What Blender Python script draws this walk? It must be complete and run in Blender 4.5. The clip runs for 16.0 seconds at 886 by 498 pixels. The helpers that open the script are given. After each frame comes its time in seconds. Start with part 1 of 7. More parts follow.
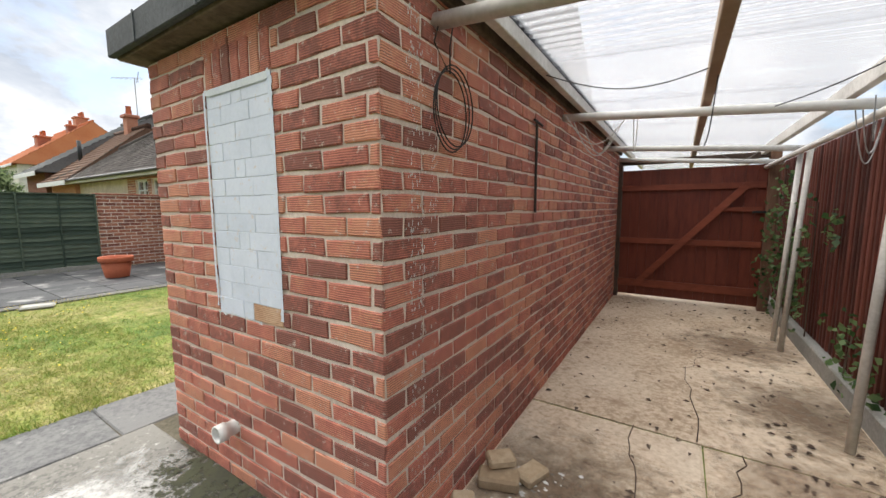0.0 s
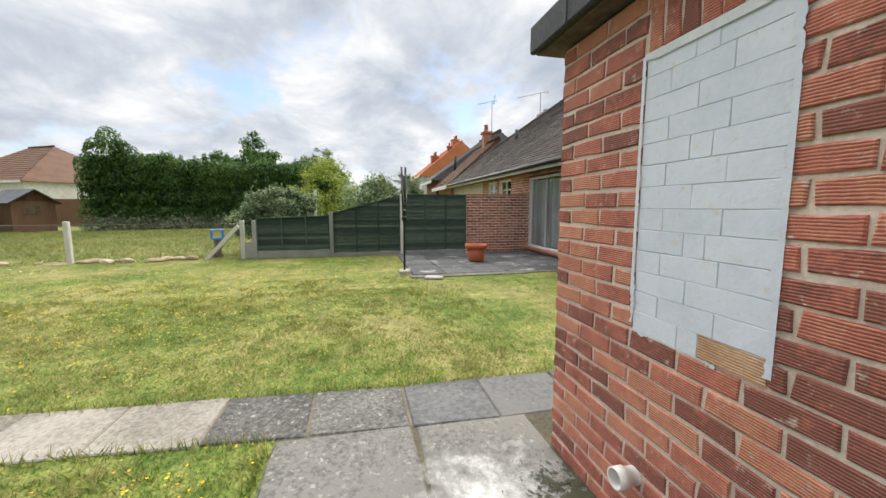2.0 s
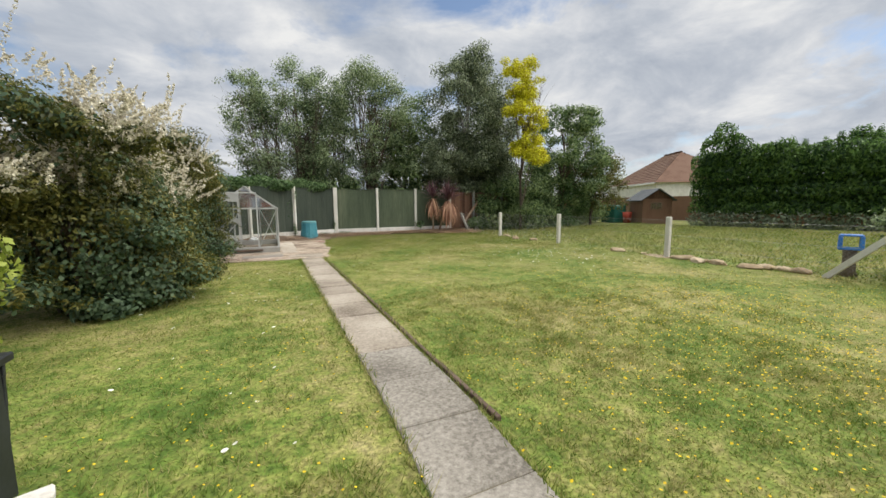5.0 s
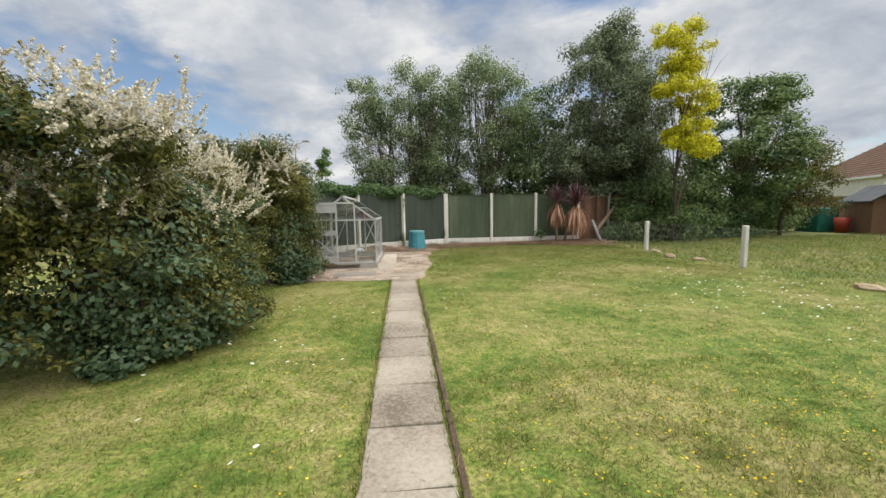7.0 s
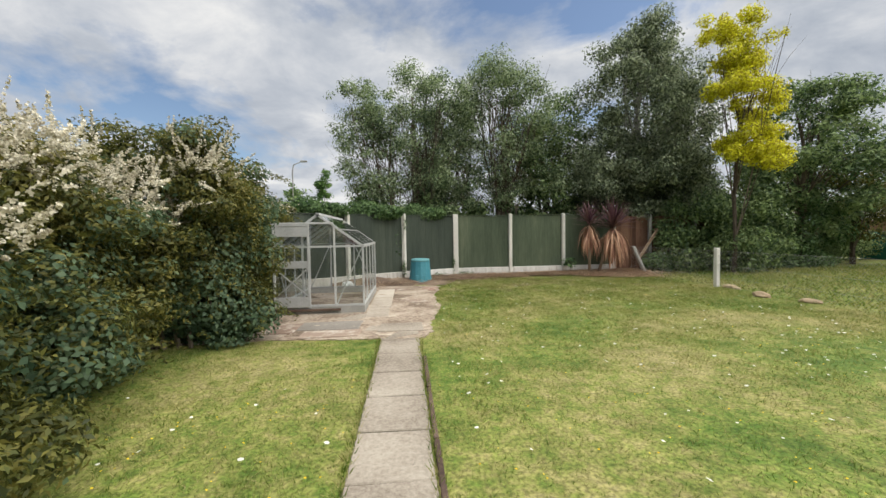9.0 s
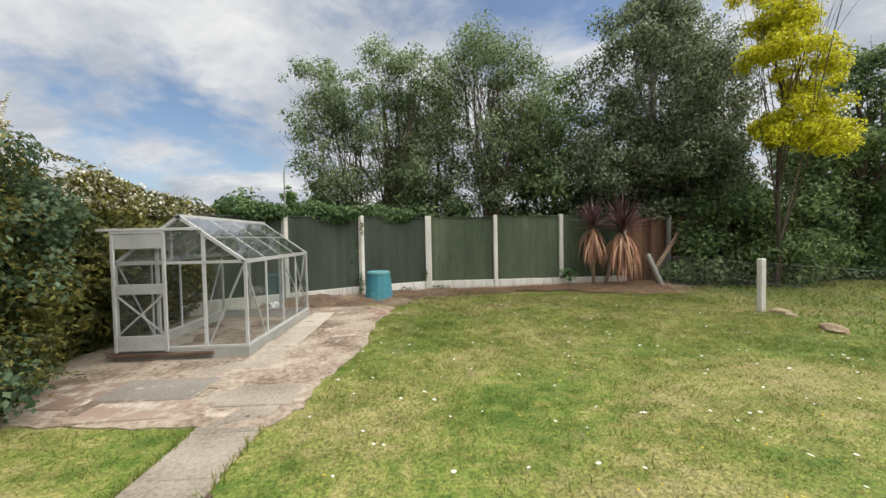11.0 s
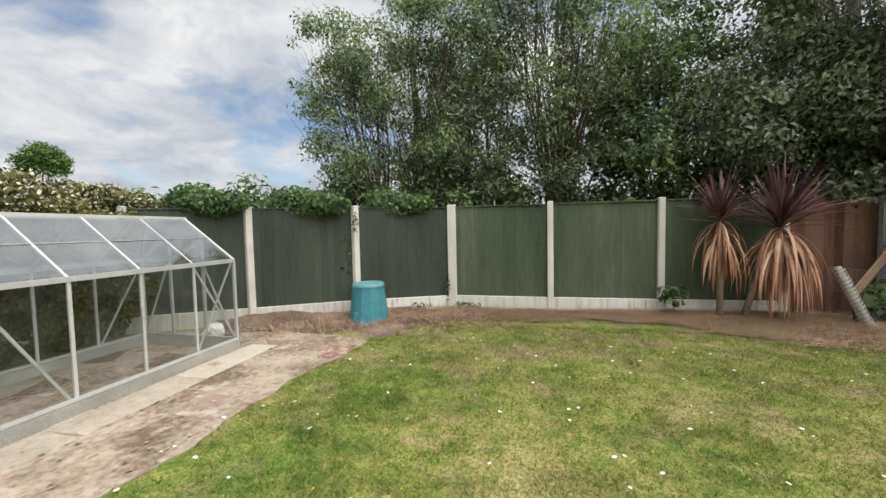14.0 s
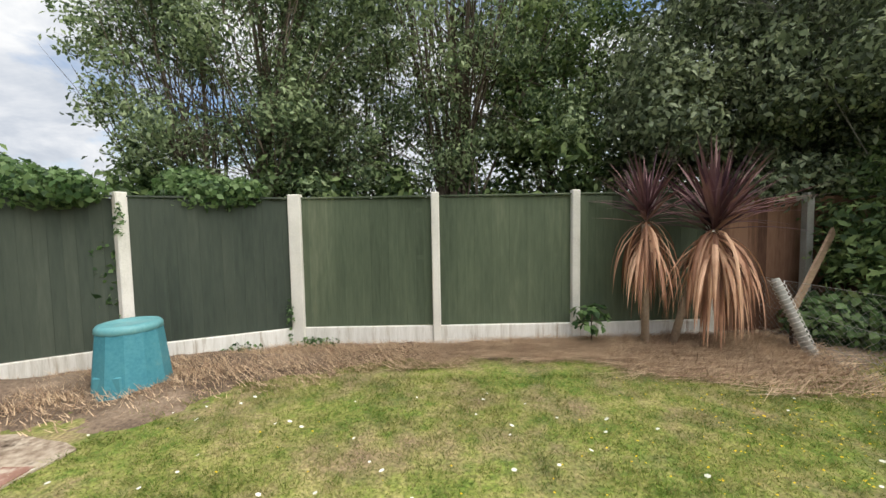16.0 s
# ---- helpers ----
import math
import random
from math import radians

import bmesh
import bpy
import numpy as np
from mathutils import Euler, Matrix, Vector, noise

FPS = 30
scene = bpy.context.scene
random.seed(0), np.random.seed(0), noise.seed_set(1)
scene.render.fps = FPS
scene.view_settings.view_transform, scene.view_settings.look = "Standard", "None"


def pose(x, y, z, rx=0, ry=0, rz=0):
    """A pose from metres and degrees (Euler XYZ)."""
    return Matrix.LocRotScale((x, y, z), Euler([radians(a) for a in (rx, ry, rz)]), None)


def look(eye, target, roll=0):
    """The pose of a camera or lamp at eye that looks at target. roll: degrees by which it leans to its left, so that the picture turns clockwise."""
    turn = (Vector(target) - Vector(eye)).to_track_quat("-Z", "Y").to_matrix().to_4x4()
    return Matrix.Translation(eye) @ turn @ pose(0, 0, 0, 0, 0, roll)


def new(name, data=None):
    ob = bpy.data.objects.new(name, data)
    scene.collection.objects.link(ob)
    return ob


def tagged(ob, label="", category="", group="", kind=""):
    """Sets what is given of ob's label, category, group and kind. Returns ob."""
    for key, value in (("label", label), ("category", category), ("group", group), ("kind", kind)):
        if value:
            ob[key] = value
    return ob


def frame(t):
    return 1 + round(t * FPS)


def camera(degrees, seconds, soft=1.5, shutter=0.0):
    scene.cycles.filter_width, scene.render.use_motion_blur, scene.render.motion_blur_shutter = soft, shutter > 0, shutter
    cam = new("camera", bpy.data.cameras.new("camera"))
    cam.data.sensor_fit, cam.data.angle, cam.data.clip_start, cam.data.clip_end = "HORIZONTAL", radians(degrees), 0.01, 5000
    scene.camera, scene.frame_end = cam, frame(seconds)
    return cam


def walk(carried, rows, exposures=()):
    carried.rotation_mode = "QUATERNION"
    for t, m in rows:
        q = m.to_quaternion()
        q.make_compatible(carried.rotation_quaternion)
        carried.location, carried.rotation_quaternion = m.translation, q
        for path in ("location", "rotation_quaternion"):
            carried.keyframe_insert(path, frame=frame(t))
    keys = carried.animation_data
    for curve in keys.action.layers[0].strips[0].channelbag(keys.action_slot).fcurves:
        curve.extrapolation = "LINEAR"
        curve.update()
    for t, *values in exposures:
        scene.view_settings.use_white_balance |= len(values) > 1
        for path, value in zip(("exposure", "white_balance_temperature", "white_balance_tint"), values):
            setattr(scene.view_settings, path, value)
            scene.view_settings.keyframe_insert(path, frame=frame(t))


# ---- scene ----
cam = camera(99.9, 16.0)
PATH = [
    (0, (0.819, 0.083, 1.361), (-0.247, 1.76, 1.142), -0.2),
    (0.5, (0.732, 0.034, 1.364), (-0.625, 1.486, 1.139), -0.1),
    (1, (0.603, 0.013, 1.354), (-1.025, 1.154, 1.135), 0.3),
    (1.5, (0.392, -0.02, 1.341), (-1.421, 0.795, 1.119), 0.3),
    (2, (0.177, -0.044, 1.344), (-1.761, 0.396, 1.12), -0.0),
    (2.5, (-0.097, 0.018, 1.336), (-2.084, 0.064, 1.11), 0.1),
    (3, (-0.447, -0.01, 1.401), (-2.369, -0.505, 1.151), -0.2),
    (3.5, (-0.776, -0.114, 1.389), (-2.493, -1.108, 1.137), -0.4),
    (4, (-0.986, -0.348, 1.364), (-2.482, -1.652, 1.12), -0.5),
    (4.5, (-1.26, -0.5, 1.33), (-2.353, -2.158, 1.09), -0.5),
    (5, (-1.526, -0.809, 1.316), (-2.359, -2.612, 1.083), -0.4),
    (7.5, (-2.513, -3.363, 1.525), (-2.682, -5.347, 1.334), -1.0),
    (8, (-2.518, -4.046, 1.53), (-2.691, -6.033, 1.391), -0.9),
    (8.5, (-2.518, -4.749, 1.51), (-2.707, -6.737, 1.409), -0.9),
    (9, (-2.552, -5.437, 1.464), (-2.743, -7.426, 1.383), -0.9),
    (9.5, (-2.817, -6.086, 1.461), (-3.022, -8.075, 1.394), -1.0),
    (12, (-4.746, -8.457, 1.558), (-4.608, -10.451, 1.497), -1.2),
    (12.5, (-5.022, -8.986, 1.548), (-4.701, -10.958, 1.464), -1.2),
    (13, (-5.28, -9.552, 1.582), (-4.858, -11.504, 1.485), -1.2),
    (13.5, (-5.5, -10.13, 1.619), (-5.062, -12.079, 1.521), -1.2),
    (14, (-5.757, -10.715, 1.642), (-5.3, -12.66, 1.534), -1.2),
    (14.5, (-5.973, -11.288, 1.67), (-5.512, -13.231, 1.555), -1.3),
    (15, (-6.098, -11.907, 1.67), (-5.634, -13.85, 1.556), -1.2),
    (15.5, (-6.153, -12.452, 1.658), (-5.799, -14.418, 1.547), -1.0),
    (16, (-6.259, -12.999, 1.651), (-6.247, -14.995, 1.532), -1.0),
]
walk(cam, [(t, look(eye, target, roll)) for t, eye, target, roll in PATH],
     exposures=[(0, 0.58), (1.0, 0.5), (1.5, 0.45), (2.0, 0.34), (2.5, 0.17), (3.0, 0.02), (5.0, 0.0), (9.0, 0.0), (12.5, 0.05), (14.5, 0.12), (16.0, 0.33)])

# ---------------------------------------------------------------- world, sun
SUN_AZ, SUN_EL = 284.0, 58.0          # degrees: azimuth clockwise from +y, height
world = bpy.data.worlds.new("sky")
scene.world = world
world.use_nodes = True
wn, wl = world.node_tree.nodes, world.node_tree.links
wn.clear()
w_out = wn.new("ShaderNodeOutputWorld")
w_bg = wn.new("ShaderNodeBackground")
w_sky = wn.new("ShaderNodeTexSky")
w_sky.sky_type, w_sky.sun_disc = "NISHITA", False
w_sky.sun_elevation, w_sky.sun_rotation = radians(SUN_EL), radians(SUN_AZ)
w_co = wn.new("ShaderNodeTexCoord")
w_sep = wn.new("ShaderNodeSeparateXYZ")
wl.new(w_co.outputs["Generated"], w_sep.inputs[0])
# the cloud deck: direction projected on a flat layer overhead
w_z = wn.new("ShaderNodeMath"); w_z.operation = "MAXIMUM"; w_z.inputs[1].default_value = 0.0
wl.new(w_sep.outputs["Z"], w_z.inputs[0])
w_z2 = wn.new("ShaderNodeMath"); w_z2.operation = "ADD"; w_z2.inputs[1].default_value = 0.30
wl.new(w_z.outputs[0], w_z2.inputs[0])
w_dx = wn.new("ShaderNodeMath"); w_dx.operation = "DIVIDE"
w_dy = wn.new("ShaderNodeMath"); w_dy.operation = "DIVIDE"
wl.new(w_sep.outputs["X"], w_dx.inputs[0]); wl.new(w_z2.outputs[0], w_dx.inputs[1])
wl.new(w_sep.outputs["Y"], w_dy.inputs[0]); wl.new(w_z2.outputs[0], w_dy.inputs[1])
w_com = wn.new("ShaderNodeCombineXYZ")
wl.new(w_dx.outputs[0], w_com.inputs[0]); wl.new(w_dy.outputs[0], w_com.inputs[1])


def cloud_noise(scale, detail, rough, seed, lac=2.1):
    n = wn.new("ShaderNodeTexNoise")
    n.inputs["Scale"].default_value, n.inputs["Detail"].default_value = scale, detail
    n.inputs["Roughness"].default_value, n.inputs["Lacunarity"].default_value = rough, lac
    n.inputs["Distortion"].default_value = 0.35
    a = wn.new("ShaderNodeVectorMath"); a.operation = "ADD"; a.inputs[1].default_value = (seed, seed * 1.7, seed * 0.3)
    wl.new(w_com.outputs[0], a.inputs[0]); wl.new(a.outputs[0], n.inputs["Vector"])
    return n.outputs["Fac"]


def w_ramp(fac, stops):
    r = wn.new("ShaderNodeValToRGB")
    r.color_ramp.elements[0].position, r.color_ramp.elements[0].color = stops[0][0], (*stops[0][1], 1)
    r.color_ramp.elements[1].position, r.color_ramp.elements[1].color = stops[-1][0], (*stops[-1][1], 1)
    for p, c in stops[1:-1]:
        r.color_ramp.elements.new(p).color = (*c, 1)
    wl.new(fac, r.inputs[0])
    return r.outputs["Color"]


w_cover = w_ramp(cloud_noise(1.5, 9, 0.55, 3.1), [(0.34, (0, 0, 0)), (0.46, (1, 1, 1))])
w_tone = w_ramp(cloud_noise(2.6, 9, 0.58, 7.7), [(0.30, (5.4, 6.0, 7.0)), (0.44, (7.0, 7.5, 8.3)), (0.55, (8.8, 9.1, 9.6)), (0.70, (11.5, 11.5, 11.4))])
w_mix = wn.new("ShaderNodeMix"); w_mix.data_type = "RGBA"
wl.new(w_cover, w_mix.inputs["Factor"]); w_gain = wn.new("ShaderNodeVectorMath"); w_gain.operation = "SCALE"; w_gain.inputs["Scale"].default_value = 1.8; wl.new(w_sky.outputs[0], w_gain.inputs[0]); wl.new(w_gain.outputs[0], w_mix.inputs[6]); wl.new(w_tone, w_mix.inputs[7])
wl.new(w_mix.outputs[2], w_bg.inputs["Color"])
w_bg.inputs["Strength"].default_value = 0.074
wl.new(w_bg.outputs[0], w_out.inputs["Surface"])

sun_data = bpy.data.lights.new("sun", "SUN")
sun_data.energy, sun_data.angle, sun_data.color = 5.7, radians(95), (1.0, 0.955, 0.875)
sun = new("sun", sun_data)
_az, _el = radians(SUN_AZ), radians(SUN_EL)
sun.matrix_world = look((math.sin(_az) * 40 * math.cos(_el), math.cos(_az) * 40 * math.cos(_el), 40 * math.sin(_el)), (0, 0, 0))

# ---------------------------------------------------------------- materials
MATS = {}


def mat(name, cols, big=0.6, fine=25.0, rough=0.8, bump=0.3, dist=0.01, vary=0.25, metal=0.0, spec=0.3, mixbig=0.5,
        stretch=(1, 1, 1), stain=None, translucent=0.0, alpha_glass=False, hue=0.0, fine_amt=0.5, span=(0.33, 0.67)):
    """A surface whose colour runs through cols by two scales of noise, with a random shade for each piece."""
    m = bpy.data.materials.new(name)
    m.use_nodes = True
    n, l = m.node_tree.nodes, m.node_tree.links
    b = n["Principled BSDF"]
    geo = n.new("ShaderNodeNewGeometry")
    mp = n.new("ShaderNodeMapping")
    mp.inputs["Scale"].default_value = stretch
    l.new(geo.outputs["Position"], mp.inputs["Vector"])
    n1 = n.new("ShaderNodeTexNoise"); n1.inputs["Scale"].default_value = big; n1.inputs["Detail"].default_value = 5
    n2 = n.new("ShaderNodeTexNoise"); n2.inputs["Scale"].default_value = fine; n2.inputs["Detail"].default_value = 6
    n2.inputs["Roughness"].default_value = 0.65
    for q in (n1, n2):
        l.new(mp.outputs[0], q.inputs["Vector"])
    mx = n.new("ShaderNodeMix"); mx.data_type = "FLOAT"; mx.inputs["Factor"].default_value = fine_amt
    l.new(n1.outputs["Fac"], mx.inputs[2]); l.new(n2.outputs["Fac"], mx.inputs[3])
    info = n.new("ShaderNodeObjectInfo")
    ad = n.new("ShaderNodeMath"); ad.operation = "ADD"
    l.new(info.outputs["Random"], ad.inputs[0]); l.new(geo.outputs["Random Per Island"], ad.inputs[1])
    fr = n.new("ShaderNodeMath"); fr.operation = "FRACT"; l.new(ad.outputs[0], fr.inputs[0])
    sb = n.new("ShaderNodeMath"); sb.operation = "MULTIPLY_ADD"; sb.inputs[1].default_value = vary; sb.inputs[2].default_value = -vary / 2
    l.new(fr.outputs[0], sb.inputs[0])
    ad2 = n.new("ShaderNodeMath"); ad2.operation = "ADD"
    l.new(mx.outputs[0], ad2.inputs[0]); l.new(sb.outputs[0], ad2.inputs[1])
    ramp = n.new("ShaderNodeValToRGB")
    k = len(cols)
    e = ramp.color_ramp.elements
    lo, hi = span
    e[0].position, e[0].color = lo, (*cols[0], 1)
    e[1].position, e[1].color = hi, (*cols[-1], 1)
    for i in range(1, k - 1):
        e.new(lo + (hi - lo) * i / (k - 1)).color = (*cols[i], 1)
    l.new(ad2.outputs[0], ramp.inputs[0])
    col = ramp.outputs["Color"]
    if stain:
        scol, sscale, sthr = stain
        n3 = n.new("ShaderNodeTexNoise"); n3.inputs["Scale"].default_value = sscale; n3.inputs["Detail"].default_value = 7
        n3.inputs["Roughness"].default_value = 0.7
        l.new(mp.outputs[0], n3.inputs["Vector"])
        r3 = n.new("ShaderNodeValToRGB")
        r3.color_ramp.elements[0].position, r3.color_ramp.elements[0].color = sthr, (0, 0, 0, 1)
        r3.color_ramp.elements[1].position, r3.color_ramp.elements[1].color = sthr + 0.12, (1, 1, 1, 1)
        l.new(n3.outputs["Fac"], r3.inputs[0])
        m3 = n.new("ShaderNodeMix"); m3.data_type = "RGBA"
        l.new(r3.outputs["Color"], m3.inputs["Factor"]); l.new(col, m3.inputs[6]); m3.inputs[7].default_value = (*scol, 1)
        col = m3.outputs[2]
    if hue:
        hs = n.new("ShaderNodeHueSaturation")
        hm = n.new("ShaderNodeMath"); hm.operation = "MULTIPLY_ADD"; hm.inputs[1].default_value = hue; hm.inputs[2].default_value = 0.5 - hue / 2
        l.new(fr.outputs[0], hm.inputs[0]); l.new(hm.outputs[0], hs.inputs["Hue"]); l.new(col, hs.inputs["Color"])
        col = hs.outputs["Color"]
    l.new(col, b.inputs["Base Color"])
    b.inputs["Roughness"].default_value, b.inputs["Metallic"].default_value = rough, metal
    b.inputs["Specular IOR Level"].default_value = spec
    if bump:
        bp = n.new("ShaderNodeBump"); bp.inputs["Strength"].default_value = bump; bp.inputs["Distance"].default_value = dist
        l.new(n2.outputs["Fac"], bp.inputs["Height"]); l.new(bp.outputs[0], b.inputs["Normal"])
    if translucent:
        tr = n.new("ShaderNodeBsdfTranslucent"); l.new(col, tr.inputs["Color"])
        ms = n.new("ShaderNodeMixShader"); ms.inputs[0].default_value = translucent
        l.new(b.outputs[0], ms.inputs[1]); l.new(tr.outputs[0], ms.inputs[2])
        l.new(ms.outputs[0], n["Material Output"].inputs["Surface"])
    MATS[name] = m
    return m


def glass(name, tint, rough, clear, shine=0.05):
    m = bpy.data.materials.new(name)
    m.use_nodes = True
    n, l = m.node_tree.nodes, m.node_tree.links
    n.remove(n["Principled BSDF"])
    t = n.new("ShaderNodeBsdfTransparent"); t.inputs["Color"].default_value = (*tint, 1)
    g = n.new("ShaderNodeBsdfGlossy"); g.inputs["Roughness"].default_value = rough
    d = n.new("ShaderNodeBsdfDiffuse"); d.inputs["Color"].default_value = (0.55, 0.57, 0.56, 1)
    geo = n.new("ShaderNodeNewGeometry")
    ns = n.new("ShaderNodeTexNoise"); ns.inputs["Scale"].default_value = 3.0; ns.inputs["Detail"].default_value = 8
    l.new(geo.outputs["Position"], ns.inputs["Vector"])
    mr = n.new("ShaderNodeMapRange"); mr.inputs[1].default_value, mr.inputs[2].default_value = 0.35, 0.8
    mr.inputs[3].default_value, mr.inputs[4].default_value = 0.0, 2 * (1 - clear)
    l.new(ns.outputs["Fac"], mr.inputs[0])
    lw = n.new("ShaderNodeLayerWeight"); lw.inputs[0].default_value = 0.5
    pw = n.new("ShaderNodeMath"); pw.operation = "POWER"; pw.inputs[1].default_value = 4.0
    l.new(lw.outputs["Facing"], pw.inputs[0])
    f = n.new("ShaderNodeMath"); f.operation = "MULTIPLY_ADD"; f.inputs[1].default_value = 0.75; f.inputs[2].default_value = shine
    l.new(pw.outputs[0], f.inputs[0])
    m1 = n.new("ShaderNodeMixShader"); m2 = n.new("ShaderNodeMixShader")
    l.new(mr.outputs[0], m1.inputs[0]); l.new(t.outputs[0], m1.inputs[1]); l.new(d.outputs[0], m1.inputs[2])
    l.new(f.outputs[0], m2.inputs[0]); l.new(m1.outputs[0], m2.inputs[1]); l.new(g.outputs[0], m2.inputs[2])
    l.new(m2.outputs[0], n["Material Output"].inputs["Surface"])
    MATS[name] = m
    return m


def brick_mat(name, cols, ribs, vary=1.0, rough=0.85, relief=0.75, groove_dark=0.0):
    """Combed clay brick: a shade for each brick, wavy horizontal ribs, lime bloom."""
    m = mat(name, cols, big=9.0, fine=55.0, rough=rough, bump=0.0, vary=vary, fine_amt=0.5, stain=((0.62, 0.53, 0.46), 24.0, 0.585))
    n, l = m.node_tree.nodes, m.node_tree.links
    b = n["Principled BSDF"]
    geo = [q for q in n if q.bl_idname == "ShaderNodeNewGeometry"][0]
    wv = n.new("ShaderNodeTexWave"); wv.wave_type, wv.bands_direction = "BANDS", "Z"
    wv.inputs["Scale"].default_value = 2 * math.pi / 20 / 0.0085
    wv.inputs["Distortion"].default_value, wv.inputs["Detail"].default_value, wv.inputs["Detail Scale"].default_value = 2.6, 4.0, 0.6
    inf = n.new("ShaderNodeObjectInfo")
    sh = n.new("ShaderNodeCombineXYZ")
    sr = n.new("ShaderNodeMath"); sr.operation = "MULTIPLY"; sr.inputs[1].default_value = 0.02
    l.new(inf.outputs["Random"], sr.inputs[0]); l.new(sr.outputs[0], sh.inputs["Z"])
    av = n.new("ShaderNodeVectorMath"); av.operation = "ADD"
    l.new(geo.outputs["Position"], av.inputs[0]); l.new(sh.outputs[0], av.inputs[1])
    l.new(av.outputs[0], wv.inputs["Vector"])
    ns = n.new("ShaderNodeTexNoise"); ns.inputs["Scale"].default_value = 75.0; ns.inputs["Detail"].default_value = 4
    l.new(geo.outputs["Position"], ns.inputs["Vector"])
    ad = n.new("ShaderNodeMath"); ad.operation = "MULTIPLY_ADD"; ad.inputs[1].default_value = ribs
    l.new(wv.outputs["Fac"], ad.inputs[0]); l.new(ns.outputs["Fac"], ad.inputs[2])
    bp = n.new("ShaderNodeBump"); bp.inputs["Strength"].default_value = relief; bp.inputs["Distance"].default_value = 0.003
    l.new(ad.outputs[0], bp.inputs["Height"]); l.new(bp.outputs[0], b.inputs["Normal"])
    if groove_dark:
        # base colour darkened in the grooves of the combing, broken up by noise
        src = b.inputs["Base Color"].links[0].from_socket
        pt = n.new("ShaderNodeTexNoise"); pt.inputs["Scale"].default_value = 11.0; pt.inputs["Detail"].default_value = 5
        l.new(geo.outputs["Position"], pt.inputs["Vector"])
        g1 = n.new("ShaderNodeMapRange"); g1.inputs[1].default_value, g1.inputs[2].default_value = 0.42, 0.08
        l.new(wv.outputs["Fac"], g1.inputs[0])
        g2 = n.new("ShaderNodeMapRange"); g2.inputs[1].default_value, g2.inputs[2].default_value = 0.25, 0.55
        g2.inputs[4].default_value = groove_dark
        l.new(pt.outputs["Fac"], g2.inputs[0])
        g3 = n.new("ShaderNodeMath"); g3.operation = "MULTIPLY"; l.new(g1.outputs[0], g3.inputs[0]); l.new(g2.outputs[0], g3.inputs[1])
        gm = n.new("ShaderNodeMix"); gm.data_type = "RGBA"
        l.new(g3.outputs[0], gm.inputs["Factor"]); l.new(src, gm.inputs[6]); gm.inputs[7].default_value = (0.07, 0.035, 0.028, 1)
        l.new(gm.outputs[2], b.inputs["Base Color"])
    return m


brick_mat("brick_red", [(0.27, 0.105, 0.080), (0.42, 0.142, 0.104), (0.50, 0.172, 0.122), (0.545, 0.200, 0.138), (0.60, 0.262, 0.165)], 0.5, vary=0.46, groove_dark=0.72)
brick_mat("brick_buff", [(0.36, 0.19, 0.11), (0.46, 0.27, 0.16), (0.55, 0.36, 0.23)], 0.8, vary=0.2)
brick_mat("brick_house", [(0.230, 0.098, 0.069), (0.333, 0.132, 0.086), (0.414, 0.172, 0.109), (0.471, 0.218, 0.138)], 0.3, vary=0.45)
brick_mat("brick_painted", [(0.570, 0.616, 0.697), (0.627, 0.669, 0.754), (0.674, 0.713, 0.796)], 0.05, vary=0.16, rough=0.7, relief=0.3)
mat("mortar", [(0.55, 0.45, 0.38), (0.74, 0.63, 0.545), (0.85, 0.76, 0.67)], 3, 60, 0.95, 0.6, 0.004)
mat("mortar_painted", [(0.390, 0.416, 0.448), (0.598, 0.630, 0.670)], 3, 40, 0.9, 0.5, 0.004)
mat("cement_smear", [(0.50, 0.52, 0.53), (0.63, 0.655, 0.68), (0.70, 0.72, 0.74)], 6, 50, 0.9, 0.4, 0.003)
mat("felt", [(0.035, 0.04, 0.045), (0.07, 0.078, 0.085), (0.11, 0.118, 0.125)], 1.4, 60, 0.75, 0.5, 0.004, stain=((0.22, 0.23, 0.22), 9, 0.68))
mat("soffit", [(0.05, 0.04, 0.032), (0.12, 0.09, 0.07), (0.2, 0.15, 0.11)], 3, 25, 0.95, 0.3)
mat("slab", [(0.047, 0.047, 0.044), (0.088, 0.086, 0.080), (0.126, 0.122, 0.112), (0.176, 0.170, 0.154)], 1.6, 40, 0.85, 0.5, 0.006, vary=0.22, stain=((0.34, 0.335, 0.31), 24.0, 0.57), span=(0.39, 0.60), fine_amt=.66)
mat("slab_warm", [(0.143, 0.118, 0.091), (0.244, 0.210, 0.168), (0.315, 0.277, 0.227), (0.378, 0.340, 0.281)], 1.2, 40, 0.88, 0.5, 0.006, vary=0.06, stain=((0.19, 0.165, 0.135), 15.0, 0.60), span=(0.36, 0.63), fine_amt=.5)
mat("slab_pink", [(0.217, 0.152, 0.116), (0.289, 0.220, 0.172), (0.337, 0.279, 0.227)], 1.4, 35, 0.9, 0.5, 0.006, vary=0.4, stain=((0.43, 0.385, 0.325), 4, 0.50))
mat("slab_dark", [(0.035, 0.038, 0.042), (0.065, 0.068, 0.072), (0.10, 0.10, 0.105)], 1.6, 40, 0.6, 0.5, 0.005, vary=0.3, stain=((0.30, 0.30, 0.29), 1.9, 0.545))
mat("slab_mid", [(0.125, 0.112, 0.094), (0.205, 0.188, 0.160), (0.275, 0.254, 0.220), (0.345, 0.322, 0.28)], 1.3, 40, 0.88, 0.5, 0.006, vary=0.06, stain=((0.11, 0.10, 0.088), 16.0, 0.59), span=(0.37, 0.62), fine_amt=.55)
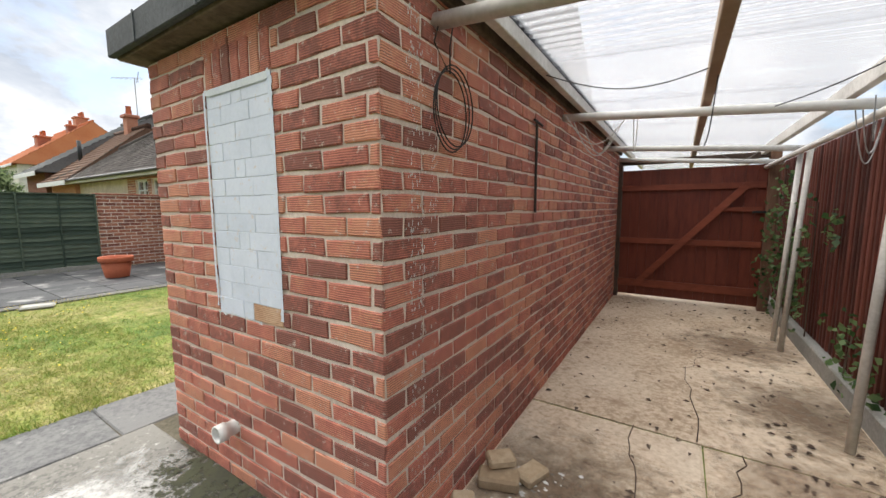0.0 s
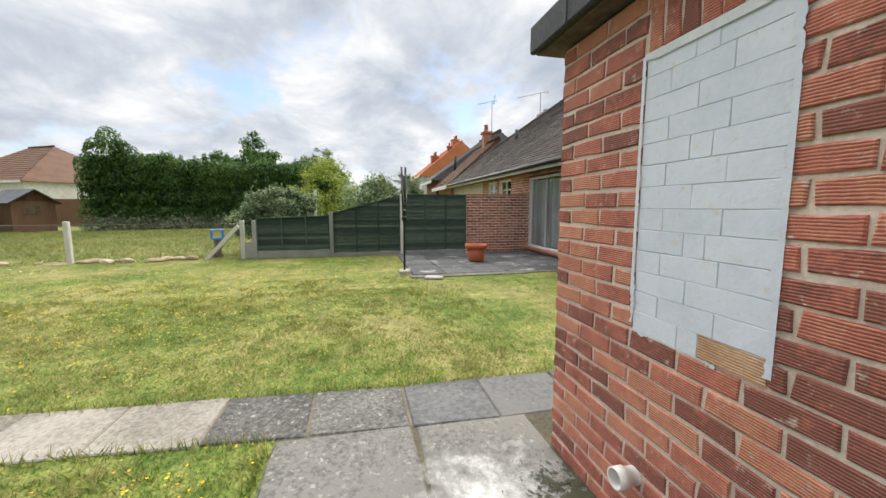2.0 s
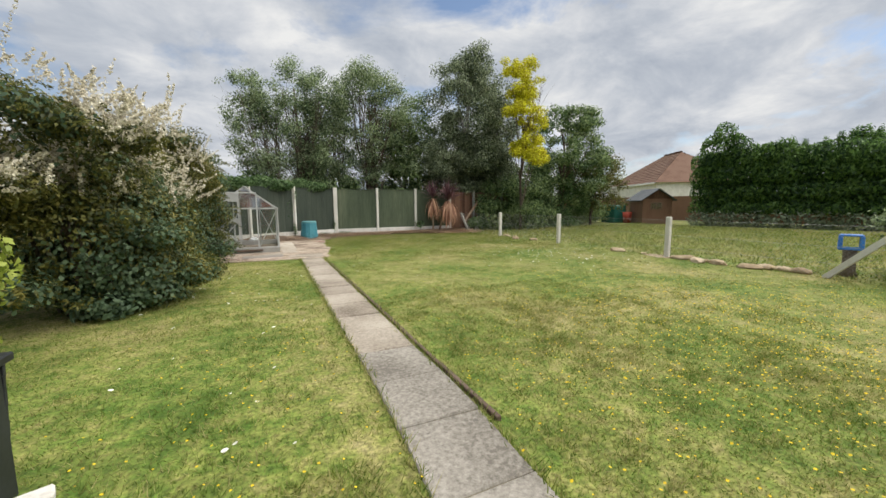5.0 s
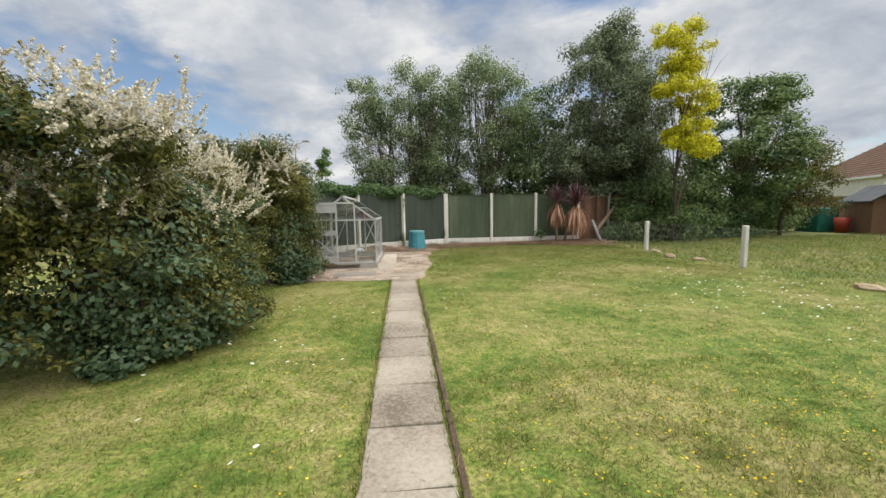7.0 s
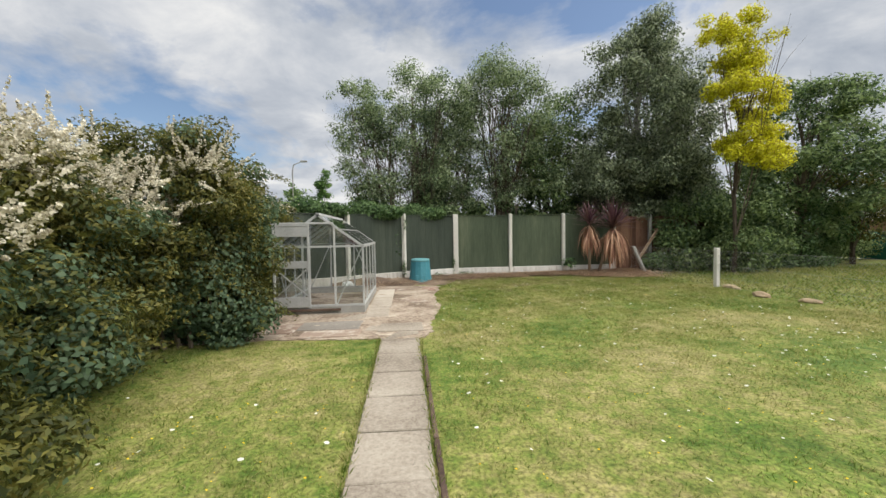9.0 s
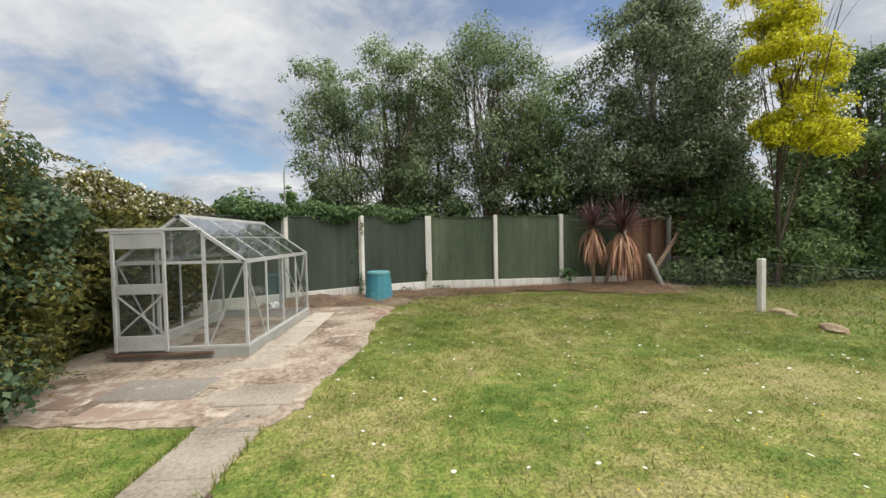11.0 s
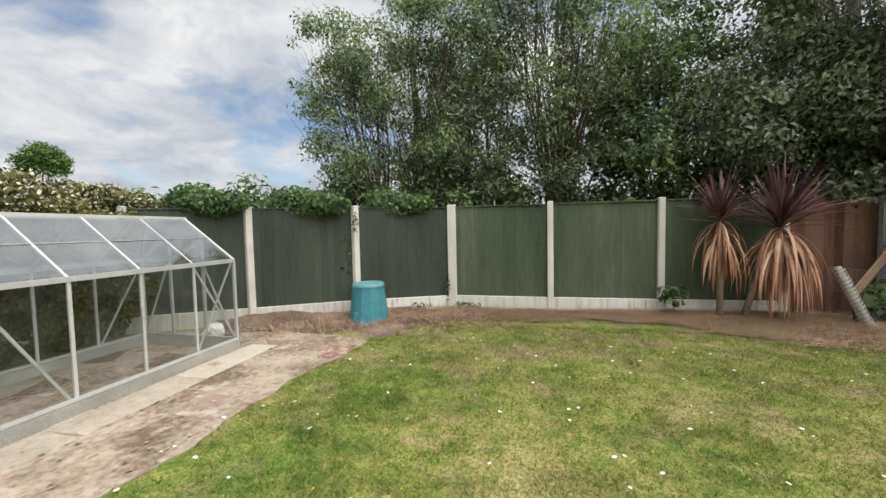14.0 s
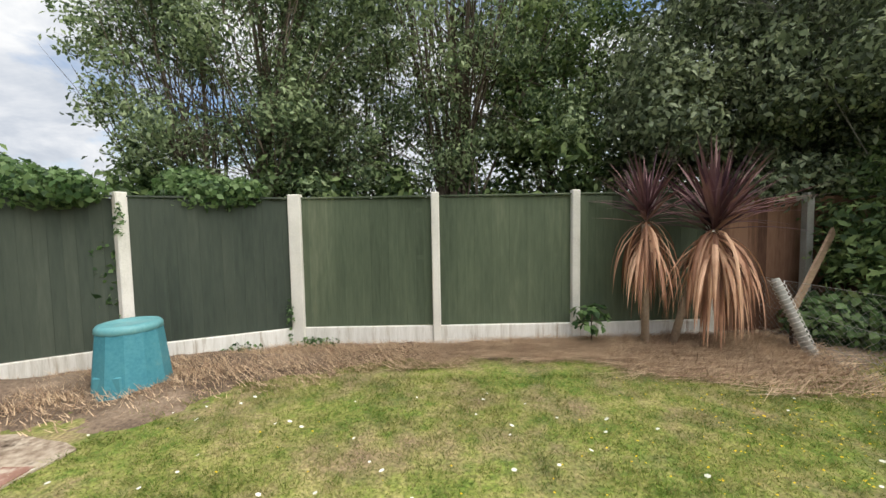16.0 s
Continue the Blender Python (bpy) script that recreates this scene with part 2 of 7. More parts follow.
mat("slab_grey", [(0.14, 0.125, 0.108), (0.22, 0.20, 0.175), (0.29, 0.265, 0.23)], 1.4, 35, 0.9, 0.5, 0.006, vary=0.2, stain=((0.42, 0.37, 0.30), 4, 0.57))
mat("slab_slate", [(0.033, 0.035, 0.038), (0.061, 0.064, 0.066), (0.094, 0.095, 0.097), (0.131, 0.131, 0.130)], 1.6, 30, 0.7, 0.6, 0.006, vary=0.25, stain=((0.26, 0.26, 0.25), 7, 0.61), span=(.36, .62), fine_amt=.6)
mat("lime_spill", [(0.45, 0.45, 0.43), (0.62, 0.62, 0.60), (0.72, 0.72, 0.70)], 5, 60, 0.95, 0.5, 0.004, stain=((0.07, 0.07, 0.06), 6, 0.60))
mat("concrete_drive", [(0.36, 0.265, 0.18), (0.55, 0.44, 0.325), (0.66, 0.555, 0.43), (0.74, 0.645, 0.52)], 0.9, 30, 0.8, 0.35, 0.004, vary=0.10, stain=((0.30, 0.205, 0.135), 2.0, 0.57), span=(0.36, 0.64))
mat("concrete_yard", [(0.146, 0.109, 0.080), (0.241, 0.186, 0.139), (0.327, 0.267, 0.207), (0.404, 0.344, 0.275)], 1.6, 16, 0.9, 0.9, 0.012, vary=0.2, stain=((0.50, 0.435, 0.35), 3.0, 0.575), span=(0.39, 0.59), fine_amt=.5)
mat("cement_pale", [(0.30, 0.26, 0.21), (0.41, 0.365, 0.305), (0.50, 0.455, 0.385)], 2.0, 20, 0.9, 0.8, 0.008, stain=((0.27, 0.215, 0.165), 3.5, 0.57))
mat("concrete_post", [(0.495, 0.484, 0.451), (0.627, 0.611, 0.561), (0.726, 0.704, 0.660)], 2.5, 50, 0.9, 0.4, 0.004, stain=((0.24, 0.23, 0.18), 5, 0.68))
mat("concrete_grey", [(0.25, 0.25, 0.23), (0.35, 0.345, 0.32), (0.45, 0.44, 0.41)], 2.5, 50, 0.9, 0.4, 0.004, stain=((0.14, 0.15, 0.10), 4, 0.64))
mat("gravel_board", [(0.46, 0.44, 0.39), (0.62, 0.605, 0.565), (0.73, 0.72, 0.69)], 4, 22, 0.92, 0.3, 0.004, stretch=(3.5, 3.5, 0.3), stain=((0.38, 0.335, 0.27), 3.2, 0.55))
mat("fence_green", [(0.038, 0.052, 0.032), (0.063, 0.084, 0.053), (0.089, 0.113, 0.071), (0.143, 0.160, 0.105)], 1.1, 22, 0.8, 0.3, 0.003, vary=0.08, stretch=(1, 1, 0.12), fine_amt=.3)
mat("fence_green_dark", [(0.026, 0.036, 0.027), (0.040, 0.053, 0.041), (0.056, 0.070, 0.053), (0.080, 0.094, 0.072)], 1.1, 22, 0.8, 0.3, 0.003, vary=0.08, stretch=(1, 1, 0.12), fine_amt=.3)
mat("fence_lap", [(0.032, 0.052, 0.039), (0.061, 0.090, 0.067), (0.109, 0.142, 0.104)], 2, 30, 0.8, 0.5, 0.004, vary=0.35, stretch=(1, 0.15, 1))
mat("fence_brown", [(0.079, 0.039, 0.025), (0.143, 0.075, 0.047), (0.214, 0.121, 0.079)], 2, 30, 0.85, 0.5, 0.004, vary=0.4, stretch=(1, 1, 0.12))
mat("gate_wood", [(0.09, 0.018, 0.010), (0.15, 0.032, 0.017), (0.20, 0.047, 0.024)], 1.5, 25, 0.55, 0.3, 0.003, vary=0.05, stretch=(1, 1, 0.15), spec=0.4)
mat("gate_rail", [(0.13, 0.032, 0.018), (0.20, 0.052, 0.028), (0.27, 0.075, 0.042)], 1.5, 25, 0.6, 0.3, 0.003, vary=0.1, stretch=(0.3, 1, 1))
mat("drive_fence", [(0.045, 0.013, 0.009), (0.095, 0.025, 0.017), (0.15, 0.046, 0.032)], 2, 25, 0.7, 0.3, 0.003, vary=0.3, stretch=(1, 1, 0.15))
mat("paint_white", [(0.50, 0.48, 0.44), (0.66, 0.64, 0.60), (0.76, 0.75, 0.71)], 3, 30, 0.6, 0.2, 0.002, stain=((0.30, 0.24, 0.17), 6, 0.66))
mat("upvc", [(0.70, 0.71, 0.71), (0.80, 0.80, 0.80)], 2, 20, 0.35, 0.0, vary=0.1)
mat("aluminium", [(0.38, 0.39, 0.388), (0.48, 0.49, 0.487), (0.55, 0.56, 0.555)], 3, 40, 0.5, 0.1, 0.001, metal=0.15)
mat("timber_raw", [(0.17, 0.115, 0.075), (0.27, 0.19, 0.13), (0.36, 0.27, 0.19)], 2, 30, 0.85, 0.4, 0.003, stretch=(0.2, 0.2, 1))
mat("timber_dark", [(0.045, 0.03, 0.022), (0.09, 0.06, 0.045), (0.14, 0.10, 0.075)], 2, 30, 0.85, 0.4, 0.003)
mat("wire_black", [(0.015, 0.013, 0.012), (0.04, 0.035, 0.03)], 5, 30, 0.6, 0.0)
mat("wire_grey", [(0.25, 0.25, 0.25), (0.4, 0.4, 0.4)], 5, 30, 0.5, 0.0, metal=0.5)
mat("wire_white", [(0.5, 0.48, 0.44), (0.65, 0.63, 0.6)], 5, 30, 0.6, 0.0)
mat("metal_black", [(0.012, 0.014, 0.015), (0.035, 0.038, 0.04)], 4, 40, 0.45, 0.1, 0.001)
mat("terracotta", [(0.40, 0.105, 0.05), (0.48, 0.14, 0.07), (0.54, 0.18, 0.10)], 4, 40, 0.6, 0.1, 0.002)
mat("bin_plastic", [(0.033, 0.160, 0.213), (0.048, 0.205, 0.263), (0.076, 0.260, 0.314)], 3, 30, 0.5, 0.1, 0.001, stain=((0.16, 0.30, 0.29), 3, 0.62))
mat("bin_lid", [(0.07, 0.23, 0.26), (0.11, 0.29, 0.315), (0.16, 0.34, 0.36)], 3, 30, 0.45, 0.1, 0.001)
mat("plastic_blue", [(0.03, 0.16, 0.55), (0.05, 0.24, 0.68)], 4, 30, 0.45, 0.0)
mat("plastic_red", [(0.35, 0.05, 0.03), (0.5, 0.10, 0.06)], 4, 30, 0.5, 0.0)
mat("plastic_green", [(0.01, 0.09, 0.07), (0.02, 0.14, 0.11)], 4, 30, 0.5, 0.0)
mat("tile_dark", [(0.036, 0.030, 0.028), (0.062, 0.052, 0.047), (0.092, 0.077, 0.070), (0.14, 0.122, 0.11)], 1.2, 18, 0.9, 0.5, 0.01, vary=0.22)
mat("tile_brown", [(0.069, 0.037, 0.025), (0.119, 0.064, 0.043), (0.162, 0.096, 0.066)], 1, 14, 0.9, 0.4, 0.01, vary=0.5)
mat("tile_orange", [(0.42, 0.12, 0.055), (0.52, 0.17, 0.08), (0.58, 0.22, 0.11)], 1, 14, 0.9, 0.3, 0.01, vary=0.3)
mat("tile_grey", [(0.07, 0.07, 0.072), (0.12, 0.12, 0.122), (0.17, 0.17, 0.17)], 1, 14, 0.9, 0.3, 0.01, vary=0.4)
mat("blind", [(0.34, 0.37, 0.36), (0.46, 0.48, 0.47), (0.56, 0.58, 0.57)], 2, 30, 0.85, 0.1, 0.001, vary=0.5)
mat("room_dark", [(0.03, 0.03, 0.032), (0.06, 0.06, 0.06)], 2, 20, 0.9, 0.0)
mat("soil", [(0.098, 0.069, 0.051), (0.189, 0.138, 0.099), (0.305, 0.232, 0.168), (0.429, 0.345, 0.253)], 1.5, 30, 0.95, 0.9, 0.02)
mat("soil_dark", [(0.03, 0.027, 0.02), (0.06, 0.055, 0.04), (0.09, 0.10, 0.05)], 3, 30, 0.95, 0.6, 0.01)
mat("joint_dirt", [(0.05, 0.045, 0.03), (0.10, 0.088, 0.062), (0.16, 0.14, 0.10)], 3, 40, 0.95, 0.6, 0.006)
mat("tile_red", [(0.200, 0.106, 0.081), (0.284, 0.163, 0.124), (0.357, 0.237, 0.189)], 3, 30, 0.85, 0.4, 0.004, stain=((0.40, 0.335, 0.27), 6, 0.49))
mat("straw", [(0.265, 0.178, 0.121), (0.437, 0.310, 0.207), (0.632, 0.483, 0.328)], 2, 40, 0.9, 0.0, vary=0.8, translucent=0.15)
mat("rock", [(0.30, 0.22, 0.14), (0.42, 0.32, 0.21), (0.52, 0.42, 0.30)], 4, 30, 0.9, 0.6, 0.01, vary=0.4)
LAWN = [(r_ * .92, g_ * .90, b_ * .98) for r_, g_, b_ in [(0.065, 0.123, 0.015), (0.111, 0.162, 0.026), (0.164, 0.192, 0.041), (0.225, 0.219, 0.069), (0.264, 0.242, 0.097)]]
BLADE = [(r_ * .92, g_ * .90, b_ * .98) for r_, g_, b_ in [(0.107, 0.186, 0.024), (0.167, 0.239, 0.037), (0.243, 0.280, 0.059), (0.329, 0.322, 0.098), (0.381, 0.353, 0.140)]]
mat("lawn", LAWN, 0.6, 7.0, 0.95, 0.6, 0.015, vary=0.0, fine_amt=0.5, span=(0.38, 0.62), stain=((0.225, 0.22, 0.06), 1.3, 0.66))
mat("grass_blade", BLADE, 0.6, 7.0, 0.8, 0.0, vary=0.55, fine_amt=0.5, span=(0.36, 0.64), stain=((0.27, 0.265, 0.08), 1.3, 0.66), translucent=0.5, hue=0.03)


def worn(name, colour, y0, y1, scale, thr):
    """Bare, dry patches that grow more frequent between y0 and y1 of the garden."""
    m = MATS[name]
    n, l = m.node_tree.nodes, m.node_tree.links
    b = n["Principled BSDF"]
    src = b.inputs["Base Color"].links[0].from_socket
    geo = [q for q in n if q.bl_idname == "ShaderNodeNewGeometry"][0]
    sp = n.new("ShaderNodeSeparateXYZ"); l.new(geo.outputs["Position"], sp.inputs[0])
    rg = n.new("ShaderNodeMapRange"); rg.inputs[1].default_value, rg.inputs[2].default_value = y0, y1
    rg.inputs[3].default_value, rg.inputs[4].default_value = -0.16, 0.075
    l.new(sp.outputs["Y"], rg.inputs[0])
    ns = n.new("ShaderNodeTexNoise"); ns.inputs["Scale"].default_value = scale; ns.inputs["Detail"].default_value = 8; ns.inputs["Roughness"].default_value = 0.66
    l.new(geo.outputs["Position"], ns.inputs["Vector"])
    ad0 = n.new("ShaderNodeMath"); ad0.operation = "ADD"; l.new(ns.outputs["Fac"], ad0.inputs[0]); l.new(rg.outputs[0], ad0.inputs[1])
    rx = n.new("ShaderNodeMapRange"); rx.inputs[1].default_value, rx.inputs[2].default_value = -11.2, -10.2
    rx.inputs[3].default_value, rx.inputs[4].default_value = -0.3, 0.0
    l.new(sp.outputs["X"], rx.inputs[0])
    ad = n.new("ShaderNodeMath"); ad.operation = "ADD"; l.new(ad0.outputs[0], ad.inputs[0]); l.new(rx.outputs[0], ad.inputs[1])
    st = n.new("ShaderNodeMapRange"); st.inputs[1].default_value, st.inputs[2].default_value = thr - .03, thr + 0.22
    l.new(ad.outputs[0], st.inputs[0])
    mx = n.new("ShaderNodeMix"); mx.data_type = "RGBA"
    l.new(st.outputs[0], mx.inputs["Factor"]); l.new(src, mx.inputs[6]); mx.inputs[7].default_value = (*colour, 1)
    l.new(mx.outputs[2], b.inputs["Base Color"])


worn("lawn", (0.235, 0.165, 0.11), -8.0, -16.5, 1.5, 0.555)
worn("grass_blade", (0.27, 0.22, 0.13), -8.0, -16.5, 1.5, 0.575)


def mottle(name, scale, lo, hi):
    """Uneven tone over the surface, lo to hi times its colour."""
    m = MATS[name]
    n, l = m.node_tree.nodes, m.node_tree.links
    b = n["Principled BSDF"]
    src = b.inputs["Base Color"].links[0].from_socket
    geo = [q for q in n if q.bl_idname == "ShaderNodeNewGeometry"][0]
    ns = n.new("ShaderNodeTexNoise"); ns.inputs["Scale"].default_value = scale; ns.inputs["Detail"].default_value = 5; ns.inputs["Roughness"].default_value = 0.6
    l.new(geo.outputs["Position"], ns.inputs["Vector"])
    mr = n.new("ShaderNodeMapRange"); mr.inputs[1].default_value, mr.inputs[2].default_value = 0.36, 0.64
    mr.inputs[3].default_value, mr.inputs[4].default_value = lo, hi
    l.new(ns.outputs["Fac"], mr.inputs[0])
    vm = n.new("ShaderNodeVectorMath"); vm.operation = "SCALE"
    l.new(src, vm.inputs[0]); l.new(mr.outputs[0], vm.inputs["Scale"])
    l.new(vm.outputs[0], b.inputs["Base Color"])


for nm_ in ("lawn", "grass_blade"):
    mottle(nm_, 2.4, 0.85, 1.17)
mottle("lawn", 34.0, 0.62, 1.5)
mottle("grass_blade", 14.0, 0.75, 1.22)
mat("petal_yellow", [(0.62, 0.42, 0.01), (0.75, 0.55, 0.02)], 3, 20, 0.7, 0.0, vary=0.5, translucent=0.2)
mat("petal_white", [(0.62, 0.63, 0.55), (0.8, 0.8, 0.74)], 3, 20, 0.8, 0.0, vary=0.5, translucent=0.2)
mat("bark", [(0.06, 0.045, 0.034), (0.12, 0.095, 0.072), (0.20, 0.165, 0.13)], 3, 25, 0.95, 0.8, 0.02, stretch=(1, 1, 0.3))
mat("cordyline_trunk", [(0.17, 0.125, 0.09), (0.27, 0.205, 0.15), (0.37, 0.29, 0.22)], 4, 30, 0.95, 0.8, 0.01)
mat("bark_birch", [(0.12, 0.11, 0.10), (0.30, 0.29, 0.27), (0.45, 0.44, 0.41)], 3, 14, 0.9, 0.5, 0.01, stretch=(1, 1, 2))


def leaf_mat(name, cols, tr=0.4, rough=0.55, hue=0.03, vary=0.55):
    cols = [(r * .97, g * .94, b * 1.12) for r, g, b in cols]
    return mat(name, cols, 0.7, 4.0, rough, 0.0, vary=vary, translucent=tr, spec=0.35, hue=hue)


leaf_mat("leaf_ash", [(0.074, 0.122, 0.053), (0.142, 0.214, 0.083), (0.236, 0.319, 0.125), (0.378, 0.464, 0.213)])
leaf_mat("leaf_birch", [(0.071, 0.102, 0.050), (0.128, 0.174, 0.080), (0.210, 0.269, 0.128), (0.390, 0.451, 0.236)])
leaf_mat("leaf_gold", [(0.364, 0.375, 0.014), (0.618, 0.607, 0.020), (0.874, 0.822, 0.034)], tr=0.35)
leaf_mat("leaf_dark", [(0.050, 0.099, 0.034), (0.101, 0.174, 0.051), (0.177, 0.263, 0.079), (0.294, 0.385, 0.128)])
leaf_mat("leaf_ivy", [(0.030, 0.077, 0.023), (0.066, 0.138, 0.035), (0.115, 0.211, 0.057), (0.191, 0.287, 0.096)])
leaf_mat("leaf_hedge", [(0.039, 0.055, 0.015), (0.088, 0.107, 0.022), (0.155, 0.161, 0.030), (0.237, 0.214, 0.048)], vary=0.34, hue=0.02)
leaf_mat("leaf_vine", [(0.054, 0.106, 0.047), (0.100, 0.164, 0.072), (0.164, 0.236, 0.109)], vary=0.34, hue=0.02)
leaf_mat("leaf_conifer", [(0.026, 0.074, 0.020), (0.057, 0.131, 0.028), (0.107, 0.214, 0.037), (0.178, 0.300, 0.056)])
leaf_mat("leaf_lime", [(0.175, 0.263, 0.035), (0.280, 0.367, 0.052), (0.403, 0.473, 0.079)])
leaf_mat("leaf_grey", [(0.140, 0.193, 0.105), (0.228, 0.298, 0.158), (0.315, 0.385, 0.210)])
leaf_mat("blossom", [(0.48, 0.455, 0.28), (0.69, 0.665, 0.435), (0.86, 0.84, 0.60)], tr=0.3, hue=0.0)
leaf_mat("cordyline_leaf", [(0.072, 0.035, 0.038), (0.144, 0.072, 0.072), (0.224, 0.128, 0.112)], tr=0.1)
leaf_mat("cordyline_dead", [(0.291, 0.153, 0.081), (0.495, 0.277, 0.146), (0.699, 0.437, 0.248)], tr=0.1, hue=0.01)
glass("glass_pane", (0.90, 0.92, 0.91), 0.03, 0.975)
glass("glass_roof", (0.76, 0.81, 0.87), 0.06, 0.88, 0.48)
glass("glass_house", (0.93, 0.95, 0.95), 0.02, 0.97)

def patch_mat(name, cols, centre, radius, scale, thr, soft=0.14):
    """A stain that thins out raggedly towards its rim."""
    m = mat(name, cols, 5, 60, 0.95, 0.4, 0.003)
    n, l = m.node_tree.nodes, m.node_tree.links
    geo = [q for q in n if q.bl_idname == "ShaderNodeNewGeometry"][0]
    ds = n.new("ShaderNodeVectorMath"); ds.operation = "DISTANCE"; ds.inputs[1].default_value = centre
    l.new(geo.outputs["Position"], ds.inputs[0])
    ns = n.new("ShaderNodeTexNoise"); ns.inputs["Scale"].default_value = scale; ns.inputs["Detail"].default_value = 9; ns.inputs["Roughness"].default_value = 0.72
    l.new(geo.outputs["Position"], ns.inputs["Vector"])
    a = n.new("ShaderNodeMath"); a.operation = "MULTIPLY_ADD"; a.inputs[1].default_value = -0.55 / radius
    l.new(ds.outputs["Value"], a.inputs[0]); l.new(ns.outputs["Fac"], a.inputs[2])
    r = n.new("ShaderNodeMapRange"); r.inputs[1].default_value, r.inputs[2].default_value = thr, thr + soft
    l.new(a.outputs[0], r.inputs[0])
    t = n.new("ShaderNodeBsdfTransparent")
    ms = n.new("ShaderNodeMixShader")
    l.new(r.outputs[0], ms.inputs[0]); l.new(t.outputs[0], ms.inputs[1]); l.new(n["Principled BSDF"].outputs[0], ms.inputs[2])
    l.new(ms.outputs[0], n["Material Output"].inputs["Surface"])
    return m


patch_mat("lime_stain", [(0.437, 0.437, 0.416), (0.603, 0.603, 0.582), (0.707, 0.707, 0.686)], (-1.28, 0.55, 0.02), 0.62, 8.0, 0.14, .38)
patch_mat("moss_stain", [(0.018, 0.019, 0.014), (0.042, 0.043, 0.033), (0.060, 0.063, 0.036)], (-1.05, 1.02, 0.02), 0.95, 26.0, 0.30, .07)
for i_, c_ in enumerate(((1.55, 2.2, .016), (1.62, 3.3, .016), (1.35, 4.6, .016), (0.35, 1.75, .016), (1.1, 1.5, .016))):
    patch_mat("drive_dirt_%d" % i_, [(0.10, 0.07, 0.045), (0.20, 0.14, 0.095), (0.28, 0.20, 0.14)], c_, .75, 5.0, 0.06, .55)

# corrugated clear roofing: mostly clear, lightly milky
m = bpy.data.materials.new("polycarbonate")
m.use_nodes = True
n_, l_ = m.node_tree.nodes, m.node_tree.links
n_.remove(n_["Principled BSDF"])
q1 = n_.new("ShaderNodeBsdfTransparent"); q1.inputs[0].default_value = (0.92, 0.93, 0.945, 1)
q2 = n_.new("ShaderNodeBsdfTranslucent"); q2.inputs[0].default_value = (0.52, 0.53, 0.56, 1)
q3 = n_.new("ShaderNodeMixShader"); q3.inputs[0].default_value = 0.34
q4 = n_.new("ShaderNodeBsdfGlossy"); q4.inputs["Roughness"].default_value = 0.2
q5 = n_.new("ShaderNodeValue"); q5.outputs[0].default_value = 0.09
q6 = n_.new("ShaderNodeMixShader")
l_.new(q1.outputs[0], q3.inputs[1]); l_.new(q2.outputs[0], q3.inputs[2])
l_.new(q5.outputs[0], q6.inputs[0]); l_.new(q3.outputs[0], q6.inputs[1]); l_.new(q4.outputs[0], q6.inputs[2])
l_.new(q6.outputs[0], n_["Material Output"].inputs["Surface"])
MATS["polycarbonate"] = m

# ---------------------------------------------------------------- mesh helpers
rng = np.random.default_rng(7)


def mesh_of(name, verts, faces, material):
    me = bpy.data.meshes.new(name)
    me.from_pydata([tuple(map(float, v)) for v in verts], [], [tuple(map(int, f)) for f in faces])
    me.materials.append(MATS[material])
    me.update()
    return me


def fast_mesh(name, verts, nside, material):
    """Many loose polygons of nside corners each: verts is (count * nside, 3)."""
    me = bpy.data.meshes.new(name)
    nv = len(verts)
    nf = nv // nside
    me.vertices.add(nv); me.loops.add(nv); me.polygons.add(nf)
    me.vertices.foreach_set("co", np.ascontiguousarray(verts, dtype=np.float32).ravel())
    me.loops.foreach_set("vertex_index", np.arange(nv, dtype=np.int32))
    me.polygons.foreach_set("loop_start", np.arange(0, nv, nside, dtype=np.int32))
    me.materials.append(MATS[material])
    me.update(calc_edges=True)
    me.validate()
    return me


def part(name, data, material, parent, label="", m=None, kind="", smooth=False):
    """Links a bmesh or mesh as one object under a thing or a part, at the pose m in its parent's frame."""
    if isinstance(data, bmesh.types.BMesh):
        me = bpy.data.meshes.new(name)
        bmesh.ops.recalc_face_normals(data, faces=data.faces)
        data.to_mesh(me); data.free()
        me.materials.append(MATS[material])
    else:
        me = data
    if smooth:
        for p in me.polygons:
            p.use_smooth = True
    ob = new(name, me)
    if parent is not None:
        ob.parent = parent
    if m is not None:
        ob.matrix_basis = m
    return tagged(ob, label, kind=kind)


def thing(name, label, category, at=(0, 0, 0), rz=0.0, group="", kind=""):
    ob = new(name)
    ob.empty_display_size = 0.1
    ob.matrix_basis = pose(*at, 0, 0, rz)
    return tagged(ob, label, category, group, kind)


def box(bm, x0, x1, y0, y1, z0, z1, bevel=0.0):
    r = bmesh.ops.create_cube(bm, size=1.0)
    vs = r["verts"]
    for v in vs:
        v.co = Vector((x0 + (v.co.x + 0.5) * (x1 - x0), y0 + (v.co.y + 0.5) * (y1 - y0), z0 + (v.co.z + 0.5) * (z1 - z0)))
    if bevel:
        es = list({e for v in vs for e in v.link_edges})
        bmesh.ops.bevel(bm, geom=es, offset=bevel, segments=1, affect="EDGES")
    return bm


def boxm(x0, x1, y0, y1, z0, z1, bevel=0.004):
    return box(bmesh.new(), x0, x1, y0, y1, z0, z1, bevel)


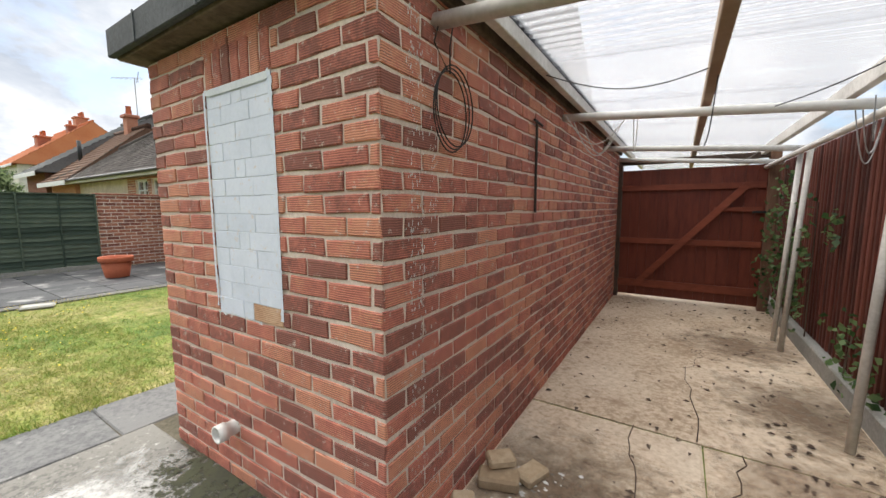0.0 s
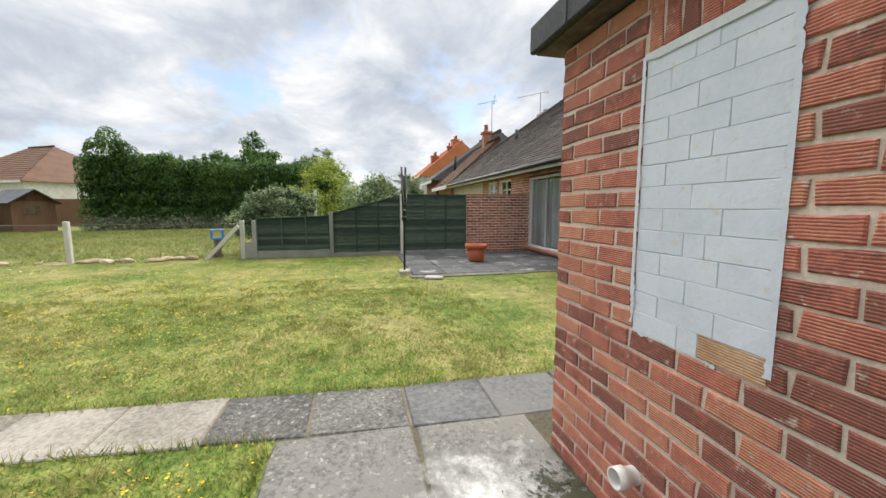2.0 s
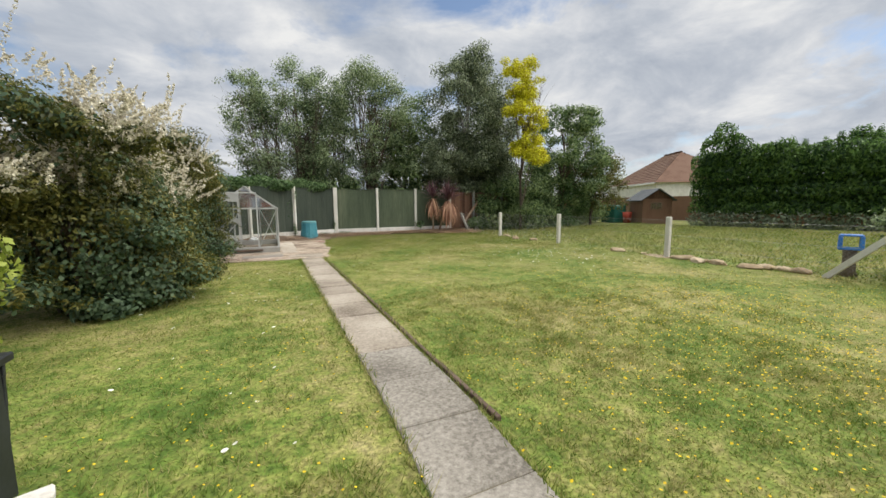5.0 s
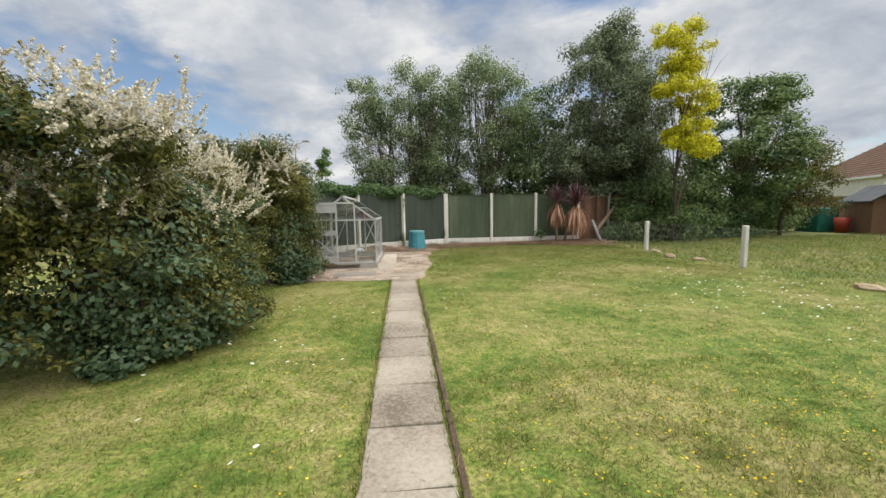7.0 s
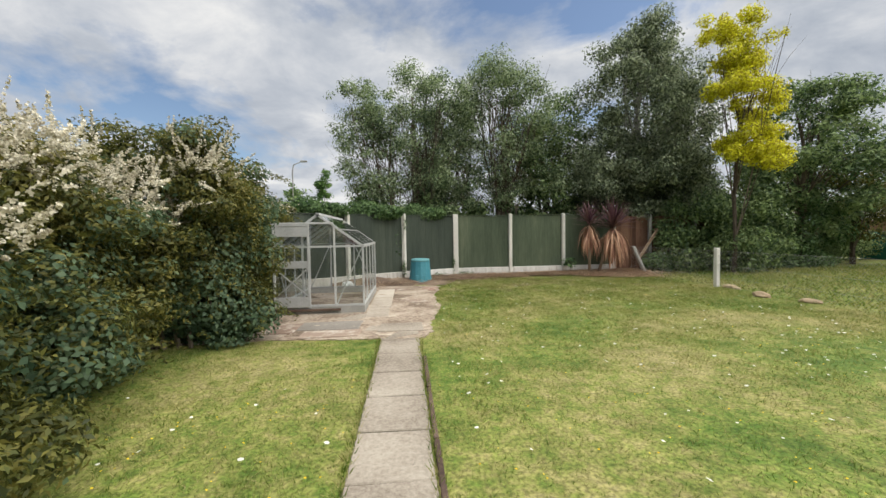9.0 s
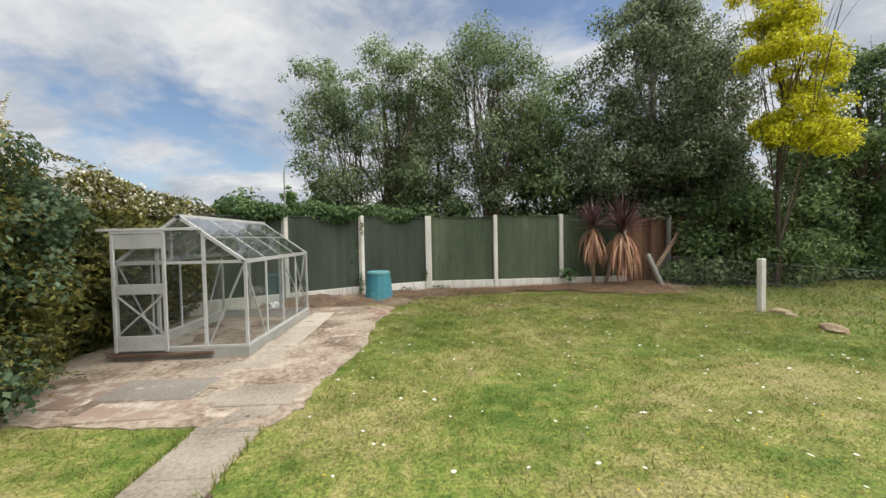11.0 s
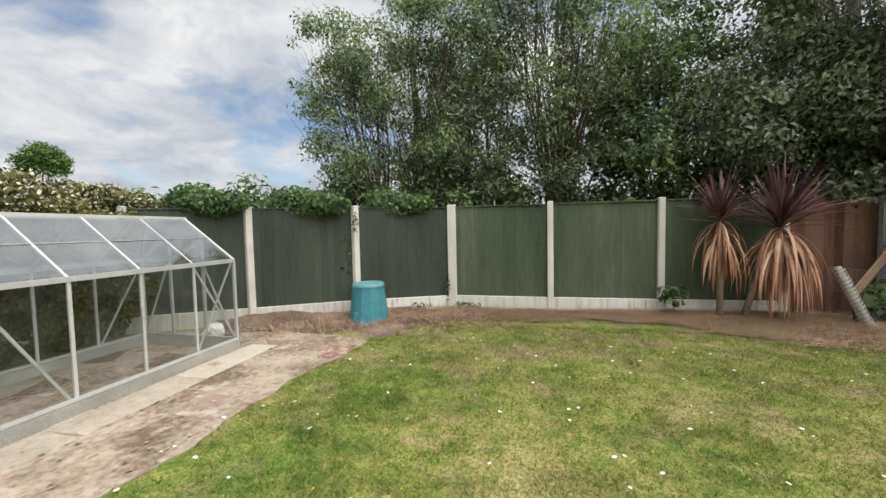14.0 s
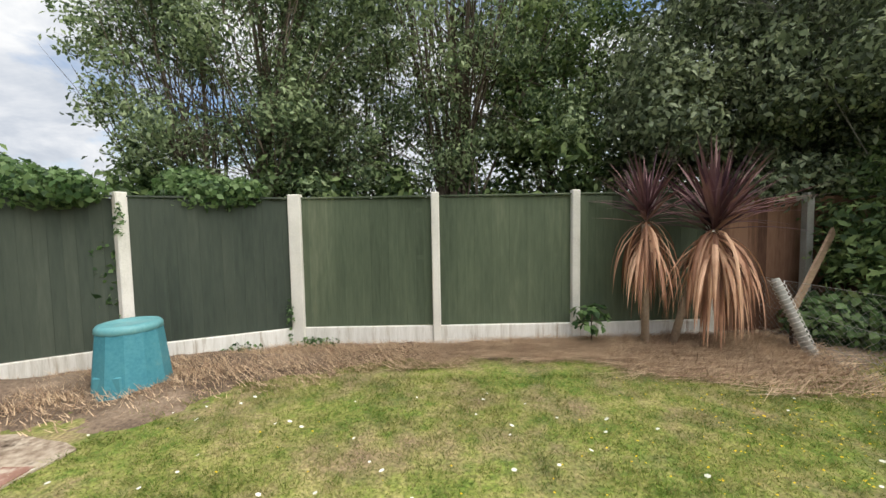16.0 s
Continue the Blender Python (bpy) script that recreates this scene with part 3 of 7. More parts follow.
def tube_arrays(pts, radii, sides=8):
    pts = [Vector(p) for p in pts]
    vs, fs = [], []
    for i, p in enumerate(pts):
        d = (pts[min(i + 1, len(pts) - 1)] - pts[max(i - 1, 0)]).normalized()
        a = d.orthogonal().normalized() if abs(d.z) > 0.9 else d.cross(Vector((0, 0, 1))).normalized()
        b = d.cross(a)
        for k in range(sides):
            t = 2 * math.pi * k / sides
            vs.append(p + float(radii[i]) * (math.cos(t) * a + math.sin(t) * b))
    for i in range(len(pts) - 1):
        for k in range(sides):
            k2 = (k + 1) % sides
            fs.append((i * sides + k, i * sides + k2, (i + 1) * sides + k2, (i + 1) * sides + k))
    fs.append(tuple(range(sides - 1, -1, -1)))
    fs.append(tuple(range((len(pts) - 1) * sides, len(pts) * sides)))
    return vs, fs


def tube(name, pts, r, material, sides=8):
    radii = r if isinstance(r, (list, tuple)) else [r] * len(pts)
    me = mesh_of(name, *tube_arrays(pts, radii, sides), material)
    for p in me.polygons:
        p.use_smooth = len(p.vertices) == 4
    return me


def tubes(name, lines, material, sides=6):
    """Several tubes joined in one mesh: lines of (points, radii)."""
    V, F = [], []
    for pts, r in lines:
        radii = r if isinstance(r, (list, tuple)) else [r] * len(pts)
        v, f = tube_arrays(pts, radii, sides)
        o = len(V)
        V += v
        F += [tuple(i + o for i in q) for q in f]
    return mesh_of(name, V, F, material)


def lathe(name, prof, material, sides=32):
    vs, fs = [], []
    for r, z in prof:
        for k in range(sides):
            t = 2 * math.pi * k / sides
            vs.append((r * math.cos(t), r * math.sin(t), z))
    for i in range(len(prof) - 1):
        for k in range(sides):
            k2 = (k + 1) % sides
            fs.append((i * sides + k, i * sides + k2, (i + 1) * sides + k2, (i + 1) * sides + k))
    me = mesh_of(name, vs, fs, material)
    for p in me.polygons:
        p.use_smooth = True
    return me


def strut(name, a, b, w, t, material):
    """A straight bar of rectangular section from a to b."""
    a, b = Vector(a), Vector(b)
    d = (b - a).normalized()
    s = d.cross(Vector((0, 0, 1)))
    s = s.normalized() if s.length > 0.05 else Vector((1, 0, 0))
    u = s.cross(d).normalized()
    vs = [p + s * i * w / 2 + u * j * t / 2 for p in (a, b) for i, j in ((-1, -1), (1, -1), (1, 1), (-1, 1))]
    return mesh_of(name, vs, [(0, 1, 2, 3), (7, 6, 5, 4), (0, 4, 5, 1), (1, 5, 6, 2), (2, 6, 7, 3), (3, 7, 4, 0)], material)


def leaves(centres, normals, size, aspect=0.5, jitter=0.6, droop=0.0, fold=0.15):
    """One rhombic, slightly folded leaf (4 corners) at each centre, facing roughly along its normal."""
    n = len(centres)
    nrm = normals + rng.normal(0, jitter, (n, 3))
    nrm /= np.linalg.norm(nrm, axis=1, keepdims=True) + 1e-9
    t = rng.normal(0, 1, (n, 3))
    t[:, 2] -= droop
    t -= nrm * np.sum(t * nrm, axis=1, keepdims=True)
    t /= np.linalg.norm(t, axis=1, keepdims=True) + 1e-9
    s = np.cross(nrm, t)
    L = (size * rng.uniform(0.6, 1.35, n))[:, None]
    out = np.empty((n, 4, 3))
    out[:, 0] = centres - t * L * 0.5
    out[:, 1] = centres + s * L * aspect * 0.5 + nrm * L * fold
    out[:, 2] = centres + t * L * 0.5
    out[:, 3] = centres - s * L * aspect * 0.5 + nrm * L * fold
    return out.reshape(-1, 3)


def clump_points(clumps, count, shell=0.55):
    """Points spread over round clumps (x, y, z, rx, ry, rz), mostly near their skins."""
    c = np.asarray(clumps, float)
    w = (c[:, 3] * c[:, 4] + c[:, 4] * c[:, 5] + c[:, 3] * c[:, 5])
    idx = rng.choice(len(c), count, p=w / w.sum())
    d = rng.normal(0, 1, (count, 3))
    d /= np.linalg.norm(d, axis=1, keepdims=True)
    r = shell + (1.08 - shell) * rng.random(count) ** 0.6
    p = c[idx, :3] + d * c[idx, 3:6] * r[:, None]
    return p, d


def sub_clumps(crowns, count, rmin, rmax, shell=0.6):
    """Small clumps strewn through big crown ellipsoids, for a ragged outline with gaps."""
    p, d = clump_points(crowns, count, shell)
    r = rng.uniform(rmin, rmax, count)
    return np.c_[p, r, r, r * rng.uniform(0.6, 0.9, count)]

# ---------------------------------------------------------------- ground and paving
ground = new("ground", mesh_of("ground", [(-400, -400, 0), (400, -400, 0), (400, 400, 0), (-400, 400, 0)], [(0, 1, 2, 3)], "lawn"))
tagged(ground, "mown garden lawn with dry yellowish patches", "lawn", kind="structure")


def wobbly_slab(name, x0, x1, y0, y1, z0, z1, material, parent, amp=0.006, skew=(0.0, 0.0)):
    """A worn paving slab with uneven corners and a chamfered rim; skew shifts its far end sideways."""
    j = lambda: random.uniform(-amp, amp)
    cs = [(x0 + j() + skew[0], y0 + j()), (x1 + j() + skew[0], y0 + j()), (x1 + j() + skew[1], y1 + j()), (x0 + j() + skew[1], y1 + j())]
    cx, cy = sum(c[0] for c in cs) / 4, sum(c[1] for c in cs) / 4
    dz = [z1 + random.uniform(-0.004, 0.004) for _ in range(4)]
    ins = lambda c: (c[0] + (cx - c[0]) * 0.03, c[1] + (cy - c[1]) * 0.03)
    vs = [(*c, z0) for c in cs] + [(*c, z - 0.008) for c, z in zip(cs, dz)] + [(*ins(c), z) for c, z in zip(cs, dz)]
    fs = [(8, 9, 10, 11)]
    for k in range(4):
        k2 = (k + 1) % 4
        fs += [(k, k2, 4 + k2, 4 + k), (4 + k, 4 + k2, 8 + k2, 8 + k)]
    return part(name, mesh_of(name, vs, fs, material), material, parent)


# garden path from the outbuilding to the greenhouse yard
garden_path = thing("garden_path", "narrow path of worn concrete paving slabs between lawns", "path", kind="structure")


def path_shift(y):
    return -0.225 * min(1.0, max(0.0, (0.6 - y) / 3.6))


PATH_L, PATH_R = -1.935, -2.47
y = 4.4
while y > -10.6:
    y2 = y - random.choice((0.58, 0.60, 0.61))
    mt = "slab_slate" if y > 0.55 else "slab" if y > -0.7 else "slab_mid" if y > -3.4 else "slab_warm"
    wobbly_slab("paving_slab", PATH_R, PATH_L, y2 + 0.007, y - 0.007, -0.05, 0.014, mt, garden_path, 0.010, (path_shift(y2), path_shift(y)))
    y = y2
bed_q = []
for ya, yb in ((4.4, 0.6), (0.6, -3.0), (-3.0, -10.6)):
    bed_q += [(PATH_R + path_shift(yb) + .02, yb, .004), (PATH_L + path_shift(yb) - .02, yb, .004), (PATH_L + path_shift(ya) - .02, ya, .004), (PATH_R + path_shift(ya) + .02, ya, .004)]
bed_q += [(-2.02, -.54, .0035), (1.86, -.54, .0035), (1.86, 1.19, .0035), (-1.95, 1.19, .0035), (-.29, -1.34, .0035), (1.84, -1.34, .0035), (1.84, -.54, .0035), (-.29, -.54, .0035)]
tagged(new("paving_bed", mesh_of("paving_bed", bed_q, [(0, 1, 2, 3), (4, 5, 6, 7), (8, 9, 10, 11), (12, 13, 14, 15), (16, 17, 18, 19)], "joint_dirt")), "dark dirt filling the joints between paving slabs", "paving bed", kind="structure")
# low edging along the lawn
edging = thing("lawn_edging", "low dark weathered concrete lawn edging beside the path", "edging", kind="structure")
y = -2.6
while y > -9.6:
    part("edging_strip", boxm(-2.752 + random.uniform(-.006, .006), -2.712, y - 0.9, y - 0.015, -0.05, 0.024 + random.uniform(-.008, .008), 0.006), "timber_dark", edging)
    y -= 0.9

# paved apron in front of the outbuilding
apron = thing("paved_apron", "weathered grey paving slabs in front of the outbuilding", "paving", kind="structure")
for (x0, x1, y0, y1, mt) in [
    (-1.985, -0.95, -0.55, 0.25, "slab"), (-1.945, -1.32, 0.27, 0.98, "slab"), (-1.30, -0.62, 0.27, 1.0, "slab"), (-0.60, 0.05, 0.27, 1.0, "slab"),
    (-0.93, 0.02, -0.55, 0.25, "slab"), (0.04, 0.95, -0.55, 0.25, "slab"), (0.97, 1.85, -0.55, 0.25, "slab"), (0.07, 0.95, 0.27, 1.18, "slab"), (0.97, 1.85, 0.27, 1.18, "slab"),
    (-0.30, 0.4, -1.35, -0.57, "slab"), (0.42, 1.1, -1.35, -0.57, "slab"), (1.12, 1.85, -1.35, -0.57, "slab")]:
    wobbly_slab("paving_slab", x0, x1, y0, y1, -0.05, 0.012, mt, apron, 0.01)
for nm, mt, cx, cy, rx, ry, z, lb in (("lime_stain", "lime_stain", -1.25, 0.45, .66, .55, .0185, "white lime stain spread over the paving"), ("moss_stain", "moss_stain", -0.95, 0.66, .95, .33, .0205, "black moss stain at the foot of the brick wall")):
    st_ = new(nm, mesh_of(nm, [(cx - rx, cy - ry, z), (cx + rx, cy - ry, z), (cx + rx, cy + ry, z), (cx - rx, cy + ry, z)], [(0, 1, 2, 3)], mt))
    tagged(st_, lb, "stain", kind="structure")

for i_, c_ in enumerate(((1.55, 2.2), (1.62, 3.3), (1.35, 4.6), (0.35, 1.75), (1.1, 1.5))):
    x0_, x1_ = max(.02, c_[0] - .7), min(1.82, c_[0] + .7)
    z_ = .0168 + .0005 * i_
    tagged(new("dirt_stain", mesh_of("dirt_stain", [(x0_, c_[1] - .9, z_), (x1_, c_[1] - .9, z_), (x1_, c_[1] + .9, z_), (x0_, c_[1] + .9, z_)], [(0, 1, 2, 3)], "drive_dirt_%d" % i_)), "brown dirt stain on the concrete driveway", "stain", kind="structure")
# concrete driveway with expansion joint and cracks
drive = thing("driveway", "cracked buff concrete driveway beside the brick wall", "driveway", kind="structure")
for (y0, y1) in ((1.2, 2.55), (2.565, 6.3), (6.3, 9.0)):
    for (x0, x1) in ((0.0, 0.995), (1.0, 1.9)) if y0 == 1.2 else ((0.0, 1.9),):
        wobbly_slab("concrete_bay", x0, x1, y0, y1, -0.06, 0.012, "concrete_drive", drive, 0.003)
cr = []
for x0, y0, x1, y1 in ((0.98, 2.57, 0.93, 3.75), (0.62, 2.56, 0.72, 1.9), (0.93, 3.7, 1.1, 4.3), (1.2, 2.55, 1.02, 1.85)):
    pts = []
    for i in range(9):
        f = i / 8
        pts.append((x0 + (x1 - x0) * f + random.uniform(-.03, .03), y0 + (y1 - y0) * f, 0.0135))
    cr.append((pts, 0.0035))
part("crack", tubes("crack", cr, "timber_dark", 4), "timber_dark", drive)
rub = thing("broken_bricks", "broken bricks and mortar rubble at the wall corner", "rubble", (0.12, 1.68, 0.012))
for x, y, s, rz in ((0.02, -.03, 1, 20), (0.14, .10, .8, 70), (-.04, -.28, .9, 120), (.12, -.2, .7, 30)):
    part("brick_fragment", boxm(-.1 * s, .1 * s, -.055, .055, 0, .062 * s, .012), "rock", rub, m=pose(x, y, 0, 0, 0, rz))
part("brick_fragment", boxm(-.07, .07, -.05, .05, 0, .05, .012), "rock", rub, m=pose(0.0, 0.04, 0.063, 0, 0, 40))
flake_v = []
for i in range(260):
    cx, cy, s = 0.34 + rng.normal(0, .11), 1.55 + rng.normal(0, .16), rng.uniform(.004, .018)
    a = rng.uniform(0, 6.28)
    flake_v += [(cx + s * math.cos(a + q), cy + s * math.sin(a + q) * .8, 0.016 + .006 * (i % 2)) for q in (0, 1.6, 3.1, 4.6)]
tagged(new("mortar_flakes", fast_mesh("mortar_flakes", np.array(flake_v), 4, "lime_spill")), "pale crumbled mortar flakes strewn on the concrete", "debris", kind="stuff")
lv = []
for i in range(420):
    cx = rng.choice([1.6, 0.12, 0.9], p=[.55, .25, .2]) + rng.normal(0, .22)
    cy = rng.uniform(1.3, 6.2)
    if not 0.03 < cx < 1.82:
        continue
    s, a = rng.uniform(.008, .028), rng.uniform(0, 6.28)
    lv += [(cx + s * math.cos(a + q) * (1 if j % 2 == 0 else .5), cy + s * math.sin(a + q) * (1 if j % 2 == 0 else .5), 0.018 + 0.01 * (j % 2)) for j, q in enumerate((0, 1.57, 3.14, 4.71))]
tagged(new("fallen_leaves", fast_mesh("fallen_leaves", np.array(lv), 4, "timber_dark")), "dry brown fallen leaves on the driveway", "leaf litter", kind="stuff")

# patio by the bungalow
patio = thing("patio", "dark weathered paved patio with pale limescale marks", "patio", kind="structure")
px = -10.25
while px < -6.95:
    py = 0.98
    while py < 4.95:
        wobbly_slab("paving_slab", px + .004, px + 0.655, py + .004, min(py + 0.655, 5.0), -0.05, 0.03, "slab_dark", patio, 0.006)
        py += 0.66
    px += 0.66
for (x0, x1, y0, y1) in ((-6.95, -6.72, 0.9, 2.0), (-6.98, -6.74, 2.02, 3.3), (-7.02, -6.8, 3.32, 4.6)):
    wobbly_slab("edge_slab", x0, x1, y0, y1, -0.05, 0.02, "slab", patio, 0.02)
for (x0, x1, y0, y1) in ((-6.9, -1.93, 4.42, 5.0),):
    wobbly_slab("edge_slab", x0, x1, y0, y1, -0.05, 0.02, "slab", patio, 0.01)

# worn concrete yard round the greenhouse, with ragged rim
rim = [(0.6, -10.75), (-0.55, -10.85), (-1.3, -10.72), (-2.12, -10.66), (-2.72, -10.62), (-2.9, -10.95), (-2.93, -11.6), (-3.06, -12.1), (-3.2, -12.8), (-3.16, -13.5), (-3.19, -14.3), (-3.34, -15.1), (-3.42, -15.75), (-2.6, -15.95), (-1.6, -16.0), (-0.4, -15.9), (0.6, -15.5)]
rp = []
for i, a in enumerate(rim):
    b = rim[(i + 1) % len(rim)]
    for f in np.linspace(0, 1, 6)[:-1]:
        rp.append((a[0] + (b[0] - a[0]) * f + random.uniform(-.035, .035), a[1] + (b[1] - a[1]) * f + random.uniform(-.035, .035)))
vs = [(x, y, -0.05) for x, y in rp] + [(x, y, 0.014) for x, y in rp]
N = len(rp)
yard = new("greenhouse_yard", mesh_of("greenhouse_yard", vs, [tuple(range(N, 2 * N))] + [(k, (k + 1) % N, N + (k + 1) % N, N + k) for k in range(N)], "concrete_yard"))
tagged(yard, "crumbling buff and pink concrete yard around the greenhouse", "yard", kind="structure")
bed = thing("crazy_paving", "broken buff, grey and pink crazy paving set in cement", "paving", kind="structure")


def inside(pt, poly):
    c = False
    for q in range(len(poly)):
        (xa, ya), (xb, yb) = poly[q], poly[q - 1]
        if (ya > pt[1]) != (yb > pt[1]) and pt[0] < (xb - xa) * (pt[1] - ya) / (yb - ya) + xa:
            c = not c
    return c


gx, gy = 0.52, 0.46
node = {}
for a in range(-1, 10):
    for b in range(-1, 14):
        node[a, b] = (-3.6 + a * gx + (gx * .5 if b % 2 else 0) + random.uniform(-.15, .15), -16.1 + b * gy + random.uniform(-.13, .13))
for a in range(-1, 9):
    for b in range(-1, 13):
        q = [node[a, b], node[a + 1, b], node[a + 1, b + 1], node[a, b + 1]]
        cx, cy = sum(p[0] for p in q) / 4, sum(p[1] for p in q) / 4
        if not all(inside(p, rim) for p in q) or random.random() < (.62 if cy > -12.7 or cx > -2.2 else .42):
            continue
        sh_ = random.uniform(.90, .95)
        q = [(cx + (p[0] - cx) * sh_, cy + (p[1] - cy) * sh_) for p in q]
        m_ = []
        for k_ in range(4):
            p, r_ = q[k_], q[(k_ + 1) % 4]
            m_ += [p, ((p[0] + r_[0]) / 2 + random.uniform(-.03, .03), (p[1] + r_[1]) / 2 + random.uniform(-.03, .03))]
        zt = 0.019 + random.uniform(-.002, .004)
        vs = [(x, y, .006) for x, y in m_] + [(x, y, zt - .003) for x, y in m_] + [(cx + (x - cx) * .96, cy + (y - cy) * .96, zt) for x, y in m_]
        fs = [tuple(range(16, 24))]
        for k_ in range(8):
            k2 = (k_ + 1) % 8
            fs += [(k_, k2, 8 + k2, 8 + k_), (8 + k_, 8 + k2, 16 + k2, 16 + k_)]
        mt = random.choice(("slab_warm", "concrete_yard", "concrete_yard", "concrete_yard", "slab_pink"))
        part("paving_stone", mesh_of("paving_stone", vs, fs, mt), mt, bed)
for ya_, yb_ in ((-15.3, -14.1), (-14.09, -12.9), (-12.89, -12.05)):
    wobbly_slab("cement_strip", -2.2, -1.78, ya_, yb_, 0.0, 0.027, "cement_pale", bed, 0.02)
for (xa_, xb_, ya_, yb_, mt_) in ((-1.8, -.85, -11.78, -11.22, "slab_grey"), (-1.85, -.95, -11.2, -10.82, "slab_pink"), (-.83, -.1, -11.7, -11.1, "slab_pink"), (-2.75, -2.1, -11.5, -11.0, "slab_warm")):
    wobbly_slab("paving_stone", xa_, xb_, ya_, yb_, 0.0, 0.028, mt_, bed, 0.03)
for xa_, ya_ in ((-3.34, -15.5), (-3.12, -15.46), (-3.27, -15.22)):
    wobbly_slab("red_tile", xa_, xa_ + .2, ya_, ya_ + .26, 0.0, 0.025, "tile_red", bed, 0.012)

fv = []
for i in range(900):
    cx, cy = rng.uniform(-3.3, .3), rng.uniform(-15.9, -10.7)
    if not inside((cx, cy), rim) or (cx > -1.72 and -15.1 < cy < -12.54):
        continue
    s, a = rng.uniform(.006, .03), rng.uniform(0, 6.28)
    st_ = rng.uniform(.3, 1.0)
    fv += [(cx + s * math.cos(a + q) * st_, cy + s * math.sin(a + q), .024 + .004 * (j % 2) + .003 * rng.random()) for j, q in enumerate((0, 1.3, 2.7, 4.4))]
tagged(new("cement_crumbs", fast_mesh("cement_crumbs", np.array(fv), 4, "concrete_yard")), "crumbled cement flakes lying on the yard", "debris", kind="stuff")

# soil strip with straw along the back fence


def vnoise(x, y, s, seed):
    """Smooth random relief over the plan, -1 to 1."""
    g = np.random.default_rng(seed).uniform(-1, 1, (64, 64))
    u, v = np.asarray(x) / s + 31.3, np.asarray(y) / s + 47.7
    i, j = np.floor(u).astype(int), np.floor(v).astype(int)
    fu, fv = u - i, v - j
    fu, fv = fu * fu * (3 - 2 * fu), fv * fv * (3 - 2 * fv)
    q = lambda a, b: g[a % 64, b % 64]
    return (q(i, j) * (1 - fu) + q(i + 1, j) * fu) * (1 - fv) + (q(i, j + 1) * (1 - fu) + q(i + 1, j + 1) * fu) * fv


def soil_edge(x):
    return np.interp(-np.asarray(x), [.5, 1.6, 2.5, 3.35, 4.1, 5.1, 6.3, 7.7, 9.0, 10.3, 12.5], [-15.6, -15.95, -15.9, -15.95, -16.6, -17.2, -17.5, -17.6, -17.3, -16.85, -17.2])


gxs, gys = np.arange(-12.5, -.4, .06), np.arange(-18.6, -15.3, .06)
SX, SY = np.meshgrid(gxs, gys)
dep = soil_edge(SX) - SY + .22 * vnoise(SX, SY, .55, 3) + .10 * vnoise(SX, SY, .17, 4)
SZ = -.012 + .05 * np.clip(dep / .5, -.5, 1) + np.clip(dep * 3, 0, 1) * (.03 * vnoise(SX, SY, .4, 5) + .022 * vnoise(SX, SY, .13, 6)) + .20 * np.exp(-((SX + 1.5) ** 2 / 1.1 + (SY + 16.45 - .35 * (SX + 1.5)) ** 2 / .12)) + .07 * np.exp(-((SX + 3.6) ** 2 / 1.5 + (SY + 17.5) ** 2 / .1))
SZ += rng.normal(0, .004, SZ.shape)
ny_, nx_ = SX.shape
soil = new("soil_bed", mesh_of("soil_bed", np.c_[SX.ravel(), SY.ravel(), SZ.ravel()], [(j * nx_ + i, j * nx_ + i + 1, (j + 1) * nx_ + i + 1, (j + 1) * nx_ + i) for j in range(ny_ - 1) for i in range(nx_ - 1)], "soil"))
for p_ in soil.data.polygons:
    p_.use_smooth = True
tagged(soil, "heaped bare brown soil bed along the fence", "soil", kind="structure")

# ---------------------------------------------------------------- the brick outbuilding
CH = 0.0786            # course height
GW, GD, GH = 1.62, 5.3, 27 * CH
garage = thing("outbuilding", "red combed-brick flat-roofed outbuilding with a bricked-up painted window", "outbuilding", (0, 1.0, 0))
BR = {}


def brick_mesh(l, h, mt, d=0.0065, rag=0.0046):
    """The outer face of a brick: l along x, h up, facing -y, with a worn, chamfered rim; one of five wears."""
    key = (round(l, 3), round(h, 3), mt, d, random.randrange(5))
    if key not in BR:
        rim_ = [(0, 0), (l * .5, 0), (l, 0), (l, h), (l * .5, h), (0, h)]
        rim_ = [(x + random.uniform(-rag, rag), z + random.uniform(-rag, rag)) for x, z in rim_]
        ch = .009 if d > .004 else .003
        cut = lambda x, z: (l / 2 + (x - l / 2) * (1 - ch / l), h / 2 + (z - h / 2) * (1 - ch / h))
        dd = [-d + random.uniform(-.001, .001) for _ in rim_]
        vs = [(x, .004, z) for x, z in rim_] + [(x, q + ch * .39, z) for (x, z), q in zip(rim_, dd)] + [(cut(x, z)[0], q, cut(x, z)[1]) for (x, z), q in zip(rim_, dd)]
        fs = [(12, 13, 16, 17), (13, 14, 15, 16)]
        for k in range(6):
            k2 = (k + 1) % 6
            fs += [(k, k2, 6 + k2, 6 + k), (6 + k, 6 + k2, 12 + k2, 12 + k)]
        BR[key] = mesh_of("brick", vs, fs, mt)
    return BR[key]


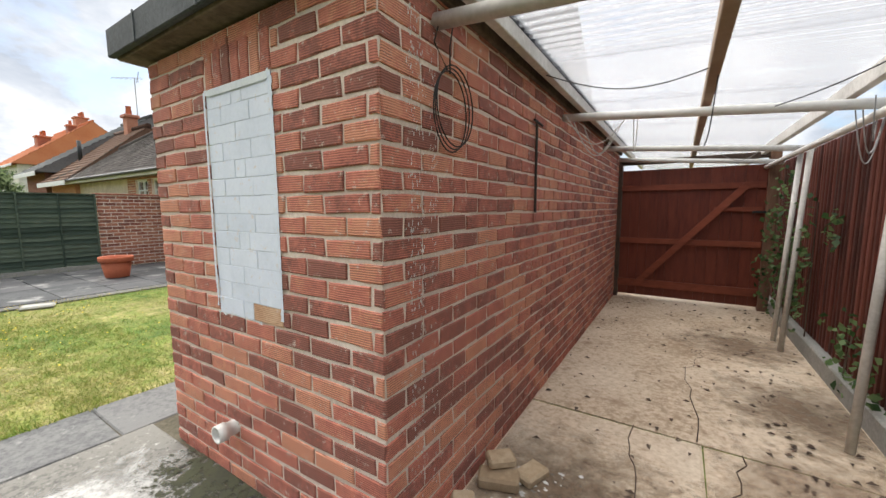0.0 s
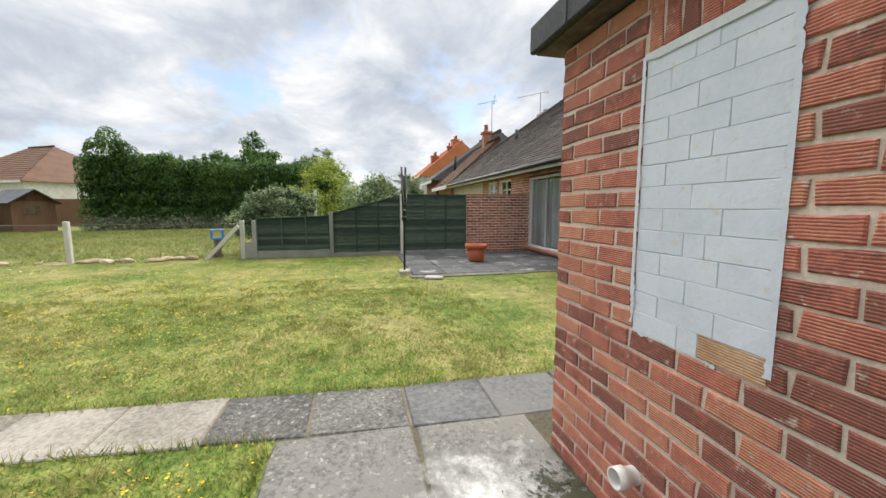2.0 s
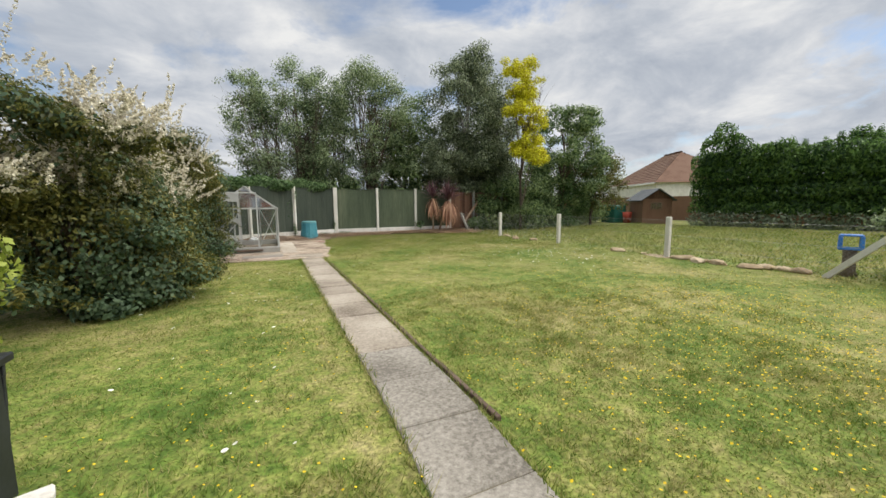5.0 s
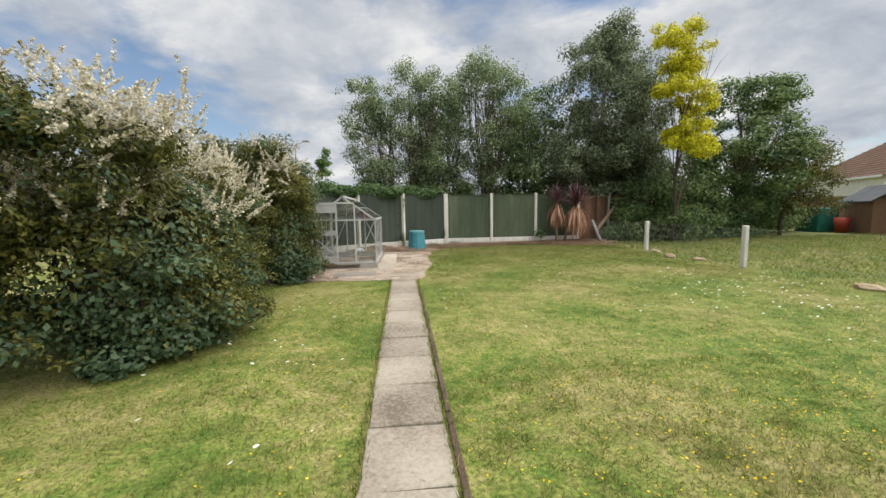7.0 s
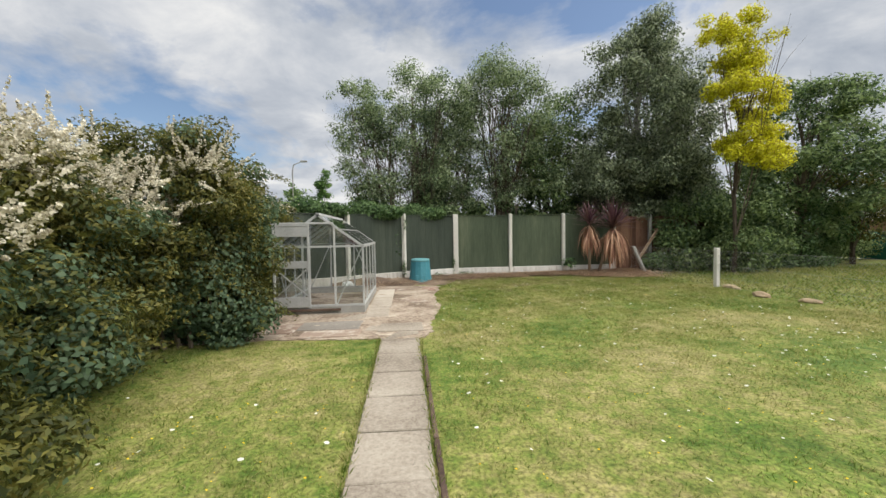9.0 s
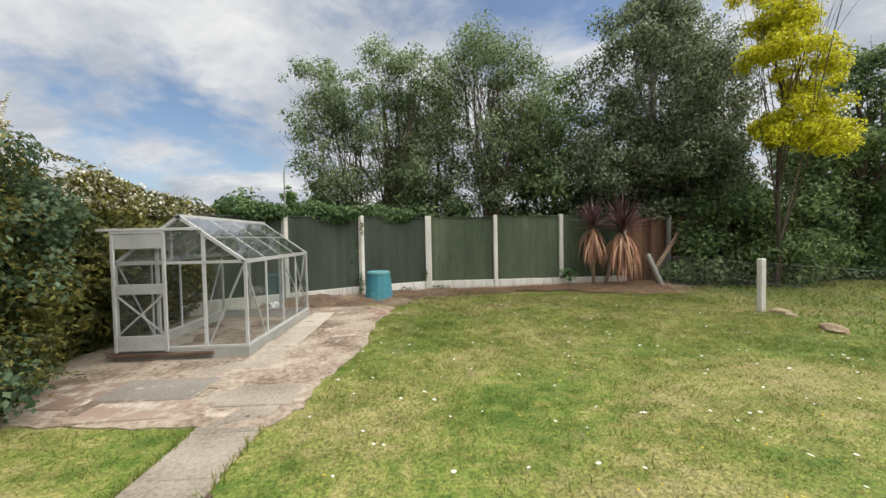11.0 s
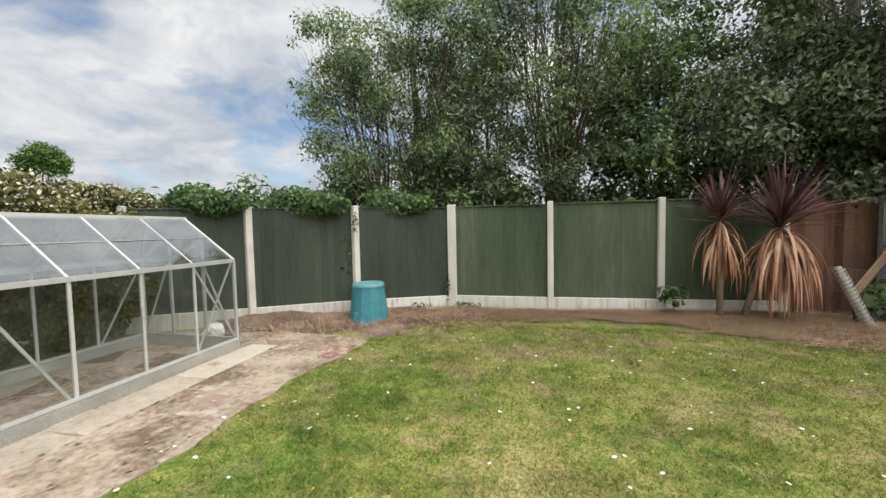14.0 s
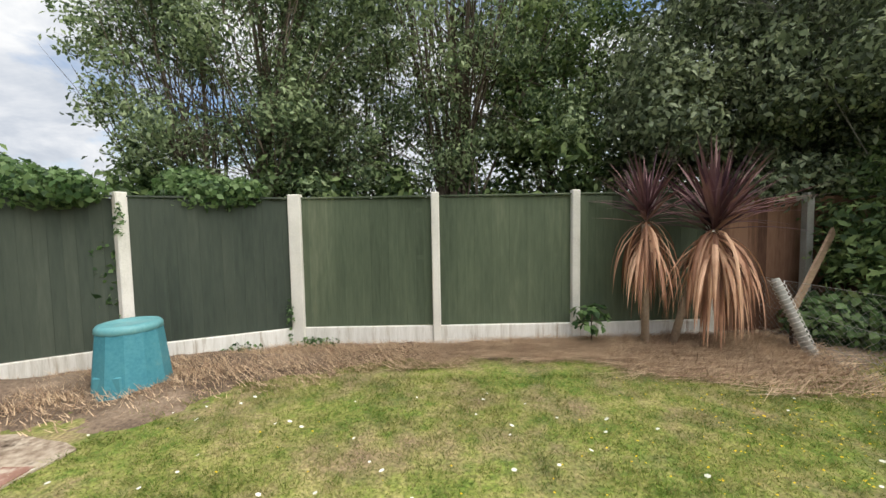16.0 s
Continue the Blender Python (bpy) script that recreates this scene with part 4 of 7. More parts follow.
def courses(length, n, holes=(), first=0.0, head=0.1125):
    """Bricks of a wall, stretcher bond, minus the rectangles in holes: rows of (u, z, length)."""
    out = []
    for k in range(n):
        u = -0.225 if k % 2 else -0.225 + 0.1125
        z = k * CH
        while u < length:
            a, b = max(u + 0.007, 0.0), min(u + 0.218, length)
            u += 0.225
            spans = [(a, b)]
            for h0, h1, z0, z1 in holes:
                if z + CH * .5 > z0 and z + CH * .5 < z1:
                    nxt = []
                    for p, q in spans:
                        if q <= h0 or p >= h1:
                            nxt.append((p, q))
                        else:
                            if p < h0: nxt.append((p, h0 - .005))
                            if q > h1: nxt.append((h1 + .005, q))
                    spans = nxt
            out += [(p, z + 0.0075, q - p) for p, q in spans if q - p > 0.025]
    return out


def joined_bricks(name, bricks, to_world, mt, parent, hgt=CH - 0.016):
    """The bricks past the countable ones, joined."""
    V, F = [], []
    for u, z, l in bricks:
        me = brick_mesh(round(l, 3), hgt, mt)
        o = len(V)
        for v in me.vertices:
            V.append(to_world @ Vector((v.co.x + u, v.co.y, v.co.z + z)))
        F += [tuple(i + o for i in p.vertices) for p in me.polygons]
    return part(name, mesh_of(name, V, F, mt), mt, parent, kind="stuff")


# front wall: local u runs from the far corner (x -1.62) to the near corner (x 0)
PX0, PX1, PZ0, PZ1 = 0.575, 1.07, 11 * CH, 24 * CH       # painted panel
LZ1 = 26.5 * CH
front = part("front_wall", boxm(-GW, 0, 0.0, 0.22, -0.1, GH, 0.002), "mortar", garage)
side = part("side_wall", boxm(-0.22, 0, 0.222, GD, -0.1, GH + 0.10, 0.002), "mortar", garage)
part("back_wall", boxm(-GW, 0, GD + .001, GD + 0.2, -0.1, GH, 0.002), "mortar", garage)
part("far_wall", boxm(-GW, -GW + 0.2, 0.222, GD, -0.1, GH, 0.002), "brick_house", garage)
for u, z, l in courses(GW, 27, [(PX0, PX1, PZ0, LZ1)]):
    part("brick", brick_mesh(l, CH - 0.016, "brick_red"), "brick_red", front, m=pose(u - GW, random.uniform(-.0015, .0015), z))
part("painted_backing", boxm(PX0 - GW + .004, PX1 - GW - .004, -0.002, 0.02, PZ0, PZ1 + .01, 0), "mortar_painted", front)
for k in range(13):
    z = PZ0 + k * CH
    cuts = [PX0, PX0 + 0.115, PX0 + 0.335, PX1] if k % 2 else [PX0, PX0 + 0.205, PX0 + 0.285, PX1] if k % 4 == 0 else [PX0, PX0 + 0.225, PX1]
    for a, b in zip(cuts, cuts[1:]):
        part("painted_brick", brick_mesh(round(b - a - .002, 3), CH - 0.002, "brick_painted" if not (k == 0 and b == PX1) else "brick_buff", 0.003, .0012), "brick_painted", front, m=pose(a + .0025 - GW, -0.0015, z + .002))
u = PX0 + 0.004
while u + 0.066 < PX1 + .02:
    part("soldier_brick", brick_mesh(LZ1 - PZ1 - .012, 0.062, "brick_red"), "brick_red", front, m=pose(u - GW + .062, 0, PZ1 + .008, 0, -90, 0))
    u += 0.0715
# cement smear above and below the painted panel
for (x0, x1, z0, z1, lo_, hi_) in ((PX0 - .006, PX1 + .006, PZ1 - .02, PZ1 + .022, .004, .05), (PX0 - .006, PX1 - .14, PZ0 - .004, PZ0 + .006, .005, .004)):
    nn = 70
    up_ = np.clip(np.cumsum(rng.normal(0, .009, nn)) * .8 + rng.normal(0, .008, nn), -hi_ * .3, hi_)
    dn_ = np.clip(np.cumsum(rng.normal(0, .005, nn)) * .8 + rng.normal(0, .003, nn), -lo_, lo_)
    pts = [(x0 + (x1 - x0) * f - GW, -0.0095, z0 + float(q)) for f, q in zip(np.linspace(0, 1, nn), dn_)] + [(x0 + (x1 - x0) * f - GW, -0.0095, z1 + float(q)) for f, q in zip(np.linspace(1, 0, nn), up_)]
    part("cement_smear", mesh_of("cement_smear", pts, [tuple(range(2 * nn))], "cement_smear"), "cement_smear", front)
# paint brushed raggedly past the sides of the panel
for xc, wd in ((PX0, .014), (PX1, .016)):
    nn = 90
    zz = np.linspace(PZ0 + .03, PZ1, nn)
    lo_ = np.clip(wd * .5 + np.cumsum(rng.normal(0, .003, nn)) + rng.normal(0, .003, nn), .001, wd)
    hi_ = np.clip(wd * .5 + np.cumsum(rng.normal(0, .003, nn)) + rng.normal(0, .003, nn), .001, wd)
    pts = [(xc - GW - float(q), -0.0098, float(z)) for z, q in zip(zz, lo_)] + [(xc - GW + float(q), -0.0098, float(z)) for z, q in zip(zz[::-1], hi_)]
    part("paint_smear", mesh_of("paint_smear", pts, [tuple(range(2 * nn))], "brick_painted"), "brick_painted", front)
# driveway side wall, facing +x; its first 300 bricks are separate
turn = pose(0, 0, 0, 0, 0, 90)
sb = courses(GD, 28)
near = sorted(sb, key=lambda q: q[0])[:300]
far_b = sorted(sb, key=lambda q: q[0])[300:]
for u, z, l in near:
    part("brick", brick_mesh(l, CH - 0.016, "brick_red"), "brick_red", side, m=pose(0, u, z, 0, 0, 90))
joined_bricks("brickwork", far_b, turn, "brick_red", side)
# white lime spatter run down the side wall near its corner
spat = []
for i in range(520):
    u_ = rng.choice([.155, .205, .29], p=[.35, .45, .2]) + rng.normal(0, .014)
    z_, a_, b_ = rng.uniform(1.0, 2.05) if i % 3 else rng.uniform(.2, 1.2), rng.uniform(.0008, .0032), rng.uniform(.0015, .009)
    spat += [(.0095, u_ - a_, z_ - b_), (.0095, u_ + a_, z_ - b_ * .7), (.0095, u_ + a_ * .8, z_ + b_), (.0095, u_ - a_ * .7, z_ + b_ * .8)]
part("lime_spatter", fast_mesh("lime_spatter", np.array(spat), 4, "lime_spill"), "lime_spill", side, "white lime spatter on the bricks", kind="stuff")
# roof slab, felt fascia and soffit
part("roof_slab", boxm(-GW - 0.12, 0.03, -0.09, GD + .1, GH + 0.018, GH + 0.14, 0.004), "soffit", garage)
part("fascia", boxm(-GW - 0.15, 0.035, -0.125, -0.092, GH + 0.03, GH + 0.17, 0.006), "felt", garage, "grey felt roof edge trim")
part("fascia", boxm(-GW - 0.152, -GW - 0.122, -0.09, GD + .1, GH + 0.03, GH + 0.17, 0.006), "felt", garage)
part("roof_felt", boxm(-GW - 0.12, 0.03, -0.09, GD + .1, GH + 0.142, GH + 0.165, 0.004), "felt", garage)
for x in (-1.42, -0.83, -0.24):
    part("fascia_lap", boxm(x, x + 0.012, -0.130, -0.124, GH + 0.03, GH + 0.172, 0.001), "felt", garage)
# white waste pipe stub through the front wall
stub = part("waste_pipe", lathe("waste_pipe", [(0.0, -.02), (0.036, -.02), (0.036, 0.0), (0.036, 0.045), (0.043, 0.045), (0.043, 0.09), (0.035, 0.09), (0.033, 0.0), (0.0, 0.0)], "paint_white", 20), "paint_white", garage, "white plastic waste pipe stub", pose(-0.985, -0.005, 0.29, 90, 0, 0))

# wires on the side wall
loop = []
for kx in range(3):
    pts = []
    for i in range(30):
        a = 2 * math.pi * i / 29
        pts.append((0.022 + .006 * kx, 0.40 + .01 * kx + (0.125 + .008 * kx) * math.sin(a), 1.74 + .012 * kx + 0.155 * math.cos(a)))
    loop.append((pts, 0.003))
loop.append(([(0.02, 0.33, 2.08), (0.03, 0.27, 1.96), (0.03, 0.36, 1.89)], 0.003))
loop.append(([(0.02, 0.42, 2.08), (0.03, 0.38, 1.98), (0.03, 0.38, 1.88)], 0.003))
cl = tagged(new("coiled_cable", tubes("coiled_cable", [([(a, b + 1.0, c) for a, b, c in p], r) for p, r in loop], "wire_black", 5)), "black cable coiled and hung on the brick wall", "cable")
rail = tagged(new("cable_conduit", tubes("cable_conduit", [([(0.022, 2.45, 1.33), (0.022, 2.45, 1.90)], 0.009), ([(0.022, 2.40, 1.905), (0.022, 2.56, 1.895)], 0.008)], "wire_black", 6)), "dark thin conduit fixed upright on the brick wall", "conduit")

# ---------------------------------------------------------------- lean-to canopy over the driveway
canopy = thing("lean_to_canopy", "lean-to canopy of clear corrugated sheets on white timber and poles", "canopy", (0, 0, 0))


def roof_z(x):
    return 2.205 - 0.115 * (x / 1.7)


cy = 1.28
while cy < 8.8:
    w = 1.12
    vs, fs = [], []
    n = 60
    for i in range(n + 1):
        yy = cy + w * i / n
        h = 0.019 * math.sin(2 * math.pi * yy / 0.075)
        for x in (-0.0, 1.78):
            vs.append((x, yy, roof_z(x) + 0.032 + h + 0.002 * (int(cy * 10) % 2)))
    for i in range(n):
        fs.append((2 * i, 2 * i + 2, 2 * i + 3, 2 * i + 1))
    me = mesh_of("corrugated_sheet", vs, fs, "polycarbonate")
    for p in me.polygons:
        p.use_smooth = True
    ob = part("corrugated_sheet", me, "polycarbonate", canopy, "clear corrugated plastic sheet")
    cy += 1.06
for x, mt, w, h in ((0.10, "paint_white", .05, .075), (0.93, "timber_raw", .055, .09), (1.66, "paint_white", .05, .09)):
    part("purlin", boxm(x - w / 2, x + w / 2, 1.26, 8.8, roof_z(x) + .014 - h, roof_z(x) + .014, .004), mt, canopy)
for y in (1.32, 3.12, 4.95, 6.2):
    part("cross_pole", tube("cross_pole", [(0.0, y, 2.055), (1.85, y, 1.905)], 0.030, "paint_white", 12), "paint_white", canopy, "white-painted round cross pole")
for y, top in ((2.9, 1.89), (4.62, 1.89), (4.95, 1.89)):
    part("post", tube("post", [(1.68, y, 0.0), (1.76, y + .05, top)], 0.022, "paint_white", 12), "paint_white", canopy, "white-painted round post")
part("post", tube("post", [(1.78, 2.72, 0.0), (1.85, 2.85, 1.88)], 0.022, "paint_white", 12), "paint_white", canopy)
part("rail", tube("rail", [(1.70, 1.4, 1.86), (1.70, 6.3, 1.86)], 0.026, "paint_white", 10), "paint_white", canopy)
lead = part("lead_flashing", boxm(0.002, 0.13, 1.26, 6.3, 2.236, 2.256, .003), "felt", canopy, "dark lead flashing strip")

# cables hung from the canopy


def hang(a, b, sag, r=0.0035, n=14):
    a, b = Vector(a), Vector(b)
    return ([tuple(a.lerp(b, i / n) - Vector((0, 0, sag * math.sin(math.pi * i / n)))) for i in range(n + 1)], r)



def cable_set(lines, mt, label):
    th = thing("hanging_cable", label, "cable", lines[0][0][0])
    o = Vector(lines[0][0][0])
    for pts, r in lines:
        part("cable", tubes("cable", [([tuple(Vector(p) - o) for p in pts], r)], mt, 5), mt, th)


cable_set([hang((0.12, 2.3, 2.12), (0.95, 2.6, 2.11), 0.10), hang((0.95, 2.6, 2.11), (0.96, 2.45, 2.14), 0.02), hang((0.95, 2.62, 2.1), (0.92, 3.05, 1.75), 0.1), hang((1.75, 1.7, 2.07), (1.25, 3.12, 1.96), .06)], "wire_black", "thin black cable drooping under the canopy")
cable_set([hang((0.05, 3.0, 2.05), (0.45, 3.12, 2.0), 0.20), hang((0.06, 3.2, 2.05), (0.4, 3.3, 2.0), 0.26), hang((0.5, 3.12, 2.0), (0.52, 3.2, 2.0), 0.24), hang((0.1, 3.4, 2.04), (0.35, 3.4, 2.0), .22)], "wire_white", "tangle of pale cable hung on a cross pole")
cable_set([hang((1.60, 3.12, 1.95), (1.76, 3.2, 1.93), 0.34), hang((1.63, 3.12, 1.95), (1.78, 3.3, 1.93), 0.28), hang((1.66, 3.05, 1.95), (1.72, 3.2, 1.93), 0.22), hang((1.1, 5.0, 1.95), (1.5, 4.95, 1.96), .12)], "wire_grey", "grey cable looped over the canopy rail")

# gate at the end of the driveway
gate = thing("driveway_gate", "closed dark red-brown boarded timber gate with diagonal brace", "gate", (0.0, 6.34, 0.0))
x = 0.06
while x < 1.70:
    part("board", boxm(x, x + 0.1195, 0.0, 0.02, 0.05, 1.90, 0.0015), "gate_wood", gate)
    x += 0.121
part("backing", boxm(0.06, 1.72, 0.0205, 0.03, 0.05, 1.90, 0.001), "gate_wood", gate)
for z, h in ((1.60, .08), (0.83, .08), (0.18, .11)):
    part("rail", boxm(0.05, 1.72, -0.035, -0.001, z, z + h, .004), "gate_rail", gate)
part("rail", boxm(1.2, 1.7, -0.034, -0.001, 1.30, 1.36, .004), "gate_rail", gate)
part("brace", strut("brace", (0.28, -0.052, 0.20), (1.52, -0.052, 1.64), 0.03, 0.085, "gate_rail"), "gate_rail", gate)
part("gate_post", boxm(-.0, .055, -.05, .05, 0, 2.05, .004), "timber_dark", gate)
part("gate_post", boxm(1.73, 1.84, -.06, .06, 0, 2.05, .004), "fence_brown", gate)
part("header", boxm(0.0, 1.84, -.045, .045, 1.98, 2.05, .004), "timber_dark", gate)
part("latch", boxm(1.60, 1.74, -.06, -.04, 1.28, 1.31, .003), "metal_black", gate, "black gate latch")

# boundary of the driveway: low kerb wall, ribbed sheet fence
kerb = tagged(part("kerb_wall", boxm(1.83, 1.98, 0.9, 9.0, -0.1, 0.16, .01), "concrete_grey", None), "low mossy concrete kerb wall under the fence", "kerb", kind="structure")
dfence = thing("driveway_fence", "tall red-brown ribbed sheet fence beside the driveway", "fence", (1.92, 0.9, 0.16))
y = 0.0
while y < 8.0:
    part("rib", boxm(-0.018 - random.uniform(0, .006), 0.006, y, y + 0.048, 0, 1.78, .008), "drive_fence", dfence)
    y += 0.085
part("sheet", boxm(0.0065, 0.02, 0, 8.0, 0, 1.77, .002), "drive_fence", dfence)
for z in (0.25, 1.45):
    part("rail", boxm(0.021, 0.06, 0, 8.0, z, z + .08, .004), "timber_dark", dfence)

# climbing plants on the driveway fence
pts_, nr_ = clump_points([(1.80, 5.7, 1.2, .16, .35, .7), (1.82, 5.3, .6, .12, .4, .5), (1.78, 4.75, .9, .07, .2, .7), (1.84, 3.7, .35, .06, .5, .3), (1.8, 6.1, .5, .2, .2, .5), (1.84, 4.2, 1.2, .05, .12, .2), (1.85, 3.3, .2, .05, .3, .1)], 620, 0.2)
pts_[:, 0] = np.minimum(pts_[:, 0], 1.885); pts_[:, 2] = np.maximum(pts_[:, 2], 0.03)
cli = thing("climbing_plant", "sparse ivy climbing the red-brown driveway fence", "climber", (1.8, 5.2, 0))
part("foliage", fast_mesh("foliage", leaves(pts_ - np.array([1.8, 5.2, 0]), nr_, 0.06, .7), 4, "leaf_ivy"), "leaf_ivy", cli)
for ln_, r_ in (([(0.05, .4, 0), (.06, .35, .9), (.04, .5, 1.7)], .008), ([(0.05, -.5, 0), (.06, -.45, .7), (.05, -.5, 1.4)], .006), ([(0.06, -1.4, 0), (.07, -1.5, .5)], .005)):
    part("stem", tubes("stem", [(ln_, r_)], "bark", 5), "bark", cli)

# ---------------------------------------------------------------- fences round the garden
def concrete_post(parent, x, y, h, w=0.105, mt="concrete_post"):
    bm = bmesh.new()
    box(bm, x - w / 2, x + w / 2, y - w / 2, y + w / 2, -0.1, h - 0.03, .008)
    for q in [v for v in bm.verts if v.co.z > h - 0.06]:
        q.co.z += 0.03 if abs(q.co.x - x) < w / 2 - .001 else 0.0
    return part("concrete_post", bm, mt, parent)


back_fence = thing("back_fence", "dark green close-board fence with concrete posts and pale gravel boards", "fence", (0, 0, 0))
POSTS = [(2.3, -14.55), (0.76, -15.48), (-0.845, -16.42), (-2.453, -17.37), (-4.21, -18.12), (-6.13, -18.12), (-8.05, -18.14), (-9.97, -18.22)]
for i, (x, y) in enumerate(POSTS):
    wide = 0.17 if i == 4 else 0.11
    part("concrete_post", boxm(-wide / 2, wide / 2, -.06, .06, -0.1, 2.125, .012), "concrete_post", back_fence, m=pose(x, y, 0, 0, 0, -28 if 0 < i < 4 else 0))
for (xa, ya), (xb, yb) in zip(POSTS, POSTS[1:]):
    # the angled panels take the darker green, the straight run the lighter
    panel_green = "fence_green_dark" if xa > -4.0 else "fence_green"
    d = Vector((xb - xa, yb - ya, 0)); L = d.length; ang = math.degrees(math.atan2(d.y, d.x))
    base = pose(xa, ya, 0, 0, 0, ang)
    part("gravel_board", boxm(0.05, L - 0.05, -0.03, 0.025, -0.05, 0.285, .008), "gravel_board", back_fence, m=base)
    n = 15
    w = (L - 0.10) / n
    for k in range(n):
        part("board", boxm(0.05 + k * w - .004, 0.05 + (k + 1) * w + .006, 0.0, 0.013, 0.287, 2.055 + random.uniform(-.006, .006), .003), panel_green, back_fence, m=base @ pose(0, .004 * (k % 2), 0, 0, 0, 0.9))
    part("capping_rail", boxm(0.05, L - .05, -0.016, 0.036, 2.062, 2.085, .004), panel_green, back_fence, m=base)
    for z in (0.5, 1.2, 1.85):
        part("arris_rail", boxm(0.05, L - .05, 0.03, 0.075, z, z + .07, .005), panel_green, back_fence, m=base)

# older brown fence carrying on behind the shrubs
brown = thing("old_brown_fence", "weathered red-brown board fence behind shrubs", "fence", (-9.95, -18.45, 0))
for k in range(46):
    part("board", boxm(-k * 0.15 - .15, -k * 0.15 + .008, 0, 0.016, 0.03, 2.0 + random.uniform(-.03, .02), .003), "fence_brown", brown, m=pose(0, .005 * (k % 2) - .012 * k, 0))
for k in range(4):
    part("concrete_post", boxm(-k * 1.9 - 1.55, -k * 1.9 - 1.45, .03, .13, -0.1, 2.05, .006), "concrete_grey", brown, m=pose(0, -.15 * k, 0))

# left-hand boundary: waney-lap panels, stepped down
lap = thing("lap_fence", "dark green overlapped-slat fence stepping down between concrete posts", "fence", (-10.33, 0, 0))
for y, h in ((-2.68, 1.0), (-0.76, 1.22), (1.15, 1.70)):
    part("concrete_post", boxm(-.055, .055, y - .05, y + .05, -0.1, h, .01), "concrete_grey" if h < 1.5 else "concrete_post", lap)
part("concrete_post", boxm(-.05, .05, -3.02, -2.92, -0.1, 1.0, .01), "concrete_post", lap)
part("gravel_stub", boxm(-.03, .03, -2.92, -2.73, -0.1, .45, .01), "concrete_grey", lap)
for y0, y1, h0, h1, g in ((-2.63, -0.81, 1.04, 1.10, .2), (-0.71, 1.10, 1.17, 1.66, .11), (1.20, 3.02, 1.68, 1.68, .12)):
    part("gravel_board", boxm(-.025, .025, y0, y1, -0.05, g, .008), "concrete_grey", lap)
    n = 12 if h1 < 1.2 else 16
    sl = (max(h0, h1) - g) / n
    for k in range(n):
        za, zb = g + k * sl, g + (k + 1) * sl + .02
        ya = y0 if h1 == h0 or za <= h0 else y0 + (za - h0) / (h1 - h0) * (y1 - y0)
        if y1 - ya < 0.1:
            continue
        vs = []
        for i in range(9):
            yy = ya + (y1 - ya) * i / 8
            top = h0 + (h1 - h0) * (yy - y0) / (y1 - y0)
            wv = random.uniform(-.009, .009)
            zt, zl = min(zb + wv, top), min(za + wv, top)
            vs += [(0.024, yy, zl), (-.010, yy, zt), (-.022, yy, zt), (0.012, yy, zl)]
        fs = []
        for i in range(8):
            for j in range(4):
                fs.append((4 * i + j, 4 * i + (j + 1) % 4, 4 * i + 4 + (j + 1) % 4, 4 * i + 4 + j))
        part("slat", mesh_of("slat", vs, fs, "fence_lap"), "fence_lap", lap)
    for f in (0.0, .33, .66, 0.985):
        yy = y0 + (y1 - y0) * f
        part("batten", boxm(.024, .048, yy - .0, yy + .03, g, h0 + (h1 - h0) * f, .003), "fence_lap", lap)
    part("capping", strut("capping", (0.01, y0, h0 + .012), (0.01, y1, h1 + .012), .06, .022, "fence_lap"), "fence_lap", lap)

# chain-link fence on concrete posts
chain = thing("chain_link_fence", "low rusty chain-link fence on white concrete posts", "fence", (-10.42, 0, 0))
CP = [-3.0, -6.8, -10.66, -14.22, -17.9]
for y in CP[1:-1]:
    bm = boxm(-.055, .055, y - .055, y + .055, -.1, 1.0, .015)
    part("concrete_post", bm, "concrete_post", chain)
part("wire", tubes("wire", [([(0, y0 - .05 * 0, z) for y0 in CP], .0025) for z in (.25, .55, .92)], "wire_grey", 4), "wire_grey", chain)
mesh_lines = []
for a, b in zip(CP, CP[1:]):
    L = abs(b - a)
    n = int(L / 0.075)
    for k in range(-12, n):
        for s in (1, -1):
            y0, y1 = k * .075, k * .075 + .9
            f0, f1 = max(0, -y0 / .9), min(1, (L - y0) / .9)
            if f1 <= f0:
                continue
            za, zb = (.03 + .88 * f0, .03 + .88 * f1) if s == 1 else (.91 - .88 * f0, .91 - .88 * f1)
            mesh_lines.append(([(0.012, a - (y0 + .9 * f0), za), (0.012, a - (y0 + .9 * f1), zb)], .0014))
part("mesh", tubes("mesh", mesh_lines, "wire_grey", 3), "wire_grey", chain, "rusty diamond wire mesh", kind="stuff")
part("brace_strut", strut("brace_strut", (0.08, -3.85, 0.0), (0.08, -3.06, 0.86), .09, .09, "concrete_post"), "concrete_post", chain)
# clods and stones along the fence foot
for i in range(16):
    yy = random.uniform(-6.6, -3.9) if i < 10 else random.uniform(-14, -7)
    s = random.uniform(.05, .13)
    bm = bmesh.new(); bmesh.ops.create_icosphere(bm, subdivisions=2, radius=1)
    for v in bm.verts:
        v.co = Vector((v.co.x * s, v.co.y * s * 1.8, v.co.z * s * .6)) * random.uniform(.85, 1.15)
    ob = part("stone", bm, "rock", None, m=pose(-10.35 + random.uniform(-.25, .2), yy, 0.0 + s * .25, 0, 0, random.uniform(-30, 30)))
    tagged(ob, "ochre stone lying along the fence foot", "stone", "stones along the fence")
pit = new("bare_earth", mesh_of("bare_earth", [(-10.5 + .32 * math.cos(a) * (1 + .2 * math.sin(3 * a)), -6.95 + .5 * math.sin(a), 0.005) for a in np.linspace(0, 6.28, 24)[:-1]], [tuple(range(23))], "soil"))
